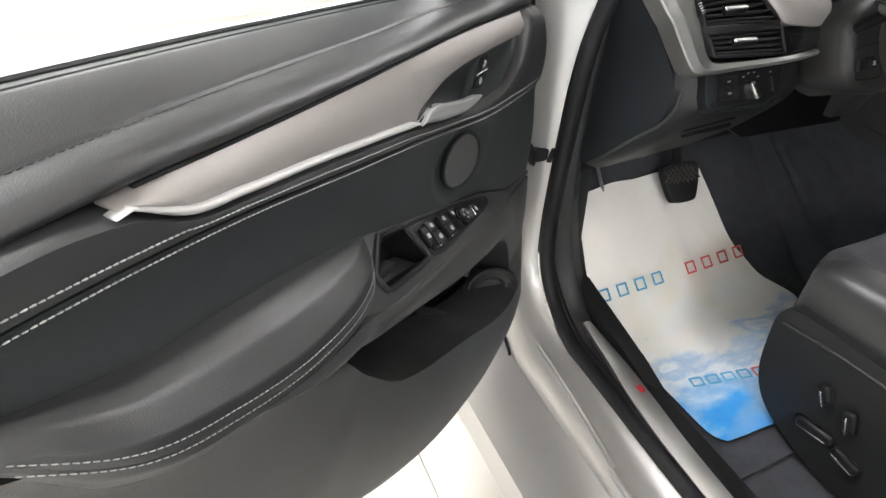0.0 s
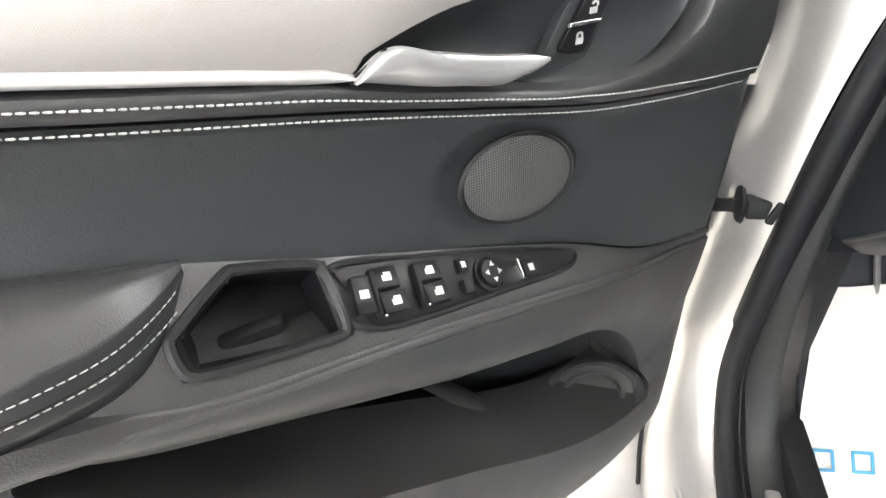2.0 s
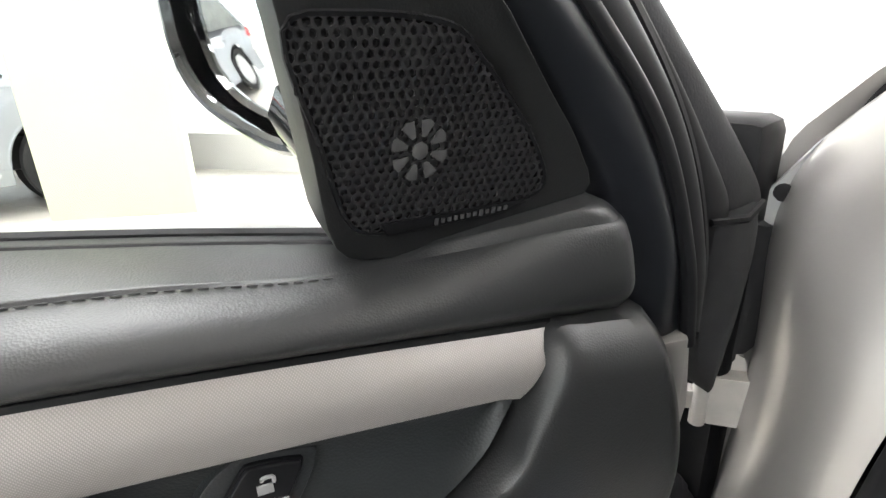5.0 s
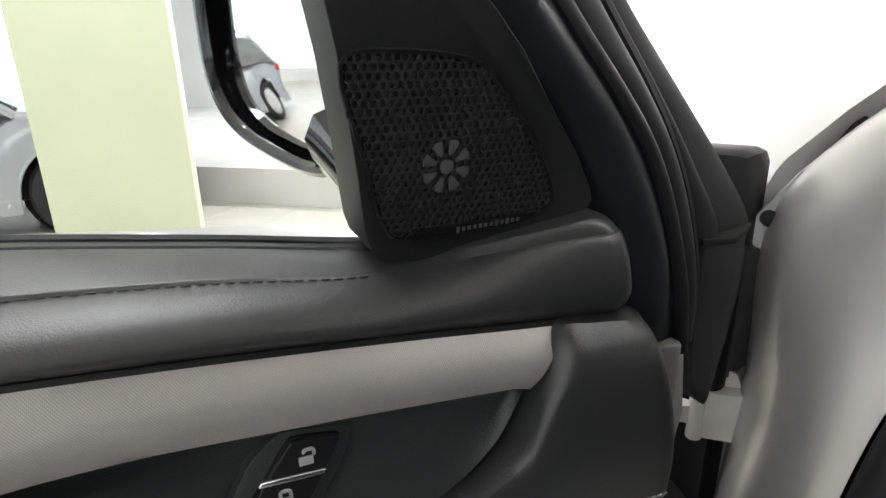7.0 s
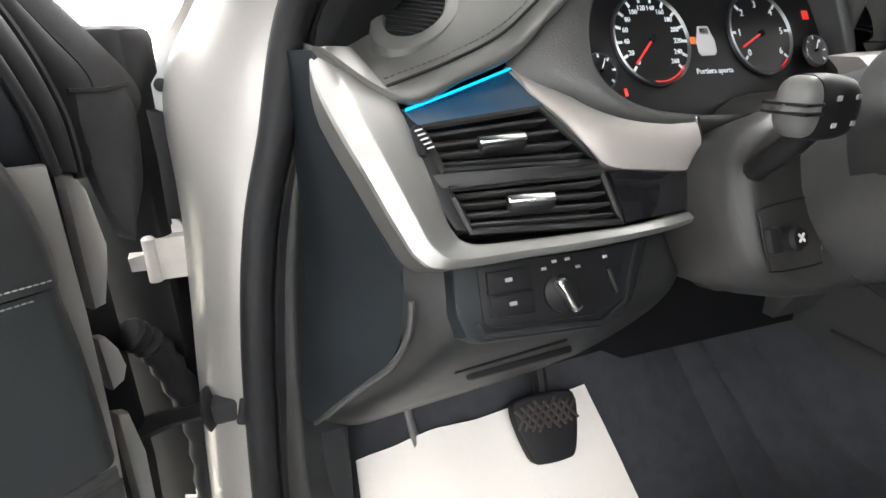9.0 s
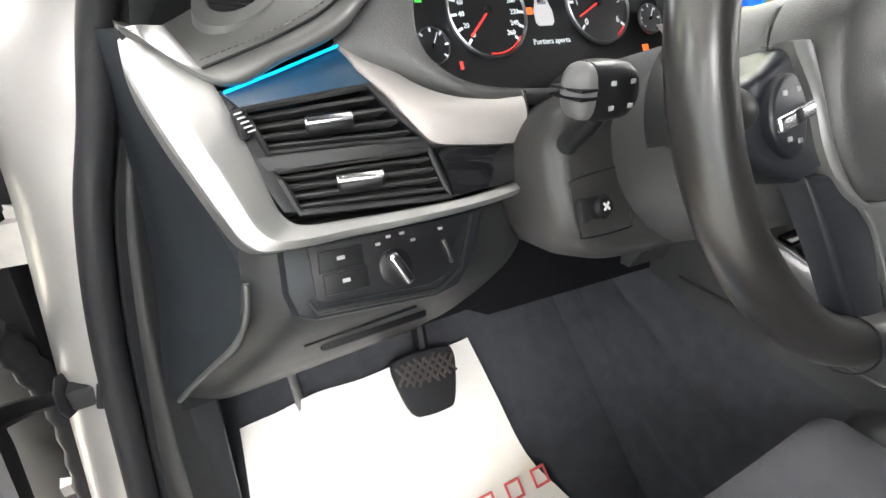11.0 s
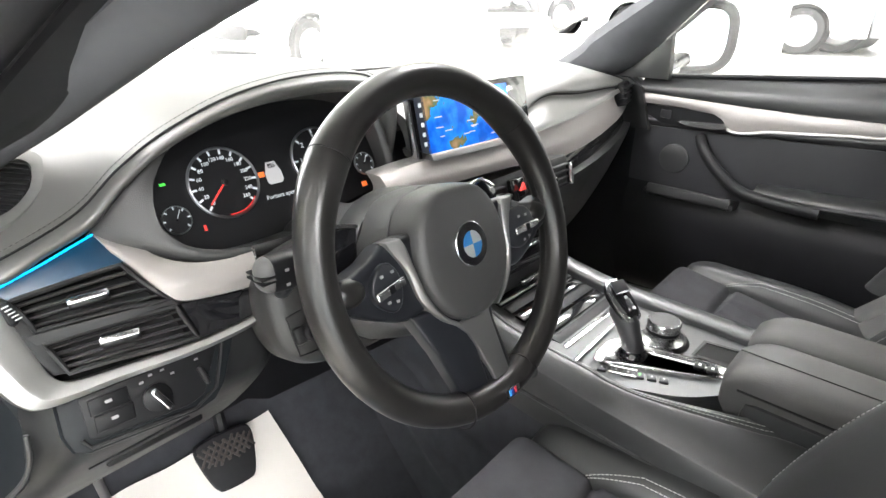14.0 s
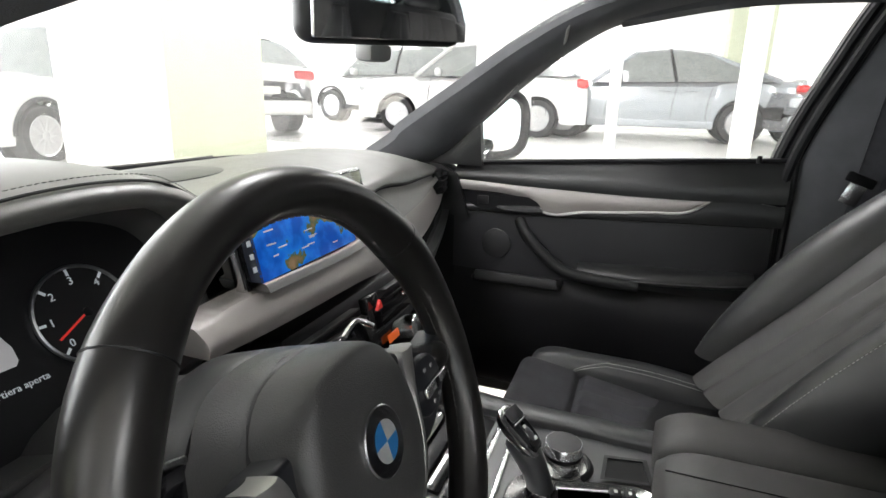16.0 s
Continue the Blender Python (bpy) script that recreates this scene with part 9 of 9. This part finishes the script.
    for nm, t0 in (("windscreen", 0.0), ("rear_window", 1.0)):
        part(nm, skirt(grid(9, 12, lambda t, s: Vector(cab(t0, 0.36 * t)).lerp(Vector(cab(t0, 1 - 0.36 * t)), s) + Vector(((-0.08 if t0 == 0 else 0.08) * math.sin(math.pi * s), 0, 0))), (0, 0, -0.01)), M_CARGLASS, c, "dark curved window")
    part("roof", skirt(grid(24, 13, lambda t, s: (lambda p: (p[0], p[1], p[2] + 0.012))(cab(0.02 + 0.96 * t, 0.30 + 0.40 * s))), (0, 0, -0.03)), roof_paint, c, "painted roof")
    for sy in (0, 1):
        for t0, t1 in ((0.0, 0.0), (0.47, 0.47), (1.0, 1.0)):
            ln = [Vector(cab(t0, (0.5 - 0.5 * k / 8) if sy == 0 else (0.5 + 0.5 * k / 8), 0.004)) for k in range(2, 9)]
            part("pillar", tube(ln, 0.035 if t0 != 0.47 else 0.028, 6), paint if t0 != 0.47 else M_DARK, c)
        sd = -1 if sy == 0 else 1
        for dx in (cabin[0] + 0.25, (cabin[1] + cabin[2]) / 2 + 0.08, cabin[2] + 0.10):
            ln = [(dx + 0.012 * k * k / 5, sd * W * 0.5 * 1.002, sill + 0.12 + (belt_h - sill - 0.16) * k / 5) for k in range(6)]
            part("door_gap", tube(ln, 0.004, 5), M_DARK, c)
        for dx in (cabin[1] + 0.45, cabin[2] - 0.15):
            part("door_handle", rbox(0.18, 0.03, 0.03, 0.01, at=(dx, sd * W * 0.498, belt_h - 0.12)), paint, c)
        part("side_mirror", rbox(0.10, 0.20, 0.14, 0.04, seg=3, at=(cabin[0] + 0.45, sd * (W * 0.5 + 0.06), belt_h + 0.06)), roof_paint, c)
        part("sill", rbox(ax[1] - ax[0] - 2.3 * r, 0.04, 0.12, 0.015, at=((ax[0] + ax[1]) / 2, sd * W * 0.492, sill + 0.04)), M_DARK if suv else paint, c)
        for a in ax:
            part("arch", tube([(a + (r * 1.17) * math.cos(b), sd * W * 0.497, r + (r * 1.17) * math.sin(b)) for b in np.linspace(0.05, math.pi - 0.05, 20)], 0.030 if suv else 0.012, 6), M_TYRE if suv else paint, c)
            part("arch_liner", lathe([(r * 1.15, -0.02), (r * 1.15, 0.02)], 24, pose(a, sd * (W * 0.5 - 0.25), r, 90, 0, 0)), M_DARK, c)
            wheel_parts(c, pose(a, sd * (W * 0.5 - 0.10), r, 90 if sd < 0 else -90, 0, 0), r, 0.20, rims, spokes)
        part("headlamp", rbox(0.32, 0.30, 0.15, 0.05, seg=3, at=(0.16, sd * W * 0.36, hood_h - 0.14)), M_LAMP, c)
        part("tail_lamp", rbox(0.20, 0.36, 0.15, 0.05, seg=3, at=(L - 0.10, sd * W * 0.375, belt_h - 0.08)), M_TAIL, c)
        part("fog_lamp", lathe([(0.06, 0), (0.06, 0.03)], 16, pose(0.02, sd * W * 0.36, sill + 0.18, 0, -90, 0)), M_LAMP, c)
    part("grille", rbox(0.06, W * 0.45, 0.20, 0.03, at=(0.02, 0, sill + 0.25)), M_DARK, c)
    part("front_bumper", rbox(0.20, W * 0.92, 0.20, 0.06, seg=3, at=(0.10, 0, sill + 0.12)), paint, c)
    part("rear_bumper", rbox(0.20, W * 0.92, 0.22, 0.06, seg=3, at=(L - 0.11, 0, sill + 0.16)), paint, c)
    part("number_plate", rbox(0.02, 0.50, 0.11, 0.004, at=(L + 0.0, 0, belt_h - 0.30)), M_POST, c)
    return c


M_PSILVER = surface("pale silver car paint", (0.36, 0.38, 0.41), 0.25, metal=0.3, vary=0.03, bump=0, coat=0.6)
M_PGREY = surface("grey metallic car paint", (0.16, 0.165, 0.175), 0.28, metal=0.5, vary=0.03, bump=0, coat=0.6)
M_PBLACK = surface("black car paint", (0.012, 0.012, 0.014), 0.15, vary=0.03, bump=0, coat=0.6)
# pale silver coupe-backed saloon seen side on
build_car("pale silver sloping-roofed car parked side on", pose(10.2, 2.15, 0.60, 0, 0, -90), 4.45, 1.80, 1.46, 0.93, 0.88, (1.25, 1.95, 2.95, 4.05), M_PSILVER, M_PSILVER, 0.33, M_RIMS, 10)
build_car("grey low car parked nose out", pose(9.2, -1.75, 0.60, 0, 0, -72), 4.3, 1.8, 1.34, 0.88, 0.80, (1.3, 2.0, 2.9, 3.9), M_PGREY, M_PGREY, 0.34, M_RIMG, 10)
build_car("white hatchback seen from its rear corner", pose(9.2, 4.9, 0.60, 0, 0, -84), 3.95, 1.74, 1.50, 0.95, 0.90, (1.05, 1.7, 3.2, 3.8), M_PWHITE, M_PWHITE, 0.31, M_RIMS, 10)
build_car("white small car with a black roof", pose(8.1, 8.6, 0.60, 0, 0, -118), 3.9, 1.74, 1.46, 0.95, 0.92, (1.1, 1.6, 3.2, 3.75), M_PWHITE, M_PBLACK, 0.31, M_RIMS, 5)
build_car("white compact off-roader with black arches", pose(3.04, 7.08, 0.33, 0, 0, 12), 3.6, 1.74, 1.68, 1.02, 1.02, (1.05, 1.65, 3.0, 3.5), M_PWHITE, M_PWHITE, 0.35, M_RIMS, 10, 0.28, True)
build_car("white off-roader parked along the far wall", pose(11.9, 7.5, 0.60, 0, 0, -100), 4.3, 1.8, 1.66, 1.02, 1.0, (1.1, 1.75, 3.6, 4.2), M_PWHITE, M_PWHITE, 0.35, M_RIMS, 10, 0.28, True)
build_car("pale silver car on plain steel wheels", pose(-4.88, 4.39, 0.0, 0, 0, 232), 4.2, 1.76, 1.45, 0.92, 0.88, (1.1, 1.8, 3.1, 3.9), M_PSILVER, M_PSILVER, 0.33, M_RIMS, 0)
